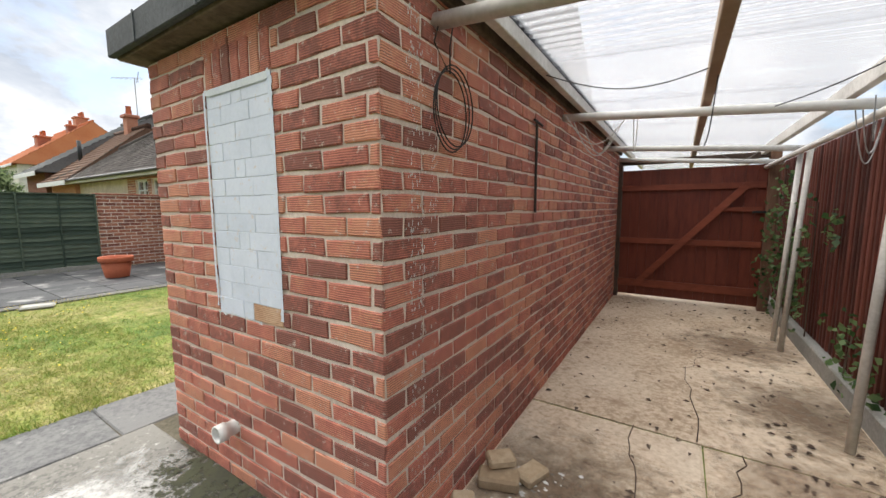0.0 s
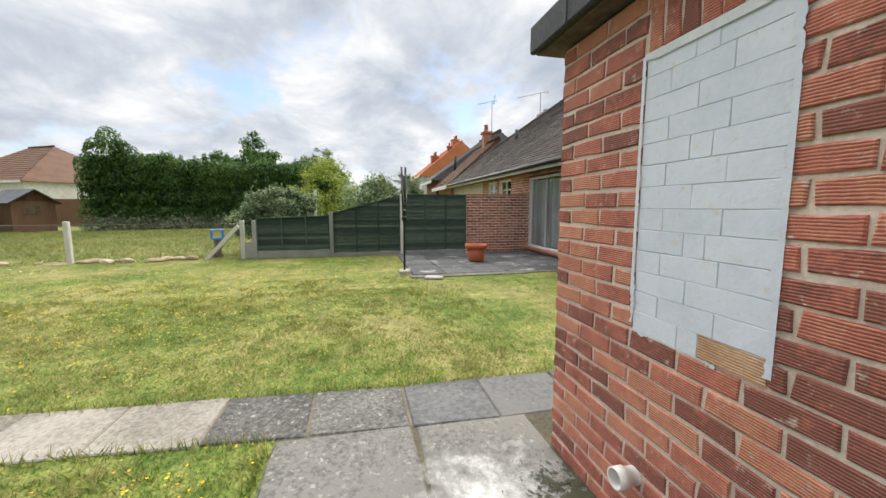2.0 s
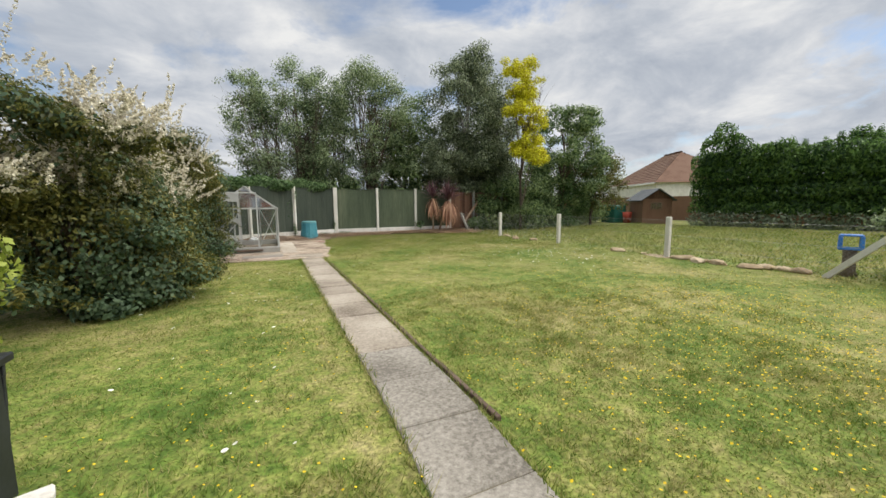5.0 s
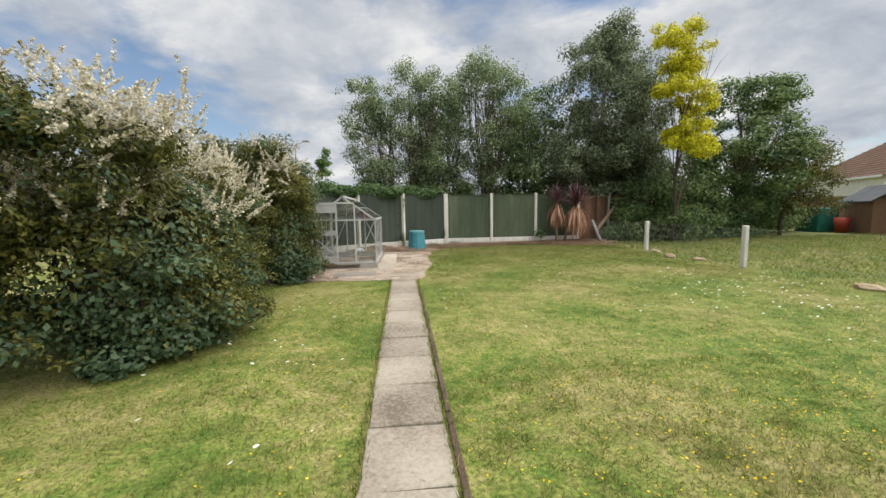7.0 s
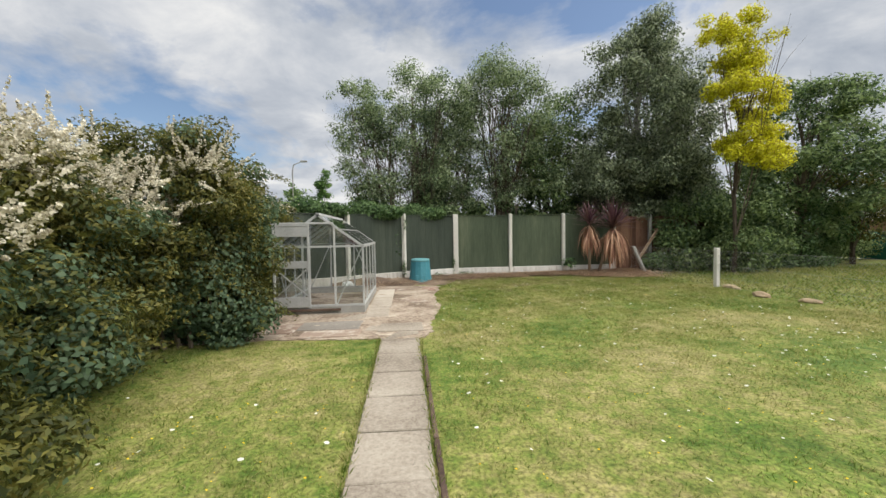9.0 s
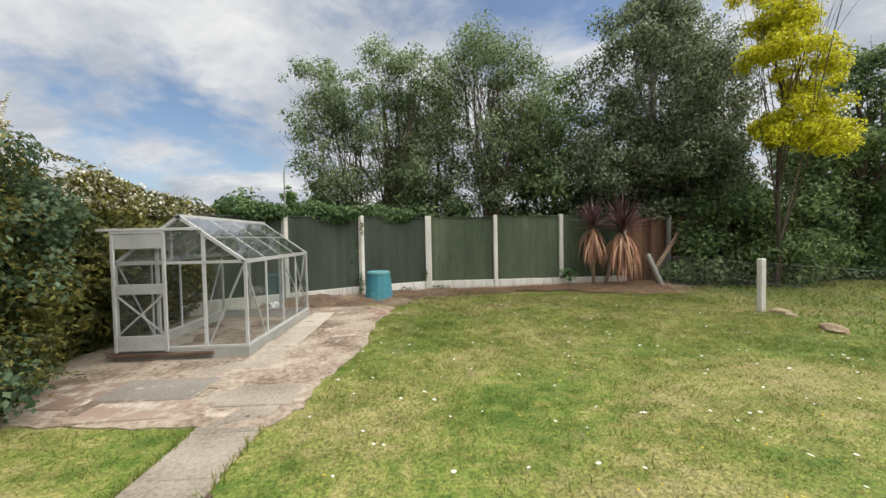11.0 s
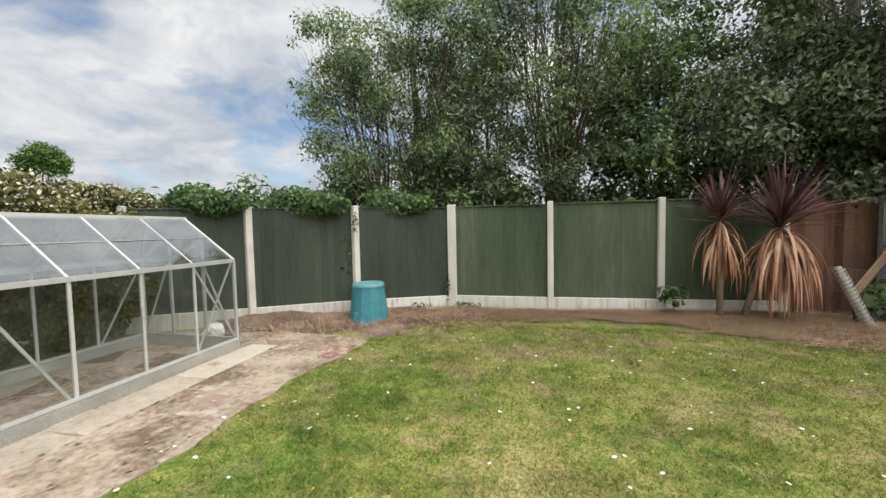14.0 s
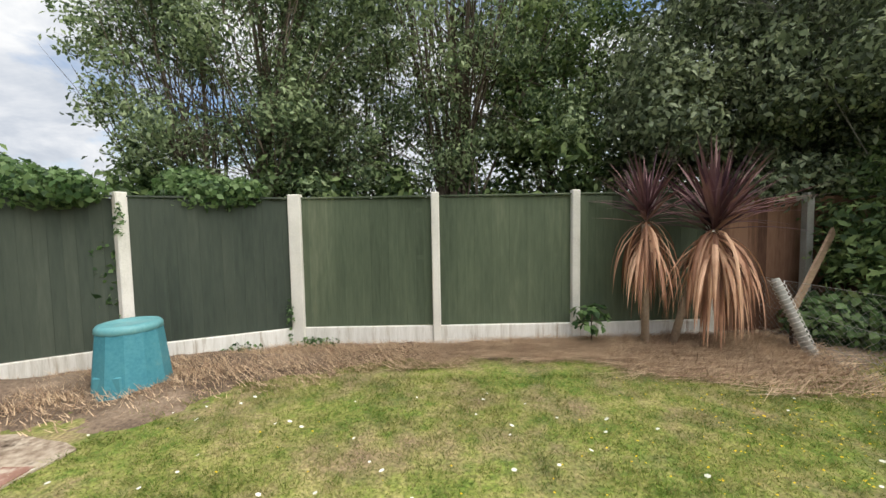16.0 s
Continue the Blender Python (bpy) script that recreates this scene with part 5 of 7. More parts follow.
tagged(pit, "dug bare earth beside a fence post", "soil", kind="structure")

# blue plastic step stool on a stump beyond the fence end
stool = thing("step_stool", "blue plastic step stool standing on a dark stump", "stool", (-10.9, -3.75, 0.48), 20)
stool.scale = (.8, .8, .8)
part("seat", boxm(-.15, .15, -.19, .19, .30, .34, .015), "plastic_blue", stool)
for sx in (-1, 1):
    for sy in (-1, 1):
        part("leg", boxm(sx * .13 - .03, sx * .13 + .03, sy * .165 - .035, sy * .165 + .035, 0, .302, .008), "plastic_blue", stool)
part("panel", boxm(.125, .14, -.17, .17, .0, .07, .004), "plastic_blue", stool)
stump_b = tagged(part("tree_stump", lathe("tree_stump", [(0.0, -.02), (.14, -.02), (.10, .1), (.085, .3), (.095, .47), (.08, .48), (0, .48)], "bark", 14), "bark", None, m=pose(-10.9, -3.75, 0)), "dark old tree stump beyond the chain-link fence", "stump")

# ---------------------------------------------------------------- the bungalow
HY = 5.0
bung = thing("bungalow", "red brick bungalow with dark tiled hipped roof and patio door", "house", (0, HY, 0))
X0, X1, EZ = -20.5, -2.2, 2.36
DX0, DX1, DZ0, DZ1 = -10.29, -8.30, 0.17, 2.21
hw = part("wall", boxm(X0, -13.95, 0, .25, -.1, EZ, .0), "mortar", bung)
wins = [(-13.95, -13.05, 1.30, 2.28), (-12.75, -11.70, 1.30, 2.28)]
for (a, b, z0, z1) in ((-13.95, -11.70, -.1, 1.30), (-13.05, -12.75, 1.30, EZ), (-13.95, -13.05, 2.28, EZ), (-12.75, -11.70, 2.28, EZ), (-11.70, DX0, -.1, EZ), (DX0, DX1, -.1, DZ0), (DX0, DX1, DZ1, EZ), (DX1, X1, -.1, EZ)):
    part("wall", boxm(a, b, 0, .25, z0, z1, 0), "mortar", bung)
hb = [(u, z, l) for u, z, l in courses(12.6, 30, [(14.6 - 13.95, 14.6 - 13.05, 1.3, 2.28), (14.6 - 12.75, 14.6 - 11.70, 1.3, 2.28), (14.6 + DX0, 14.6 + DX1, DZ0, DZ1 - .01)])]
joined_bricks("brickwork", hb, pose(-14.6, 0, 0), "brick_house", bung)
for wx0, wx1, z0, z1 in wins:
    wf = part("window", boxm(wx0, wx1, .06, .10, z0, z0 + .06, .004), "upvc", bung, "white plastic casement window")
    for a in (wx0 + .001, (wx0 + wx1) / 2 - .03, wx1 - .061):
        part("frame", boxm(a, a + .06, .055, .105, z0 + .06, z1, .004), "upvc", wf)
    part("frame", boxm(wx0, wx1, .06, .10, z1 - .06, z1 - .001, .004), "upvc", wf)
    part("frame", boxm(wx0, wx1, .062, .098, z0 + .62, z0 + .66, .004), "upvc", wf)
    part("pane", boxm(wx0, wx1, .078, .084, z0 + .05, z1 - .05, 0), "glass_house", wf)
    part("interior", boxm(wx0 - .2, wx1 + .2, .9, .95, z0 - .3, z1 + .1, 0), "room_dark", wf)
door = part("patio_door", boxm(DX0, DX1, .05, .11, DZ0, DZ0 + .05, .004), "upvc", bung, "white sliding patio door with vertical blinds")
for a in (DX0, DX1 - .055):
    part("jamb", boxm(a, a + .055, .045, .115, DZ0 + .05, DZ1, .004), "upvc", door)
part("head", boxm(DX0, DX1, .045, .115, DZ1 - .055, DZ1, .004), "upvc", door)
mid = (DX0 + DX1) / 2 - .05
part("sash_rail", boxm(mid, mid + .05, .03, .09, DZ0 + .05, DZ1 - .055, .004), "aluminium", door)
part("threshold", boxm(mid, DX1 - .02, -.01, .045, DZ0 + .002, DZ0 + .045, .004), "upvc", door)
part("pane", boxm(DX0 + .05, mid + .02, .075, .081, DZ0 + .05, DZ1 - .05, 0), "glass_house", door)
part("pane", boxm(mid + .02, DX1 - .05, .060, .066, DZ0 + .05, DZ1 - .05, 0), "glass_house", door)
x = DX0 + .09
while x < DX1 - .12:
    part("blind_slat", boxm(-.045, .045, -.0015, .0015, DZ0 + .06, DZ1 - .1, 0), "blind", door, m=pose(x, .165, 0, 0, 0, 30 + random.uniform(-6, 6)))
    x += .082
part("interior", boxm(DX0 - .4, DX1 + .4, 1.6, 1.65, 0, EZ, 0), "room_dark", bung)
part("interior_floor", boxm(-14.2, DX1 + .5, .26, 1.6, .0, .10, 0), "room_dark", bung)
part("door_sill", boxm(DX0 - .08, DX1 + .08, -.09, .04, DZ0 - .075, DZ0 - .003, .006), "brick_house", bung, "red quarry tile door sill")
for a, b in ((DX0 - .04, DX1 + .04),):
    part("lintel", boxm(a, b, -.012, .03, DZ1 + .002, DZ1 + .05, .003), "timber_dark", bung)
# eaves
part("soffit", boxm(X0 - .3, X1 + .3, -.34, .0, EZ - .02, EZ + .0, .002), "timber_dark", bung)
part("fascia_board", boxm(X0 - .3, X1 + .3, -.37, -.342, EZ - .03, EZ + .13, .004), "upvc", bung, "white eaves fascia board")
part("gutter", tube("gutter", [(X0 - .3, -.43, EZ + .09), (X1 + .3, -.43, EZ + .09)], .055, "metal_black", 10), "metal_black", bung, "dark round gutter")
# hipped roof built as stepped tile courses
RIDGE_Y, TP = 5.8, math.tan(radians(38))
run = RIDGE_Y + 0.42
nco = 52
V, F = [], []
for k in range(nco):
    f0, f1 = k / nco, (k + 1) / nco
    ya, yb = -.42 + run * f0, -.42 + run * f1
    za, zb = EZ + .13 + run * f0 * TP, EZ + .13 + run * f1 * TP
    xa0, xb0 = X0 - .3 + run * f0, X0 - .3 + run * f1
    x = xa0
    while x < X1 + .3:
        w = .165
        x2 = min(x + w - .006, X1 + .3)
        sx = (xb0 - xa0) if x == xa0 else 0
        o = len(V)
        j = random.uniform(-.006, .006)
        V += [(x, ya - .03, za + .020 + j), (x2, ya - .03, za + .020 + j), (x2, yb, zb + .006 + j), (x + sx, yb, zb + .006 + j), (x, ya - .03, za + .002), (x2, ya - .03, za + .002)]
        F += [(o, o + 1, o + 2, o + 3), (o + 4, o + 5, o + 1, o), (o + 1, o + 5, o + 2), (o, o + 3, o + 4)]
        x += w
roof = part("roof", mesh_of("roof", [(X0 - .3, -.42, EZ + .12), (X1 + .3, -.42, EZ + .12), (X1 + .3, RIDGE_Y, EZ + .12 + run * TP), (X0 - .3 + run, RIDGE_Y, EZ + .12 + run * TP), (X0 - .3, 2 * RIDGE_Y + .42, EZ + .12), (X1 + .3, 2 * RIDGE_Y + .42, EZ + .12)], [(0, 1, 2, 3), (0, 3, 4), (3, 2, 5, 4), (1, 5, 2)], "tile_dark"), "tile_dark", bung)
part("roof_tiles", mesh_of("roof_tiles", V, F, "tile_dark"), "tile_dark", roof, kind="stuff")
part("hip_tiles", tube("hip_tiles", [(X0 - .3, -.42, EZ + .15), (X0 - .3 + run, RIDGE_Y, EZ + .15 + run * TP)], .09, "tile_dark", 8), "tile_dark", roof)
part("ridge_tiles", tube("ridge_tiles", [(X0 - .3 + run, RIDGE_Y, EZ + .15 + run * TP), (X1, RIDGE_Y, EZ + .15 + run * TP)], .10, "tile_dark", 8), "tile_dark", roof)
chim = part("chimney", boxm(-17.58, -17.02, 3.86, 4.42, 4.4, 5.85, .01), "brick_house", roof)
part("chimney_cap", boxm(-17.64, -16.96, 3.80, 4.48, 5.851, 5.95, .02), "concrete_grey", chim)
part("chimney_pot", lathe("chimney_pot", [(.14, 0), (.12, .16), (.14, .18), (.1, .2), (.1, .05)], "concrete_grey", 14), "concrete_grey", chim, m=pose(-17.3, 4.14, 5.95))
part("vent_pipe", tube("vent_pipe", [(-15.9, 2.0, 4.0), (-15.9, 2.0, 4.8)], .07, "metal_black", 10), "metal_black", roof)


def aerial(parent, x, y, z, h, L=1.1, n=7):
    """A mast with a boom along y and its short rods."""
    lines = [([(x, y, z), (x, y, z + h)], .02), ([(x, y - L * .75, z + h - .22 * L), (x, y + L * .25, z + h + .05)], .014)]
    for i in range(n):
        f = i / max(1, n - 1)
        lines.append(([(x - .16, y - L * .75 + L * f, z + h - .22 * L * (1 - f)), (x + .16, y - L * .75 + L * f, z + h - .22 * L * (1 - f))], .008))
    if n > 3:
        lines += [([(x - .1, y + .1, z + h - .2), (x + .1, y + .16, z + h + .28)], .012), ([(x + .1, y + .1, z + h - .2), (x - .1, y + .16, z + h + .28)], .012)]
    return part("aerial", tubes("aerial", lines, "wire_grey", 5), "wire_grey", parent, "thin metal television aerial")


aerial(chim, -17.3, 3.84, 5.4, 1.55, 1.6, 3)

# garden wall between patio and fence
gwall = thing("garden_wall", "old red brick garden wall joining the bungalow", "wall", (-10.33, 3.05, 0), kind="structure")
part("wall", boxm(-.22, .0, 0, 1.95, -.1, 1.68, 0), "mortar", gwall)
joined_bricks("brickwork", courses(1.95, 21), pose(0, 0, 0.02, 0, 0, 90), "brick_house", gwall)
joined_bricks("brickwork", courses(.22, 21), pose(-.22, 0, 0.02), "brick_house", gwall)
part("coping", boxm(-.24, .02, -.02, 1.95, 1.681, 1.72, .008), "brick_house", gwall)

# planter of brick by the patio
pl = thing("brick_planter", "low red brick planter with dark slab top", "planter", (-7.1, 4.35, 0))
part("body", boxm(0, 1.3, 0, .62, 0, .30, .01), "brick_house", pl)
part("cap", boxm(-.03, 1.33, -.03, .62, .301, .345, .01), "slab_dark", pl)

# terracotta pot
pot = thing("plant_pot", "large empty terracotta plant pot standing on the patio", "pot", (-8.5, 2.76, 0.034))
part("body", lathe("body", [(0.0, 0.0), (.18, 0.0), (.19, .02), (.24, .32), (.23, .32), (.18, .06), (0, .06)], "terracotta", 36), "terracotta", pot)
part("rim", lathe("rim", [(.242, .31), (.262, .312), (.27, .325), (.275, .395), (.266, .406), (.25, .404), (.232, .36), (.23, .32)], "terracotta", 36), "terracotta", pot)

# folded clothes dryer
dry = thing("rotary_dryer", "folded black rotary clothes dryer standing in a concrete base", "clothes dryer", (-7.2, 0.84, 0))
part("base", boxm(-.11, .11, -.11, .11, -.05, .09, .02), "concrete_grey", dry)
part("pole", tube("pole", [(0, 0, 0.05), (0, 0, 1.95)], .02, "metal_black", 10), "metal_black", dry)
for a in range(4):
    t = a * math.pi / 2 + .4
    part("arm", tube("arm", [(.025 * math.cos(t), .025 * math.sin(t), 1.15), (.055 * math.cos(t), .055 * math.sin(t), 2.12)], .011, "metal_black", 6), "metal_black", dry)
part("collar", lathe("collar", [(.02, 0), (.045, 0), (.045, .09), (.02, .09)], "metal_black", 14), "metal_black", dry, m=pose(0, 0, 1.08))
part("line", tubes("line", [hang((.09, .03, 2.0), (-.07, .07, 1.95), .5), hang((.06, -.07, 2.0), (-.09, -.02, 1.9), .45), hang((.03, .09, 1.9), (.08, -.05, 1.9), .5)], "wire_white", 4), "wire_white", dry, "white washing line")
part("line_cleat", boxm(-.02, .16, -.012, .012, 1.28, 1.30, .003), "paint_white", dry)
stone = part("flat_stone", boxm(-.17, .17, -.10, .10, 0, .05, .02), "concrete_grey", None, m=pose(-6.6, 1.32, 0, 0, 0, 70))
tagged(stone, "pale flat broken stone at the patio edge", "stone")

# ---------------------------------------------------------------- greenhouse
gh = thing("greenhouse", "small aluminium greenhouse with sliding door, dusty glass and rough base", "greenhouse", (-1.72, -12.54, 0.012))
W, L, PZ, EV, RZ = 1.62, 2.55, 0.13, 1.25, 1.845       # local x runs to +x, y to -y
FR = .034
for a, b in (((0, 0), (W, 0)), ((W, 0), (W, -L)), ((W, -L), (0, -L)), ((0, -L), (0, 0))):
    x0, x1 = sorted((a[0], b[0])); y0, y1 = sorted((a[1], b[1]))
    hor = x1 > x0
    part("plinth", boxm(x0 - .02, x1 + .02, y0 - .02, y1 + .02, 0, PZ, .004) if hor else boxm(x0 - .018, x1 + .018, y0 + .0205, y1 - .0205, 0, PZ, .004), "concrete_grey", gh)


def bar(name, a, b, w=FR, t=FR):
    return part(name, strut(name, a, b, w, t, "aluminium"), "aluminium", gh)


for x in (0, W):
    for y in (0, -L):
        bar("corner_post", (x, y, PZ), (x, y, EV))
for x in (0, W):
    bar("eaves_bar", (x, 0, EV), (x, -L, EV), .05, .05)
    bar("sill_bar", (x, 0, PZ + .02), (x, -L, PZ + .02), .04, .03)
bar("ridge_bar", (W / 2, .02, RZ), (W / 2, -L - .02, RZ), .06, .06)
for y in (0, -L):
    bar("tie_bar", (0, y, EV), (W, y, EV), .04, .035)
    bar("sill_bar", (0, y, PZ + .02), (W, y, PZ + .02), .04, .03)
    for x in (0, W):
        bar("rafter", (x, y, EV), (W / 2, y, RZ), .04, .04)
NB = 4
for k in range(1, NB):
    y = -L * k / NB
    for x in (0, W):
        bar("glazing_bar", (x, y, PZ), (x, y, EV), .022, .028)
        bar("rafter", (x, y, EV), (W / 2, y, RZ), .024, .03)
    bar("collar_tie", (.42, y, EV + .31), (W - .42, y, EV + .31), .02, .02) if k == 2 else None
for x in (.52, 1.10):
    bar("front_mullion", (x, 0, PZ), (x, 0, EV + (RZ - EV) * (x if x < W / 2 else W - x) / (W / 2)))
    bar("back_mullion", (x, -L, PZ), (x, -L, EV + (RZ - EV) * (x if x < W / 2 else W - x) / (W / 2)))
# braces
for x, ya, yb in ((0, -.02, -.60), (0, -L + .02, -L + .62), (W, -.02, -.62), (W, -L + .02, -L + .62)):
    bar("brace", (x + (.02 if x == 0 else -.02), yb, PZ + .03), (x + (.02 if x == 0 else -.02), ya, EV - .02), .016, .022)
bar("brace", (.02, -L + .62, EV - .03), (.02, -L + .02, PZ + .05), .016, .022)
bar("brace", (.50, -.02, PZ + .03), (.03, -.02, EV - .05), .016, .022)
bar("brace", (.03, -L + .02, PZ + .03), (.50, -L + .02, EV - .05), .016, .022)
bar("brace", (W - .03, -L + .02, PZ + .03), (W - .50, -L + .02, EV - .05), .016, .022)
# glass
for k in range(NB):
    ya, yb = -L * k / NB - .012, -L * (k + 1) / NB + .012
    for x in (0, W):
        part("glass_pane", mesh_of("glass_pane", [(x, ya, PZ + .04), (x, yb, PZ + .04), (x, yb, EV - .02), (x, ya, EV - .02)], [(0, 1, 2, 3)], "glass_pane"), "glass_pane", gh)
        for f0, f1 in ((0.02, .52), (.50, .97)):
            xa, xb = x + (W / 2 - x) * f0, x + (W / 2 - x) * f1
            za, zb = EV + .018 + (RZ - EV) * f0 + (.006 if f0 > .1 else 0), EV + .018 + (RZ - EV) * f1
            part("roof_pane", mesh_of("roof_pane", [(xa, ya, za), (xa, yb, za), (xb, yb, zb), (xb, ya, zb)], [(0, 1, 2, 3)], "glass_roof"), "glass_roof", gh)
    for x in (0, W):
        part("pane_lap", strut("pane_lap", (x + (W / 2 - x) * .5, ya, EV + .026 + (RZ - EV) * .5), (x + (W / 2 - x) * .5, yb, EV + .026 + (RZ - EV) * .5), .012, .008, "aluminium"), "aluminium", gh)
for xa, xb in ((.02, .50), (1.12, W - .02)):
    part("glass_pane", mesh_of("glass_pane", [(xa, -.004, PZ + .04), (xb, -.004, PZ + .04), (xb, -.004, EV - .02), (xa, -.004, EV - .02)], [(0, 1, 2, 3)], "glass_pane"), "glass_pane", gh)
for xa, xb in ((.02, .50), (.54, 1.08), (1.12, W - .02)):
    part("glass_pane", mesh_of("glass_pane", [(xa, -L, PZ + .04), (xb, -L, PZ + .04), (xb, -L, EV - .02), (xa, -L, EV - .02)], [(0, 1, 2, 3)], "glass_pane"), "glass_pane", gh)
for y in (-.004, -L):
    part("gable_pane", mesh_of("gable_pane", [(.06, y, EV + .03), (W - .06, y, EV + .03), (W / 2, y, RZ - .04)], [(0, 1, 2)], "glass_roof"), "glass_roof", gh)
# sliding door, pushed back
dr = part("sliding_door", boxm(.97, 1.60, .055, .075, 1.44, 1.63, .004), "aluminium", gh, "white panelled sliding door, slid open")
for z0, z1 in ((.86, .99), (.135, .33)):
    part("panel", boxm(.97, 1.60, .055, .075, z0, z1, .004), "aluminium", dr)
for x in (.955, 1.575):
    part("stile", boxm(x, x + .04, .050, .080, .12, 1.645, .004), "aluminium", dr)
part("top_rail", boxm(.955, 1.615, .048, .082, 1.63, 1.665, .004), "aluminium", dr)
for a, b in (((1.0, .34), (1.57, .85)), ((1.57, .34), (1.0, .85))):
    part("cross_brace", strut("cross_brace", (a[0], .06, a[1]), (b[0], .06, b[1]), .012, .02, "aluminium"), "aluminium", dr)
for z0, z1 in ((.34, .85), (1.0, 1.43)):
    part("pane", mesh_of("pane", [(1.0, .065, z0), (1.57, .065, z0), (1.57, .065, z1), (1.0, .065, z1)], [(0, 1, 2, 3)], "glass_pane"), "glass_pane", dr)
part("door_track", boxm(.52, 1.78, .03, .085, 1.666, 1.70, .003), "aluminium", gh)
part("door_track", boxm(.42, 1.72, .03, .085, .06, .10, .003), "timber_dark", gh)
sack = thing("white_bag", "crumpled white plastic bag behind the greenhouse", "bag", (-0.96, -15.45, 0.014))
bm = bmesh.new(); bmesh.ops.create_icosphere(bm, subdivisions=3, radius=1)
for v in bm.verts:
    v.co = Vector((v.co.x * .16, v.co.y * .14, max(-.0, v.co.z * .13 + .1))) * (1 + .25 * noise.noise(v.co * 3))
part("bag", bm, "upvc", sack)

# compost bin
cb = thing("compost_bin", "teal plastic tapered compost bin with flat lid", "compost bin", (-2.94, -16.83, 0.0))
prof = [(0.0, 0.0), (.365, 0.0), (.37, .03), (.35, .06), (.34, .10), (.285, .64), (.28, .66), (.0, .66)]
bodym = lathe("body", prof, "bin_plastic", 12)
for p in bodym.polygons:
    p.use_smooth = False
part("body", bodym, "bin_plastic", cb)
part("lid", lathe("lid", [(.282, .64), (.288, .645), (.284, .69), (.262, .715), (.20, .722), (.18, .71), (0, .71)], "bin_lid", 24), "bin_lid", cb, "lighter domed teal lid")
part("hatch", boxm(-.14, .14, .27, .312, .06, .24, .01), "bin_plastic", cb)

# ---------------------------------------------------------------- trees and shrubs
def branch_lines(base, top, r0, crowns, n, bend=0.25, limb_r=0.35):
    """A tapered trunk from base to top and n limbs out to the crowns."""
    base, top = Vector(base), Vector(top)
    tr = [tuple(base.lerp(top, f) + Vector((random.uniform(-1, 1), random.uniform(-1, 1), 0)) * bend * .9 * f) for f in np.linspace(0, 1, 7).tolist()]
    lines = [(tr, [r0 * (1 - .8 * f) for f in np.linspace(0, 1, 7).tolist()])]
    pts, _ = clump_points(crowns, n, 0.35)
    for p in pts:
        f = random.uniform(.2, .85)
        a = Vector(tr[int(f * 6)])
        b = Vector(p)
        m = a.lerp(b, .5) + Vector((random.uniform(-.3, .3), random.uniform(-.3, .3), random.uniform(0, .4)))
        r = r0 * limb_r * (1 - .6 * f)
        lines.append(([tuple(a), tuple(a.lerp(m, .6)), tuple(m), tuple(b)], [r, r * .75, r * .5, r * .15]))
        for _k in range(2):
            c = b + Vector((random.uniform(-.6, .6), random.uniform(-.6, .6), random.uniform(-.3, .5)))
            lines.append(([tuple(m), tuple(m.lerp(c, .6) + Vector((0, 0, .1))), tuple(c)], [r * .4, r * .25, r * .08]))
    return lines


def tree(name, label, at, crowns, height, r0, leaf, size, n_clumps, n_leaves, bark="bark", category="tree", aspect=.45, limbs=26, droop=0.0, rmin=.28, rmax=.62, shell=.55, stems=1, group=""):
    """crowns are (x, y, z, rx, ry, rz) from the tree's foot."""
    th = thing(name, label, category, at, group=group)
    lines = []
    for s in range(stems):
        o = (random.uniform(-.4, .4) if s else 0, random.uniform(-.3, .3) if s else 0, -.05)
        tx, ty = random.uniform(-.8, .8) if s else 0, random.uniform(-.5, .5) if s else 0
        lines += branch_lines(o, (o[0] + tx, o[1] + ty, height * .85), r0 * (1 if not s else .7), crowns, limbs // stems)
    part("trunk", tubes("trunk", lines, bark, 6), bark, th)
    cl = sub_clumps(crowns, n_clumps, rmin, rmax, shell)
    p, d = clump_points(cl, n_leaves, .15)
    p += rng.normal(0, .05, p.shape)
    d[:, 2] += .35
    keep = p[:, 2] > 0.02
    part("crown", fast_mesh("crown", leaves(p[keep], d[keep], size, aspect, .55, droop), 4, leaf), leaf, th)
    return th


def scaled(crowns, f=.91):
    return [(x * f, y * f, z * f + .13, a * f, b * f, c * f) for x, y, z, a, b, c in crowns]


A_ = [(.1, 0, 5.6, 1.5, 1.4, 2.9), (-1.4, .2, 6.6, 1.2, 1.2, 2.0), (.2, .2, 3.6, 1.5, 1.3, 1.4), (-1.5, 0, 3.0, 1.5, 1.2, 1.0)]
tree("ash_tree", "tall open leafy tree with many thin stems behind the green fence", (-2.9, -20.0, 0), scaled(A_), 8.0, .12, "leaf_ash", .098, 125, 31000, stems=6, limbs=70, rmin=.25, rmax=.6, shell=.4)
tree("ash_tree", "sparse tree with long drooping bare twigs against the sky", (-2.0, -19.85, 0), scaled([(1.0, .2, 5.0, 1.1, .9, 1.6), (.4, 0, 6.4, 1.1, 1.0, 1.2), (.5, 0, 3.2, 1.1, .9, .9), (2.0, .2, 4.9, .6, .5, .9), (1.3, .2, 6.9, 1.0, .9, 1.2)]), 6.8, .07, "leaf_ash", .10, 100, 11500, stems=3, limbs=60, rmin=.2, rmax=.5, shell=.3, droop=.8)
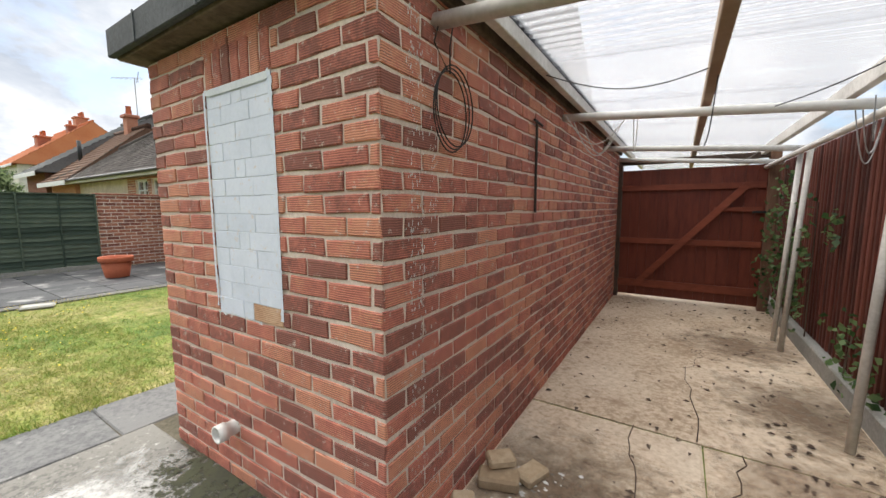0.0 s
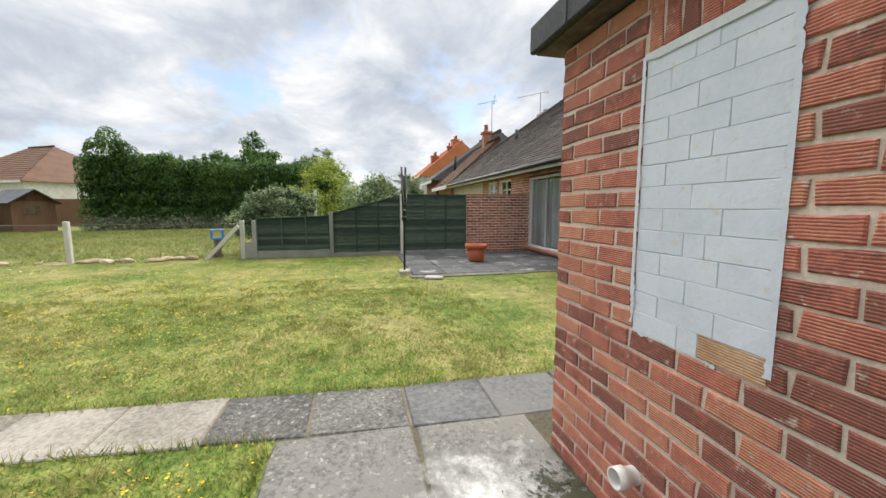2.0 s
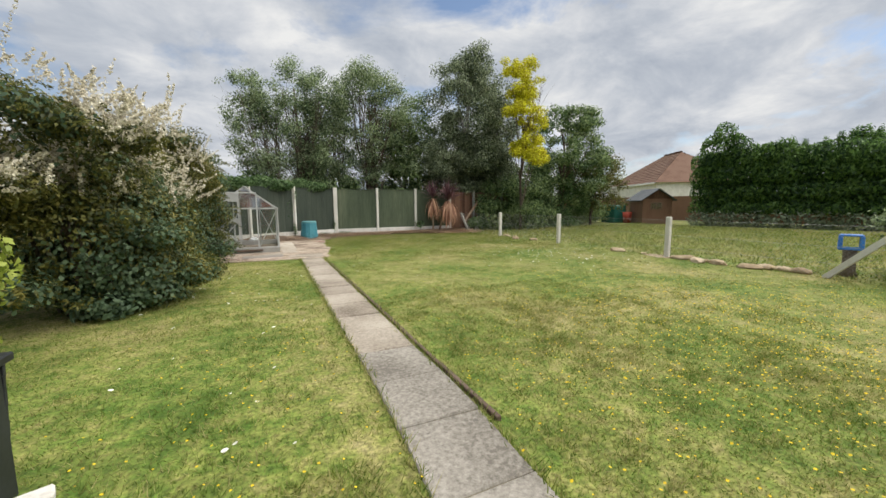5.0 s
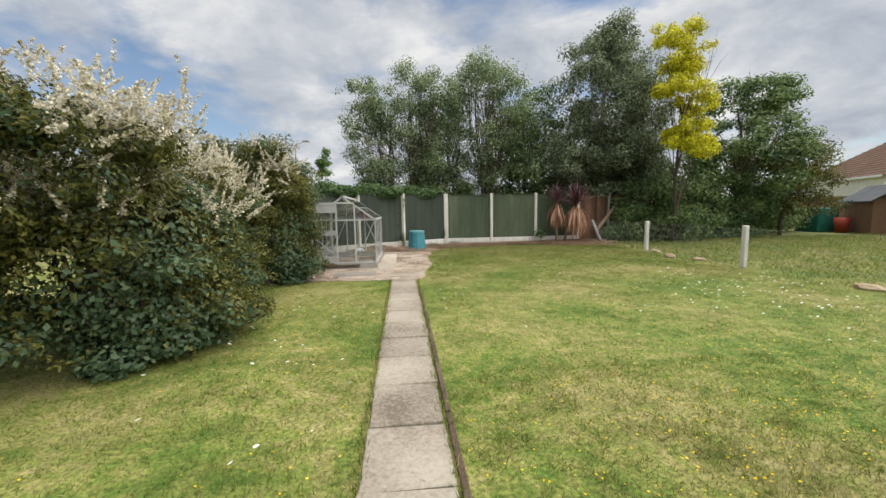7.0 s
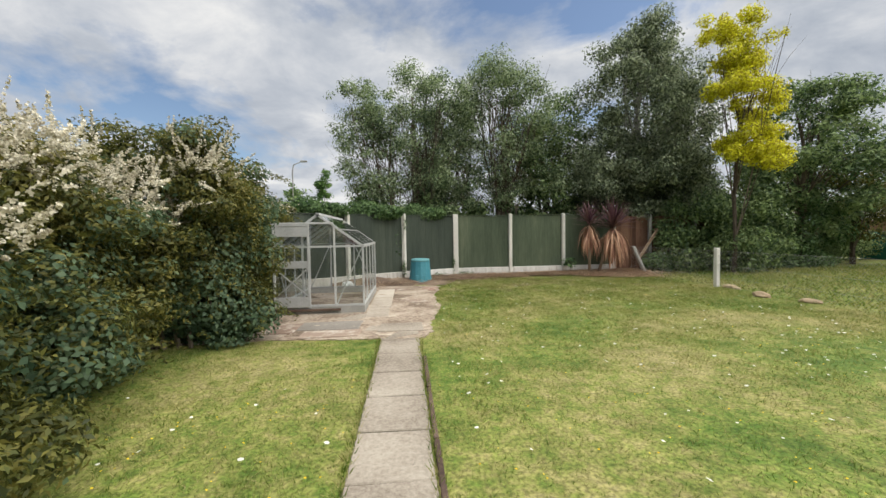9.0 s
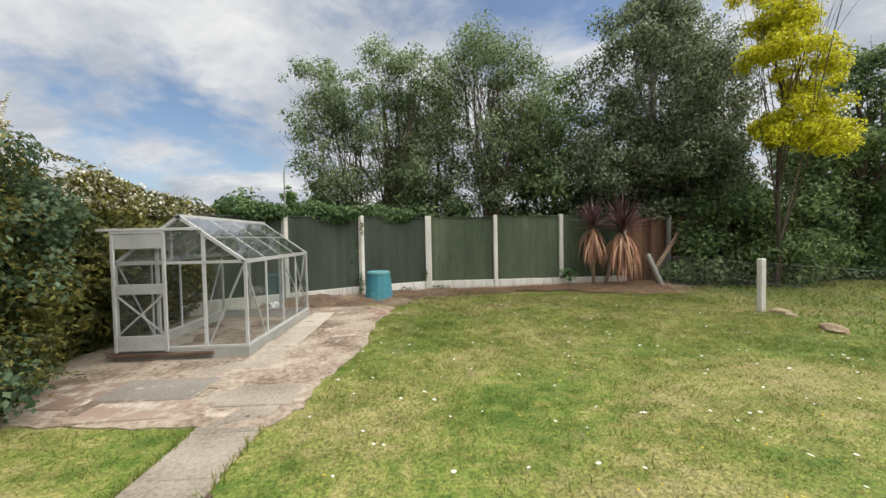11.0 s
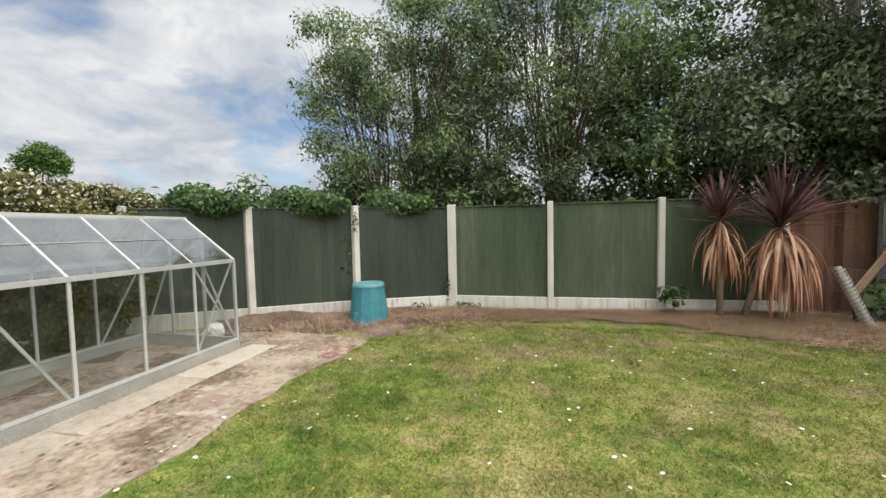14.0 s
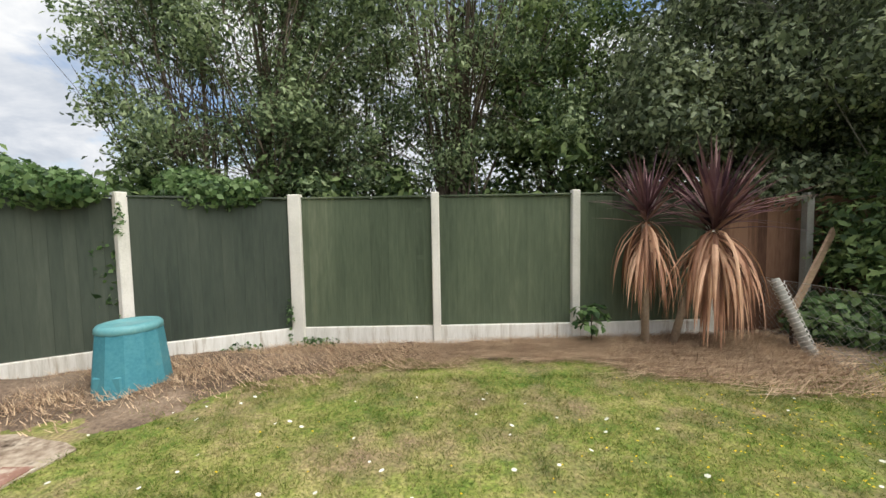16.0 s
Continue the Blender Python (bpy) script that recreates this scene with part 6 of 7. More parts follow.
tree("ash_tree", "tall open leafy tree with many thin stems behind the green fence", (-6.5, -20.3, 0), scaled([(0, 0, 6.2, 2.3, 1.8, 2.7), (.5, .2, 7.7, 1.6, 1.4, 1.2), (-.9, .2, 4.2, 2.0, 1.4, 1.6), (1.2, .2, 3.2, 1.2, 1.0, 1.0)]), 8.1, .13, "leaf_ash", .098, 140, 25000, stems=7, limbs=80, rmin=.25, rmax=.6, droop=.8, shell=.4)
tree("ash_tree", "tall open leafy tree with many thin stems behind the green fence", (-4.6, -20.9, 0), scaled([(0, 0, 5.3, 1.4, 1.2, 1.7), (.5, .1, 3.8, 1.5, 1.0, 1.3), (-.4, .1, 6.2, .9, .9, .8)]), 6.2, .08, "leaf_ash", .13, 64, 6500, stems=5, limbs=50, rmin=.25, rmax=.55, shell=.4)
tree("ash_tree", "dark leafy tree behind the fence", (-8.6, -21.2, 0), scaled([(0, 0, 4.5, 2.2, 1.6, 3.2), (.3, .2, 6.6, 1.8, 1.4, 1.7)]), 7.1, .15, "leaf_dark", .13, 110, 17000, stems=2, limbs=30, rmin=.3, rmax=.75, shell=.3)
tree("birch_tree", "dense grey-green birch hanging over the fence corner", (-11.9, -19.7, 0), [(0, 0, 6.2, 2.2, 2.0, 3.3), (.2, .4, 3.6, 2.6, 1.7, 1.6), (-.3, 0, 8.6, 1.1, 1.1, 1.3), (1.1, .3, 3.8, 1.5, 1.0, 1.1), (-1.5, .5, 3.2, 1.6, 1.2, 1.6), (-1.9, 0, 6.1, 1.2, 1.2, 2.2)], 9.6, .15, "leaf_birch", .115, 440, 86000, "bark_birch", droop=1.2, stems=3, limbs=50, aspect=.5, rmin=.25, rmax=.6, shell=.35)
tree("golden_tree", "bright golden-yellow feathery tree with open crown", (-13.45, -16.9, 0), [(-.1, -.6, 8.35, .9, .95, .28), (.2, .1, 7.75, .6, .55, .3), (.1, .55, 7.0, .8, 1.0, .42), (-.3, -.3, 6.8, .6, .6, .3), (.3, .5, 5.9, .9, .95, .45), (-.5, .2, 5.4, .7, .7, .35), (-.2, .0, 4.5, 1.0, .8, .5), (.25, .9, 4.0, .8, .9, .5), (.1, 1.3, 3.5, .75, .75, .35), (-.3, .1, 4.0, .5, .6, .4)], 8.6, .08, "leaf_gold", .10, 150, 26000, limbs=22, rmin=.14, rmax=.32, shell=.35)
tree("evergreen_tree", "dark spreading evergreen tree in the next garden", (-17.5, -18.3, 0), [(0, 0, 4.6, 2.2, 2.0, 2.0), (-1.0, 0, 5.9, 1.3, 1.2, 1.1), (-1.6, .2, 3.4, 1.7, 1.5, 1.6), (.6, .2, 2.6, 1.8, 1.5, 1.6)], 6.8, .16, "leaf_dark", .16, 130, 20000, limbs=22)
tree("rowan_tree", "small reddish-green tree in the next garden", (-20.2, -18.6, 0), [(0, 0, 2.7, 1.8, 1.5, 1.5), (-.6, 0, 3.6, 1.2, 1.1, .9), (-1.6, .4, 2.2, 1.2, 1.1, 1.0)], 4.0, .10, "leaf_hedge", .13, 80, 9000, limbs=16)
for (x, y, w, h, lf, nl) in ((-14.3, -17.5, 1.0, 1.15, "leaf_dark", 9000), (-13.2, -18.3, 1.5, 1.5, "leaf_dark", 13000), (-15.2, -18.3, 1.6, 1.6, "leaf_dark", 13000), (-17.4, -18.6, 1.7, 1.4, "leaf_ivy", 11000), (-19.6, -19.6, 1.8, 1.1, "leaf_dark", 7000), (-22.3, -20.8, 1.7, 1.2, "leaf_dark", 6000)):
    tree("shrub", "dense dark evergreen shrub along the boundary", (x, y, 0), [(0, 0, h, w, 1.0, h * 1.1), (.4, .2, h * .5, w, .8, h * .5)], h, .05, lf, .13, 60, nl, limbs=8, category="shrub")
# undergrowth behind the fence so that no open horizon shows through
for (x, y, w, h) in ((0.8, -18.9, 2.2, 1.2), (-2.0, -19.8, 2.4, 1.3), (-5.2, -20.4, 2.4, 1.4), (-8.2, -20.4, 2.3, 1.6), (-10.6, -21.4, 2.0, 2.0), (-12.6, -21.0, 1.8, 1.9), (-15.0, -21.0, 2.2, 1.8), (3.8, -18.4, 2.4, 1.2)):
    tree("undergrowth", "tangled dark undergrowth behind the fence", (x, y, 0), [(0, 0, h, w, 1.0, h * 1.15), (.5, 0, h * 1.5, w * .5, .8, h * .8)], h, .05, "leaf_dark", .17, 60, 7000, limbs=8, category="shrub")
# ivy over the fence top
for (x, y, z, w) in ((-1.55, -16.95, 2.12, .75), (-0.1, -16.1, 2.15, .7), (-3.1, -17.8, 2.1, .5)):
    iv = thing("ivy_clump", "bushy ivy spilling over the fence top", "ivy", (x, y, 0))
    p, d = clump_points([(0, -.1, z + .02, w * 1.2, .34, .24), (.3, -.25, z + .14, w * .7, .34, .26), (-.45, -.2, z + .04, w * .6, .3, .2), (0, -.45, z - .9, w * 1.2, .2, 1.0)], 6500, .35)
    part("foliage", fast_mesh("foliage", leaves(p, d, .08, .7), 4, "leaf_ivy"), "leaf_ivy", iv)
    for sx in (-.35, .05, .4):
        part("stem", tubes("stem", [([(sx, -.4, 0), (sx * .8, -.35, 1.1), (sx * 1.2, -.15, z)], [.018, .014, .006])], "bark", 5), "bark", iv)
vine = thing("ivy_trail", "thin ivy shoots growing beside fence posts", "ivy", (0, 0, 0))
p, d = clump_points([(-2.44, -17.28, .4, .08, .06, .3), (-4.12, -18.02, .45, .05, .04, .3), (-2.5, -17.28, 1.8, .07, .04, .2), (-4.5, -17.95, .1, .35, .1, .08), (-3.6, -17.75, .1, .3, .1, .08)], 420, .2)
part("foliage", fast_mesh("foliage", leaves(p, d, .05, .75), 4, "leaf_ivy"), "leaf_ivy", vine)
weed = thing("young_weed", "young leafy sapling growing by a fence post", "plant", (-8.2, -17.9, 0))
p, d = clump_points([(0, 0, .48, .27, .2, .10), (.06, .05, .32, .2, .16, .06)], 60, .3)
d[:, 2] += 1.2
part("foliage", fast_mesh("foliage", leaves(p, d, .15, .6, .3), 4, "leaf_ivy"), "leaf_ivy", weed)
part("stem", tubes("stem", [([(0, 0, 0), (.02, .02, .3), (0, 0, .52)], .008)], "bark", 5), "bark", weed)
bank = thing("ground_ivy", "low dark ivy bank at the foot of the old fence", "ivy", (-12.6, -17.9, 0))
p, d = clump_points([(0, 0, .25, 1.7, .55, .4), (-2.2, -.2, .25, 1.6, .6, .4), (-4.6, -.4, .2, 1.8, .6, .35), (1.2, .1, .35, .6, .4, .35)], 8500, .3)
p[:, 2] = np.abs(p[:, 2])
part("foliage", fast_mesh("foliage", leaves(p, d + np.array([0, .5, .8]), .12, .75), 4, "leaf_ivy"), "leaf_ivy", bank)

# flowering hedge along the side boundary
hedge_parts = [
    ("flowering_hedge", "huge overgrown hedge smothered in white-flowered vine", (0.55, -6.9, 0), [(.1, 0, 1.2, 1.1, 1.05, 1.2), (-.45, -.2, .6, .72, .9, .66), (.35, .35, 1.95, .95, .9, .66), (1.4, 1.0, 1.6, 1.0, .85, 1.05), (2.3, 1.6, 1.8, .95, .95, 1.0)], 44000, 15000, .48),
    ("flowering_hedge", "tall hedge draped in climbing vine with a few white sprays", (0.95, -9.0, 0), [(0, 0, 1.1, .85, 1.25, 1.1), (.2, .2, 1.75, .75, .95, .5), (-.2, .6, .6, .75, .95, .6)], 27000, 4000, .6),
    ("flowering_hedge", "dense olive-green hedge with cream flowers on top", (0.45, -10.95, 0), [(0, 0, 1.35, .9, .9, 1.35), (.2, 0, 2.4, .78, .72, .62), (-.2, -.1, .6, .8, .8, .62), (.5, -.9, 1.6, .55, .75, 1.15)], 30000, 2000, .6)]
for nm, lb, at, cl, nl, nf, up in hedge_parts:
    th = thing(nm, lb, "hedge", at)
    # leafy bosses stand out of the body, with dark hollows between them
    sc = sub_clumps(cl, 135, .15, .34, .93)
    sc[:, 5] *= .75
    p, d = clump_points(sc, int(nl * 2.0), .5)
    inner = np.array(cl); inner[:, 3:6] *= .86
    p2, d2 = clump_points(inner, int(nl * .75), .82)
    p, d = np.vstack([p, p2]), np.vstack([d, d2])
    p += rng.normal(0, .03, p.shape)
    k = p[:, 2] > 0.03
    p, d = p[k], d[k]
    # vine covers whole patches, the hedge's own leaves the others
    half = vnoise(p[:, 1] + .7 * p[:, 0], p[:, 2], .55, 61) + .35 * rng.normal(0, 1, len(p)) > -.25
    d[:, 2] += .45
    part("foliage", fast_mesh("foliage", leaves(p[half], d[half], .058, .42, .45, .8), 4, "leaf_hedge"), "leaf_hedge", th)
    part("vine_leaves", fast_mesh("vine_leaves", leaves(p[~half], d[~half], .060, .66, .45, .8), 4, "leaf_vine"), "leaf_vine", th, "broader grey-green vine leaves")
    # arching shoots that stand out of the hedge and droop
    p0, d0 = clump_points(sc, 520, .9)
    ok0 = p0[:, 2] > .15
    p0, d0 = p0[ok0], d0[ok0]
    dr = d0 * np.array([1, 1, .5]) + np.array([-.15, 0, .3]) + rng.normal(0, .25, p0.shape)
    dr /= np.linalg.norm(dr, axis=1, keepdims=True)
    sp_, sn_ = [], []
    for j in range(12):
        p0 = p0 + dr * .024
        dr[:, 2] -= .085
        for _s in range(2):
            sp_.append(p0 + rng.normal(0, .016, p0.shape)); sn_.append(np.tile([0, 0, 1.0], (len(p0), 1)) + rng.normal(0, .35, p0.shape))
    sp_, sn_ = np.vstack(sp_), np.vstack(sn_)
    ok_ = sp_[:, 2] > .03
    part("trailing_growth", fast_mesh("trailing_growth", leaves(sp_[ok_], sn_[ok_], .055, .42, .3), 4, "leaf_hedge"), "leaf_hedge", th, "drooping leafy shoots")
    p, d = clump_points(sc, nf * 6, .9)
    hi = (p[:, 2] > np.quantile(p[:, 2], up)) & (d[:, 2] > .15)
    p, d = p[hi], d[hi]
    seeds = p[rng.choice(len(p), max(9, nf // 150))]
    cen = np.repeat(seeds, 1 + max(40, nf // 9) // len(seeds), 0)
    cen = cen + rng.normal(0, 1, cen.shape) * np.array([.15, .15, .09])
    spr = []
    for c in cen:
        dirn = rng.normal(0, .5, 3) + np.array([-.3, 0, .6])
        m_ = rng.integers(55, 95)
        f = rng.random(m_)[:, None]
        spr.append(c + dirn * (f * .26 + .04) + rng.normal(0, .016, (m_, 3)) * (1.25 - f))
    spr = np.vstack(spr)
    part("blossom", fast_mesh("blossom", leaves(spr, rng.normal(0, 1, spr.shape), .027, .8, .5), 4, "blossom"), "blossom", th, "creamy white flower sprays")
    st = []
    for i in range(16):
        a = Vector((random.uniform(-.2, .4), random.uniform(-.4, .4), 0))
        st.append(([tuple(a), tuple(a + Vector((random.uniform(-.2, .2), random.uniform(-.2, .2), 1.0))), tuple(a + Vector((random.uniform(-.2, .3), random.uniform(-.3, .3), 1.6)))], [.03, .02, .006]))
    part("woody_framework", tubes("woody_framework", st, "bark", 5), "bark", th)
# lower hedge behind the greenhouse
for (x, y, l) in ((0.75, -12.6, 1.15), (0.85, -14.2, 1.2), (1.0, -15.5, 1.15), (2.2, -16.4, 1.1), (0.8, -13.4, 1.1)):
    th = thing("low_hedge", "hedge topped with cream flowers behind the greenhouse", "hedge", (x, y, 0))
    p, d = clump_points(np.vstack([[(0, 0, 1.15, .45, l, 1.1)], sub_clumps([(0, 0, 1.2, .5, l, 1.18)], 60, .15, .3, .85)]), 17000, .6)
    k = p[:, 2] > .02
    part("foliage", fast_mesh("foliage", leaves(p[k], d[k], .09, .5), 4, "leaf_hedge"), "leaf_hedge", th)
    k = p[:, 2] > 2.0
    pf = p[k][rng.random(k.sum()) < .75]
    part("blossom", fast_mesh("blossom", leaves(pf + rng.normal(0, .04, pf.shape), rng.normal(0, 1, pf.shape), .05, .8), 4, "blossom"), "blossom", th, "cream flower heads")

# dark shed corner and a bright shrub beside the lawn
shed2 = thing("timber_shed", "dark blue-grey overlapped-board shed at the lawn edge", "shed", (-0.40, -3.08, 0))
for k in range(8):
    part("board", boxm(0.02, 1.6, -.02, 0.0, .06 + k * .07, .06 + k * .07 + .08, .003), "metal_black", shed2, m=pose(0, .012 - .003 * (k % 2), 0, 6, 0, 0))
part("body", boxm(0.0, 1.6, 0.005, 1.3, .0, .63, .004), "metal_black", shed2)
part("lid", boxm(-.03, 1.64, -.04, 1.34, .631, .67, .006), "metal_black", shed2)
foot = part("white_block", boxm(-.07, .09, -.05, .05, 0, .05, .01), "paint_white", None, m=pose(-0.50, -2.95, 0, 0, 0, 20))
tagged(foot, "small white-painted block on the grass", "block")
lime = thing("lime_shrub", "bright yellow-green leafy shrub beside the shed", "shrub", (0.50, -4.5, 0))
p, d = clump_points([(0, 0, .9, .32, .32, .35), (.05, .05, .45, .25, .25, .45)], 1800, .3)
part("foliage", fast_mesh("foliage", leaves(p, d, .07, .6), 4, "leaf_lime"), "leaf_lime", lime)

# cordylines with skirts of dead leaves
def cordyline(at, h, lean, n_live, n_dead, s=1.0):
    th = thing("cordyline", "purple spiky cordyline with a hanging skirt of dead tan leaves", "palm", at, group="cordylines by the fence")
    top = Vector((lean[0], lean[1], h))
    part("trunk", tube("trunk", [(0, 0, -.05), (lean[0] * .4, lean[1] * .4, h * .5), tuple(top)], [.05, .045, .055], "cordyline_trunk", 9), "cordyline_trunk", th)
    for nm, n, mt in (("live_leaf", n_live, "cordyline_leaf"), ("dead_leaf", n_dead, "cordyline_dead")):
        for i in range(n):
            a = rng.uniform(0, 2 * math.pi)
            if nm == "live_leaf":
                el, Ln, sag, z0 = rng.uniform(.15, 1.5), rng.uniform(.55, .92) * s, rng.uniform(.05, .35), rng.uniform(0, .22)
            else:
                el, Ln, sag, z0 = rng.uniform(-1.2, .35), rng.uniform(.6, 1.05) * s, rng.uniform(2.2, 4.2), rng.uniform(-.25, .06)
            d = Vector((math.cos(a) * math.cos(el), math.sin(a) * math.cos(el), math.sin(el)))
            sd = Vector((-math.sin(a), math.cos(a), 0))
            p = top + Vector((0, 0, z0)) + d * .04
            w = rng.uniform(.016, .030) * s
            V, F = [], []
            for j in range(7):
                f = j / 6
                ww = w * (0.55 + .9 * f if f < .4 else 1.0 * (1 - f) / .6 + .02)
                up = d.cross(sd)
                V += [p - sd * ww, p + up * ww * .35, p + sd * ww]
                d = (d + Vector((0, 0, -sag / 6 * (1 + f)))).normalized()
                p = p + d * Ln / 6
            for j in range(6):
                b = 3 * j
                F += [(b, b + 1, b + 4, b + 3), (b + 1, b + 2, b + 5, b + 4)]
            part(nm, mesh_of(nm, V, F, mt), mt, th)
    return th


cordyline((-8.84, -17.78, 0), 1.64, (.02, .02), 85, 110, 1.0)
cordyline((-9.12, -17.72, 0), 1.50, (-.48, .08), 130, 190, 1.2)
# leaning props by the shrubs
prop = thing("leaning_plank", "weathered yellowish plank leaning against the old fence", "plank", (-10.45, -17.8, .0))
part("plank", strut("plank", (0, .3, .50), (-1.15, -.35, 1.5), .03, .13, "timber_raw"), "timber_raw", prop)
part("prop", strut("prop", (-.1, .25, 0), (-.1, .22, .6), .05, .05, "timber_dark"), "timber_dark", prop)
stump = thing("old_post", "short leaning post wrapped in wire netting", "post", (-10.45, -17.35, 0))
part("post", tube("post", [(-.12, .05, -.02), (.2, -.15, .95)], [.06, .045], "concrete_grey", 8), "concrete_grey", stump)
part("netting", tubes("netting", [([(-.12 + .32 * f + .075 * math.cos(9 * f * 6.28 / 2 + ph), .05 - .2 * f + .075 * math.sin(9 * f * 6.28 / 2 + ph), .95 * f) for f in np.linspace(0.02, .98, 40)], .005) for ph in (0, 1.6, 3.1, 4.7)], "wire_white", 4), "wire_white", stump)

# ---------------------------------------------------------------- next garden and distance
th = thing("conifer_hedge", "tall clipped dark green conifer hedge", "hedge", (-27.0, -8.4, 0))
cl = []
for f in np.linspace(0, 1, 34).tolist():
    x, y = 1.2 - 3.2 * f, -6.6 + 13.2 * f
    top_ = 4.15 + .12 * math.sin(9 * f) + random.uniform(-.12, .12)
    for z in (.9, 1.9, 2.9, top_ - .55):
        cl.append((x + random.uniform(-.1, .15), y, z, .75 + random.uniform(0, .15), .7, .72))
cl += [(1.2, -6.0, 4.4, .8, .9, 1.0), (1.2, -5.7, 5.2, .55, .6, .75), (1.1, -4.9, 4.3, .6, .7, .7)]
spk = [(1.2 - 3.2 * f, -6.4 + 13 * f, 4.2 + random.uniform(0, .35), .10, .16, .35) for f in rng.random(26).tolist()]
p, d = clump_points(np.vstack([cl, sub_clumps(cl, 160, .2, .4, .9)]), 120000, .7)
k = p[:, 2] > .75
part("foliage", fast_mesh("foliage", leaves(p[k], d[k], .19, .38, .5, 1.2), 4, "leaf_conifer"), "leaf_conifer", th)
p, d = clump_points(spk, 4000, .3)
part("leading_shoots", fast_mesh("leading_shoots", leaves(p, d, .12, .3, .5), 4, "leaf_conifer"), "leaf_conifer", th)
part("trunks", tubes("trunks", [([(1.2 - 3.2 * f, -6.4 + 13 * f, -.05), (1.2 - 3.2 * f, -6.4 + 13 * f, 2.5)], .09) for f in np.linspace(0, 1, 12)], "bark", 6), "bark", th)
shade = thing("hedge_bottom_shrubs", "low dark shrubs under the conifer hedge", "shrub", (-26.3, -8.4, 0))
p, d = clump_points([(1.2 - 3.2 * f, -6.4 + 13 * f, .35, .5, .7, .55) for f in np.linspace(0, 1, 16)], 5000, .4)
p[:, 2] = np.abs(p[:, 2])
part("foliage", fast_mesh("foliage", leaves(p, d, .18, .5), 4, "leaf_grey"), "leaf_grey", shade)
fenceback = tagged(part("far_fence", boxm(-31.0, -30.9, -40, 20, 0, 1.9, .0), "fence_brown", None), "brown timber fence behind the conifer hedge", "fence")
# rounded shrub behind the fence end
tree("rounded_shrub", "rounded pale green shrub behind the low fence", (-11.6, -2.4, 0), [(0, 0, 1.0, .8, 1.05, .78), (.05, .3, 1.42, .55, .7, .42), (0, -.6, .8, .5, .6, .6)], 1.5, .05, "leaf_ash", .085, 75, 17000, limbs=10, category="shrub", rmin=.12, rmax=.25)
tree("golden_shrub", "yellow-green feathery shrub behind the fence", (-22.5, -1.9, 0), [(0, 0, 2.2, 1.6, 1.6, 1.6), (.3, 1.2, 1.5, 1.2, 1.4, 1.3)], 3.2, .08, "leaf_lime", .15, 70, 6500, limbs=12, category="shrub")
tree("leafy_shrub", "green leafy shrub beyond the sloping fence", (-17.6, .5, 0), [(0, 0, 1.3, 1.0, 1.1, .9), (0, .3, 1.9, .6, .7, .7)], 2.2, .06, "leaf_ash", .13, 60, 6000, limbs=12, category="shrub")
tree("cedar_tree", "dark tiered conifer above the hedge", (-37, -8.9, 0), [(0, 0, 6.8, .8, .8, 1.2), (0, 0, 5.2, 2.0, 2.0, .35), (0, .4, 6.0, 1.6, 1.6, .3), (0, 0, 4.2, 2.6, 2.6, .4), (0, 0, 7.6, .45, .45, .8)], 8.2, .15, "leaf_conifer", .25, 90, 7000, limbs=20)
for (x, y, h, lf) in ((-44, -5.0, 7.6, "leaf_birch"), (-46, -3.7, 8.2, "leaf_ash"), (-40, 5.0, 5.2, "leaf_ash"), (-44, 11.5, 6.5, "leaf_ash"), (-38, -12.0, 6.2, "leaf_conifer"), (-43, 2.6, 5.2, "leaf_hedge")):
    tree("distant_tree", "distant leafy garden tree", (x, y, 0), [(0, 0, h * .62, h * .2, h * .2, h * .36), (.4, .6, h * .45, h * .24, h * .22, h * .22)], h, .12, lf, .26, 60, 4500, limbs=14, group="distant trees")
dark_panel = thing("dark_panel_fence", "dark brown panel fence on concrete posts in the next garden", "fence", (-16.0, 0, 0))
for y0 in (-3.6,):
    part("concrete_post", boxm(-.05, .05, y0 + 1.81, y0 + 1.91, 0, 2.02, .008), "concrete_post", dark_panel)
    part("panel", boxm(-.02, .02, y0 + .06, y0 + 1.8, .1, 1.88, .005), "timber_dark", dark_panel)
    part("concrete_post", boxm(-.05, .05, y0 - .05, y0 + .05, 0, 2.02, .008), "concrete_post", dark_panel)


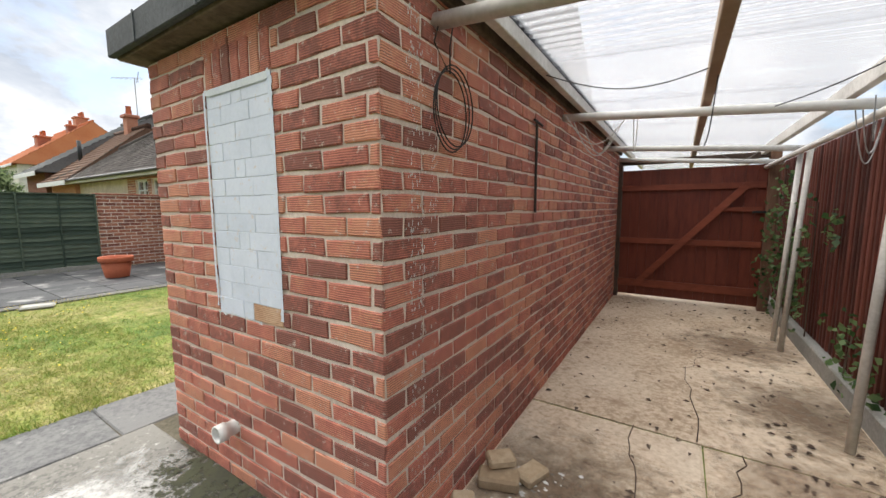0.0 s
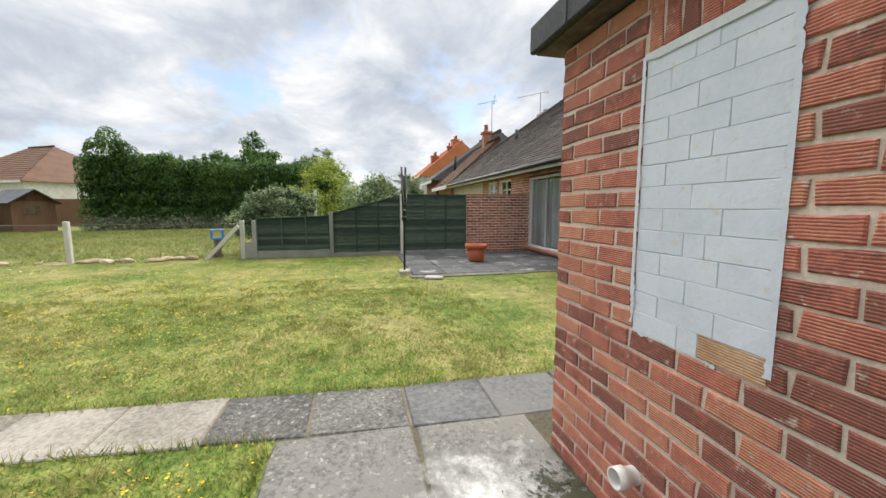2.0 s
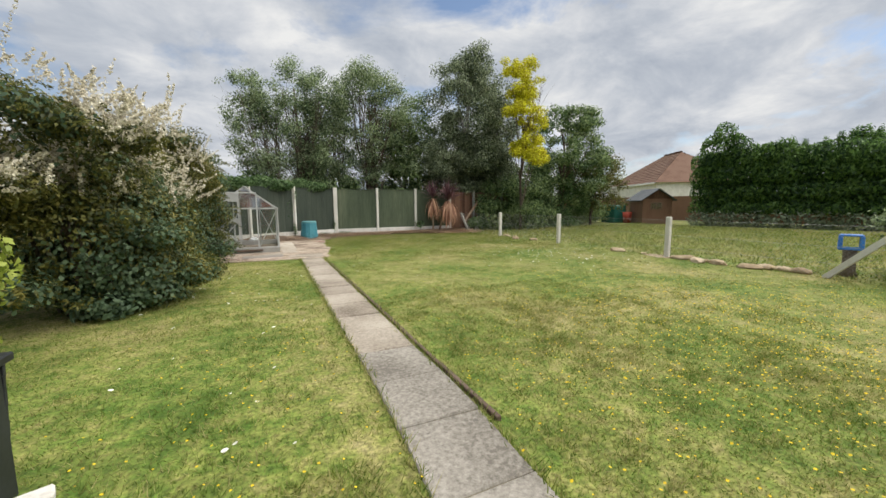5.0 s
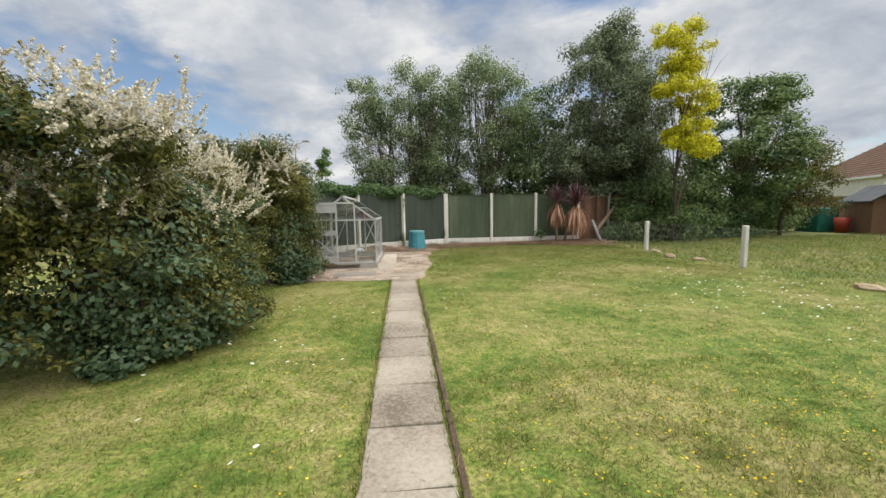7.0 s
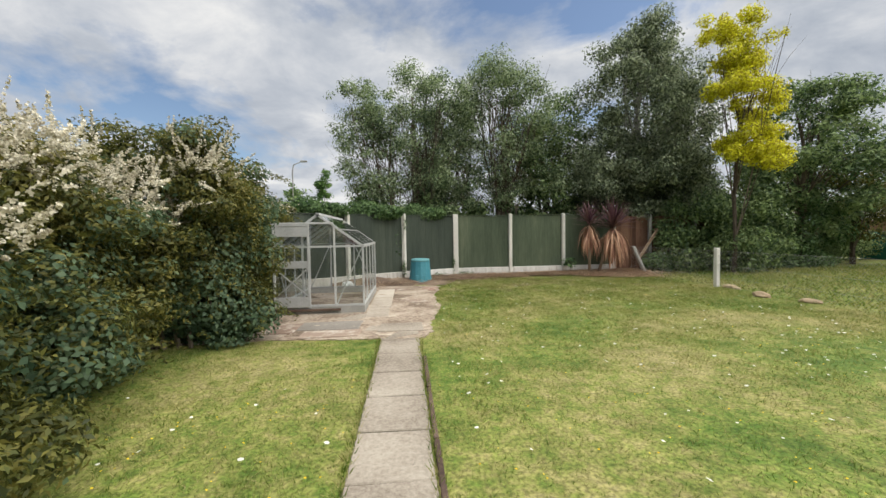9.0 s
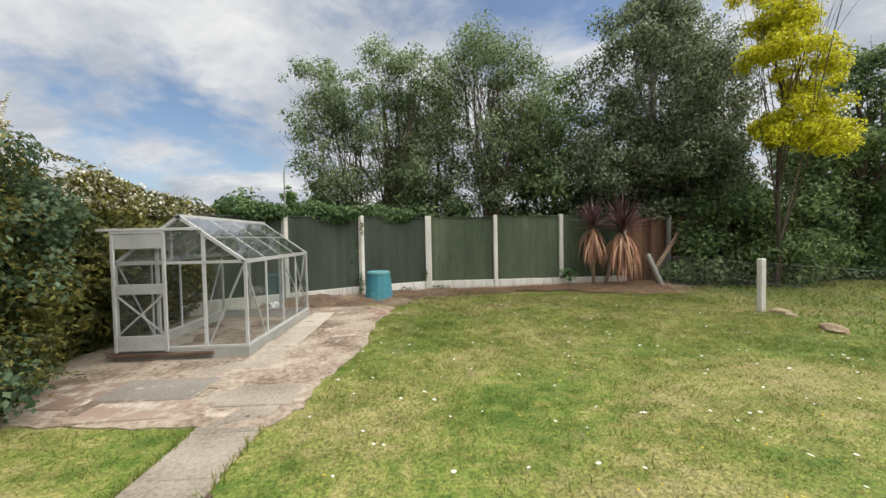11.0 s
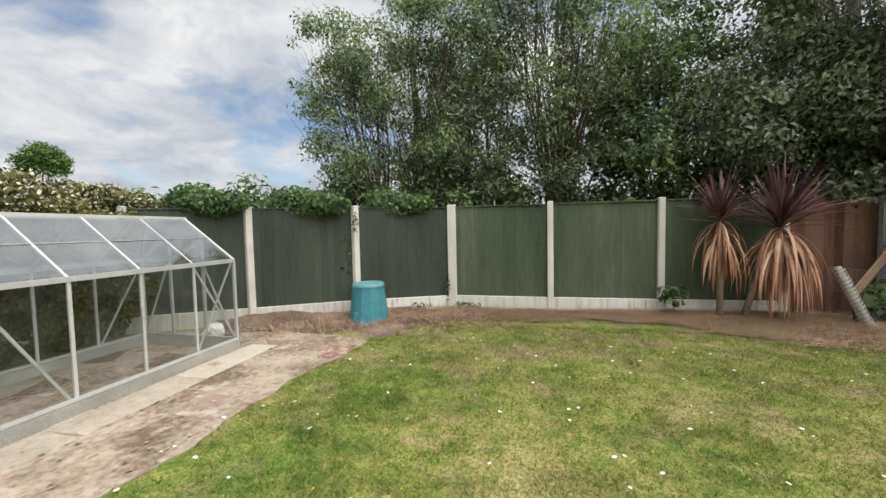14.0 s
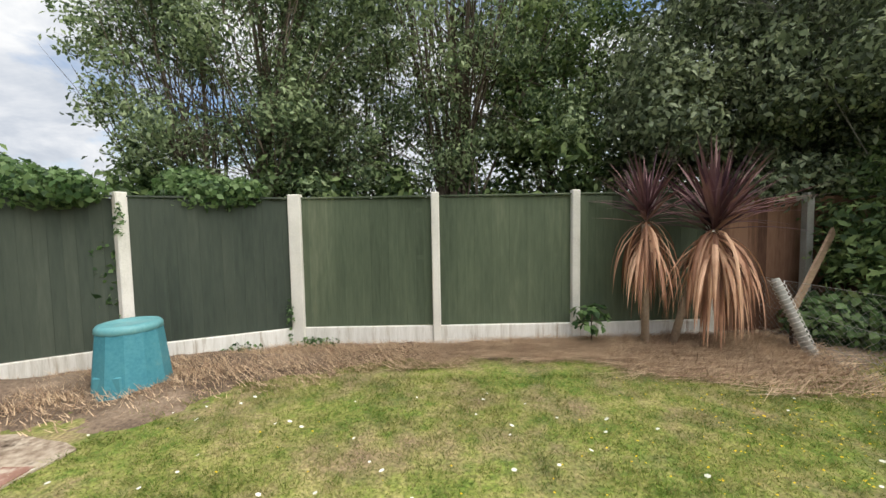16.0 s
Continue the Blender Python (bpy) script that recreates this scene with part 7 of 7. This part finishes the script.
def gable_house(name, label, at, rz, w, dpt, eave, ridge, tile, wallmat="brick_house", hip=0.0, courses_n=16):
    """A plain house: walls, stepped tiled roof; the ridge runs along local x."""
    th = thing(name, label, "house", at, rz)
    part("wall", boxm(-w / 2, w / 2, -dpt / 2, dpt / 2, 0, eave, .0), wallmat, th)
    V, F = [], []
    o = .35
    for s in (-1, 1):
        for k in range(courses_n):
            f0, f1 = k / courses_n, (k + 1) / courses_n
            ya, yb = s * (dpt / 2 + o) * (1 - f0), s * (dpt / 2 + o) * (1 - f1)
            za, zb = eave + (ridge - eave) * f0, eave + (ridge - eave) * f1
            wa, wb = w / 2 + o - hip * f0, w / 2 + o - hip * f1
            i = len(V)
            V += [(-wa, ya, za + .06), (wa, ya, za + .06), (wb, yb, zb), (-wb, yb, zb), (-wa, ya, za), (wa, ya, za)]
            F += [(i, i + 1, i + 2, i + 3), (i + 4, i + 5, i + 1, i)]
    for sx in (-1, 1):
        wa, wb = w / 2 + o, w / 2 + o - hip
        i = len(V)
        V += [(sx * wa, -(dpt / 2 + o), eave), (sx * wa, dpt / 2 + o, eave), (sx * wb, 0, ridge)]
        F += [(i, i + 1, i + 2)]
    bm = bmesh.new()
    bv = [bm.verts.new(v) for v in V]
    for f in F:
        bm.faces.new([bv[i] for i in f])
    bmesh.ops.remove_doubles(bm, verts=bm.verts, dist=.002)
    rf = part("roof", bm, tile, th)
    part("fascia_board", boxm(-w / 2 - o, w / 2 + o, -dpt / 2 - o - .03, -dpt / 2 - o, eave - .16, eave + .02, .004), "upvc", th)
    part("ridge_tiles", tube("ridge_tiles", [(-w / 2 - o + hip, 0, ridge + .03), (w / 2 + o - hip, 0, ridge + .03)], .12, tile, 8), tile, rf)
    return th


def stack(parent, x, y, z0, z1, w=.7, pots=2, mt="brick_house"):
    c = part("chimney", boxm(x - w / 2, x + w / 2, y - w / 2, y + w / 2, z0, z1, .01), mt, parent)
    part("chimney_cap", boxm(x - w / 2 - .08, x + w / 2 + .08, y - w / 2 - .08, y + w / 2 + .08, z1 + .001, z1 + .14, .02), mt, c)
    for i in range(pots):
        part("chimney_pot", lathe("chimney_pot", [(.13, 0), (.10, .38), (.13, .4), (.09, .42), (.09, .05)], "terracotta", 12), "terracotta", c, m=pose(x - w * .25 + w * .5 * i, y, z1 + .14))
    return c


nb = gable_house("neighbour_house", "adjoining bungalow with mottled brown tiled gable roof", (-21.0, 7.35, 0), 0, 3.2, 5.0, 2.45, 4.95, "tile_brown")
c = stack(nb, 0.2, -.05, 4.1, 5.5, .42, 1)
aerial(c, .35, .2, 5.6, 1.75, 1.1)
part("vent_pipe", tube("vent_pipe", [(-1.0, -1.6, 3.4), (-1.0, -1.6, 4.4)], .08, "metal_black", 8), "metal_black", nb)
nb2 = gable_house("neighbour_house", "grey tiled bungalow further along the row", (-24.6, 8.84, 0), 0, 3.2, 8.16, 2.98, 6.1, "tile_grey")
part("vent_pipe", tube("vent_pipe", [(-1.2, -1.6, 3.6), (-1.2, -1.6, 4.7)], .1, "metal_black", 8), "metal_black", nb2)
nb3 = gable_house("neighbour_house", "distant house with bright orange tiled roof", (-49.5, 12.2, 0), 0, 11, 9.6, 4.98, 9.1, "tile_orange", "paint_white")
stack(nb3, 1.5, .3, 8.0, 9.9, .9, 3)
stack(nb3, 1.5, -2.4, 6.4, 7.75, .9, 3)
stack(nb3, 3.5, -.9, 7.6, 8.75, .6, 1)
nb4 = gable_house("neighbour_house", "brown concrete-tiled bungalow beyond the shed", (-47, -31.5, 0), 62, 13, 10, 3.6, 7.4, "tile_brown", "paint_white", hip=5.0)
flat_gar = thing("flat_roof_annex", "low dark flat-roofed annex behind the fence", "building", (-24.5, 6.6, 0))
part("wall", boxm(-3.5, 0, -1.2, 1.5, 0, 2.05, 0), "brick_house", flat_gar)
part("roof", boxm(-3.7, .2, -1.4, 1.7, 2.051, 2.25, .01), "timber_dark", flat_gar)
ws = thing("wooden_shed", "small brown wooden summerhouse with dark felt roof", "shed", (-25.3, -18.3, 0), 58)
part("wall", boxm(-1.25, 1.25, -.9, .9, 0, 1.65, 0), "fence_brown", ws)
for sx in (-1.251, 1.251):
    part("gable", mesh_of("gable", [(sx, -.9, 1.65), (sx, .9, 1.65), (sx, 0, 2.25)], [(0, 1, 2)], "fence_brown"), "fence_brown", ws)
for s in (-1, 1):
    part("roof", mesh_of("roof", [(-1.45, s * 1.1, 1.55), (1.5, s * 1.1, 1.55), (1.5, 0, 2.32), (-1.45, 0, 2.32), (-1.45, s * 1.1, 1.50), (1.5, s * 1.1, 1.50), (1.5, 0, 2.27), (-1.45, 0, 2.27)], [(0, 1, 2, 3), (4, 7, 6, 5), (0, 4, 5, 1), (1, 5, 6, 2), (3, 2, 6, 7), (0, 3, 7, 4)], "felt"), "felt", ws)
wfr = part("window", boxm(1.255, 1.28, -.42, .30, .95, 1.42, .004), "timber_raw", ws)
for y in (-.36, -.02):
    part("pane", boxm(1.281, 1.286, y, y + .27, 1.0, 1.37, 0), "glass_house", wfr)
dp = thing("water_butt", "dark green covered water tank beside the summerhouse", "tank", (-24.2, -20.3, 0))
part("tank", boxm(-.6, .6, -.6, .6, 0, 1.25, .05), "plastic_green", dp)
rb = thing("red_bin", "faded red plastic bin beside the summerhouse", "bin", (-24.3, -19.2, 0))
part("body", lathe("body", [(0, 0), (.24, 0), (.31, .75), (.29, .75), (.0, .1)], "plastic_red", 18), "plastic_red", rb)
lamp = thing("street_lamp", "distant grey street lamp above the trees", "street lamp", (7.5, -40, 0))
part("column", tube("column", [(0, 0, 0), (0, 0, 7.2), (-.1, 0, 7.8), (-.8, 0, 8.1)], [.09, .06, .05, .04], "wire_grey", 8), "wire_grey", lamp)
part("lantern", boxm(-1.3, -.7, -.12, .12, 8.05, 8.2, .03), "wire_grey", lamp)
for (x, y, h) in ((6.0, -46, 8.0), (9.8, -48, 7.0)):
    tree("cypress_tree", "distant narrow dark cypress", (x, y, 0), [(0, 0, h * .5, .9, .9, h * .5), (0, 0, h * .75, .7, .7, h * .25)], h, .1, "leaf_conifer", .28, 40, 3000, limbs=6)

tree("distant_pine", "small dark round-topped pine far beyond the hedge", (26, -29.3, 0), [(0, 0, 7.0, 1.0, 1.0, .75), (.6, .5, 6.4, .8, .8, .5), (-.6, -.3, 6.3, .8, .8, .5)], 7.6, .12, "leaf_conifer", .2, 40, 5000, limbs=14)

# ---------------------------------------------------------------- grass, flowers, straw
def on_lawn(x, y):
    """Where grass grows: clear of paving, yard, soil and buildings."""
    sh = -0.225 * np.clip((0.6 - y) / 3.6, 0, 1)
    path = (x > PATH_R + sh - .0) & (x < PATH_L + sh) & (y > -10.65)
    apr = (x > -2.05) & (y > -.56)
    apr |= (x > -.3) & (y > -1.37)
    yardm = (y < -10.72) & (x > -2.9 - .5 * np.clip((-y - 10.9) / 5, 0, 1) * .9) & (y > -16)
    pat = (x < -6.8) & (x > -10.4) & (y > .95)
    so = y + np.abs(vnoise(x, y, .06, 9)) * .3 - .1 < soil_edge(x) + .22 * vnoise(x, y, .55, 3) + .10 * vnoise(x, y, .17, 4)
    return ~(path | apr | yardm | pat | so | (y > 4.4))


def blades(name, count, x0, x1, y0, y1, hmin, hmax, w, label, m="grass_blade", mask=on_lawn):
    x, y = rng.uniform(x0, x1, count), rng.uniform(y0, y1, count)
    k = mask(x, y)
    x, y = x[k], y[k]
    n = len(x)
    h = rng.uniform(hmin, hmax, n) * (0.85 + .25 * np.sin(x * 2.1 + np.sin(y * 1.7)) * np.sin(y * 2.4))
    h *= .5 + .85 * np.clip(.5 + .9 * vnoise(x, y, .13, 51) + .5 * vnoise(x, y, .045, 52), 0, 1.3)
    a = rng.uniform(0, 6.283, n)
    lx, ly = rng.normal(0, .95, n) * h, rng.normal(0, .95, n) * h
    ww = w * rng.uniform(.6, 1.3, n)
    v = np.empty((n, 3, 3))
    v[:, 0] = np.c_[x - np.cos(a) * ww, y - np.sin(a) * ww, np.full(n, -.002)]
    v[:, 1] = np.c_[x + np.cos(a) * ww, y + np.sin(a) * ww, np.full(n, -.002)]
    v[:, 2] = np.c_[x + lx, y + ly, h]
    return tagged(new(name, fast_mesh(name, v.reshape(-1, 3), 3, m)), label, "grass", kind="stuff")


blades("grass", 330000, -10.4, -2.4, -18, 4.4, .010, .030, .0032, "short patchy lawn grass with buttercups")
blades("grass", 120000, -2.3, 1.5, -11.9, -.5, .012, .034, .0032, "short lawn grass beside the path")
blades("grass", 90000, -6.0, -2.4, -6.0, 1.6, .012, .036, .003, "short lawn grass near the path")
blades("grass", 60000, -24, -10.4, -18, 1, .05, .14, .012, "longer grass in the next garden", mask=lambda x, y: x < -10.55)
blades("grass", 200000, -10.2, -3.0, -17.0, -8.0, .014, .046, .0032, "rough patchy lawn grass near the fence", mask=lambda x, y: on_lawn(x, y) & (rng.random(len(x)) < np.clip((-8.0 - y) / 5.5 + .35 * vnoise(x, y, .5, 31), 0, 1)))
blades("grass", 60000, -7.0, -2.6, -5.0, 1.0, .02, .05, .0034, "clumpy lawn grass beside the path", mask=lambda x, y: on_lawn(x, y) & (vnoise(x, y, .35, 21) + .5 * vnoise(x, y, .12, 22) > .15))
blades("grass", 16000, -1.93, 0.6, -2.6, -.56, .02, .06, .0034, "longer lawn grass beside the paving")
blades("grass", 26000, -10.4, -3.4, -17.9, -16.2, .02, .06, .0034, "sparse grass creeping over the soil bed", mask=lambda x, y: (y < soil_edge(x) + .1) & (vnoise(x, y, .22, 41) + .5 * vnoise(x, y, .07, 42) > .05 + .9 * np.clip(soil_edge(x) - y - .25, 0, 1)))
# longer tufts along paving edges
ex = []
for yy in np.arange(-10.6, 1.5, .012):
    sh = path_shift(yy)
    ex += ([(PATH_L + sh + rng.normal(.01, .018), yy)] * 2 if yy < -.55 else []) + [(PATH_R + sh - rng.normal(.01, .018), yy)] * 2
for xx in np.arange(-1.93, -.3, .01):
    ex += [(xx, -.57 + rng.normal(-.01, .02))] * 2
for yy in np.arange(-3.0, 4.6, .012):
    ex += [(-6.72 + rng.normal(0, .03), yy)] if yy > .9 else []
for yy in np.arange(-18, 3, .01):
    ex += [(-10.36 + rng.normal(0, .05), yy)]
ex = np.array(ex)
n = len(ex)
h = rng.uniform(.03, .09, n)
a = rng.uniform(0, 6.28, n)
v = np.empty((n, 3, 3))
v[:, 0] = np.c_[ex[:, 0] - .004 * np.cos(a), ex[:, 1] - .004 * np.sin(a), np.zeros(n)]
v[:, 1] = np.c_[ex[:, 0] + .004 * np.cos(a), ex[:, 1] + .004 * np.sin(a), np.zeros(n)]
v[:, 2] = np.c_[ex[:, 0] + rng.normal(0, .03, n), ex[:, 1] + rng.normal(0, .03, n), h]
tagged(new("grass_tufts", fast_mesh("grass_tufts", v.reshape(-1, 3), 3, "grass_blade")), "longer grass tufts along paving edges", "grass", kind="stuff")


def flowers(name, centres, r, z0, z1, m, label):
    V = []
    for x, y in centres:
        if not on_lawn(np.array([x]), np.array([y]))[0]:
            continue
        s, z, t = rng.uniform(.6, 1.3) * r, rng.uniform(z0, z1), rng.uniform(-.5, .5)
        for q in range(6):
            V.append((x + s * math.cos(q * 1.047), y + s * math.sin(q * 1.047), z + s * t * math.cos(q * 1.047)))
    return tagged(new(name, fast_mesh(name, np.array(V), 6, m)), label, "flowers", kind="stuff")


yc = [(rng.normal(-6.2, 1.7), rng.normal(-2.4, 1.9)) for _ in range(6500)] + [(rng.uniform(-10, -2.8), rng.uniform(-16, 1)) for _ in range(900)] + [(rng.normal(-1.2, .5), rng.uniform(-9, -.7)) for _ in range(330)] + [(rng.normal(-1.5, .25), rng.normal(-1.0, .25)) for _ in range(90)] + [(rng.normal(-9.3, .8), rng.normal(-15.6, .6)) for _ in range(330)]
flowers("buttercups", yc, .0068, .05, .09, "petal_yellow", "small yellow buttercups scattered in the lawn")
wc = [(rng.uniform(-10, -3), rng.uniform(-16.5, -7)) for _ in range(300)] + [(rng.normal(-8.3, .9), rng.normal(-8.5, 1.2)) for _ in range(160)] + [(rng.uniform(-2, .2), rng.uniform(-9, -1)) for _ in range(50)]
flowers("daisies", wc, .016, .04, .06, "petal_white", "small white clover and daisy heads in the lawn")

# dry stalks over the soil bed and under the cordylines
n = 62000
x = np.where(rng.random(n) < .35, rng.uniform(-10.6, -6.8, n), rng.uniform(-10.6, -1.0, n))
yf = np.interp(-x, [.8, 2.45, 4.2, 6.1, 8.05, 10, 11], [-16.3, -17.2, -17.95, -17.97, -18.0, -18.05, -18.1])
y = yf + np.abs(rng.normal(0, .55, n)) * np.where(x < -8.3, 1.3, 1.0)
keep = y < soil_edge(x) + .12 + np.where(x < -8.3, .45, 0) + .25 * vnoise(x, y, .3, 71)
x, y = x[keep], y[keep]
n = len(x)
a, Ls, z = rng.uniform(0, 6.28, n), rng.uniform(.03, .15, n), rng.uniform(.01, .085, n)
v = np.empty((n, 3, 3))
far_ = (x < -6.8) & (rng.random(n) < .35)
Ls = np.where(far_, rng.uniform(.25, .8, n), Ls)
gz = np.interp(soil_edge(x) - y, [-.2, 0, .5], [.005, .01, .06])
v[:, 0] = np.c_[x, y - .005, gz + z * .3]
v[:, 1] = np.c_[x, y + .006, gz + z * .3]
v[:, 2] = np.c_[x + Ls * np.cos(a), y + Ls * np.sin(a) * .7, gz + z + rng.uniform(-.01, .05, n)]
tagged(new("dry_stalks", fast_mesh("dry_stalks", v.reshape(-1, 3), 3, "straw")), "dry tan stalks and dead leaves on the soil", "litter", kind="stuff")
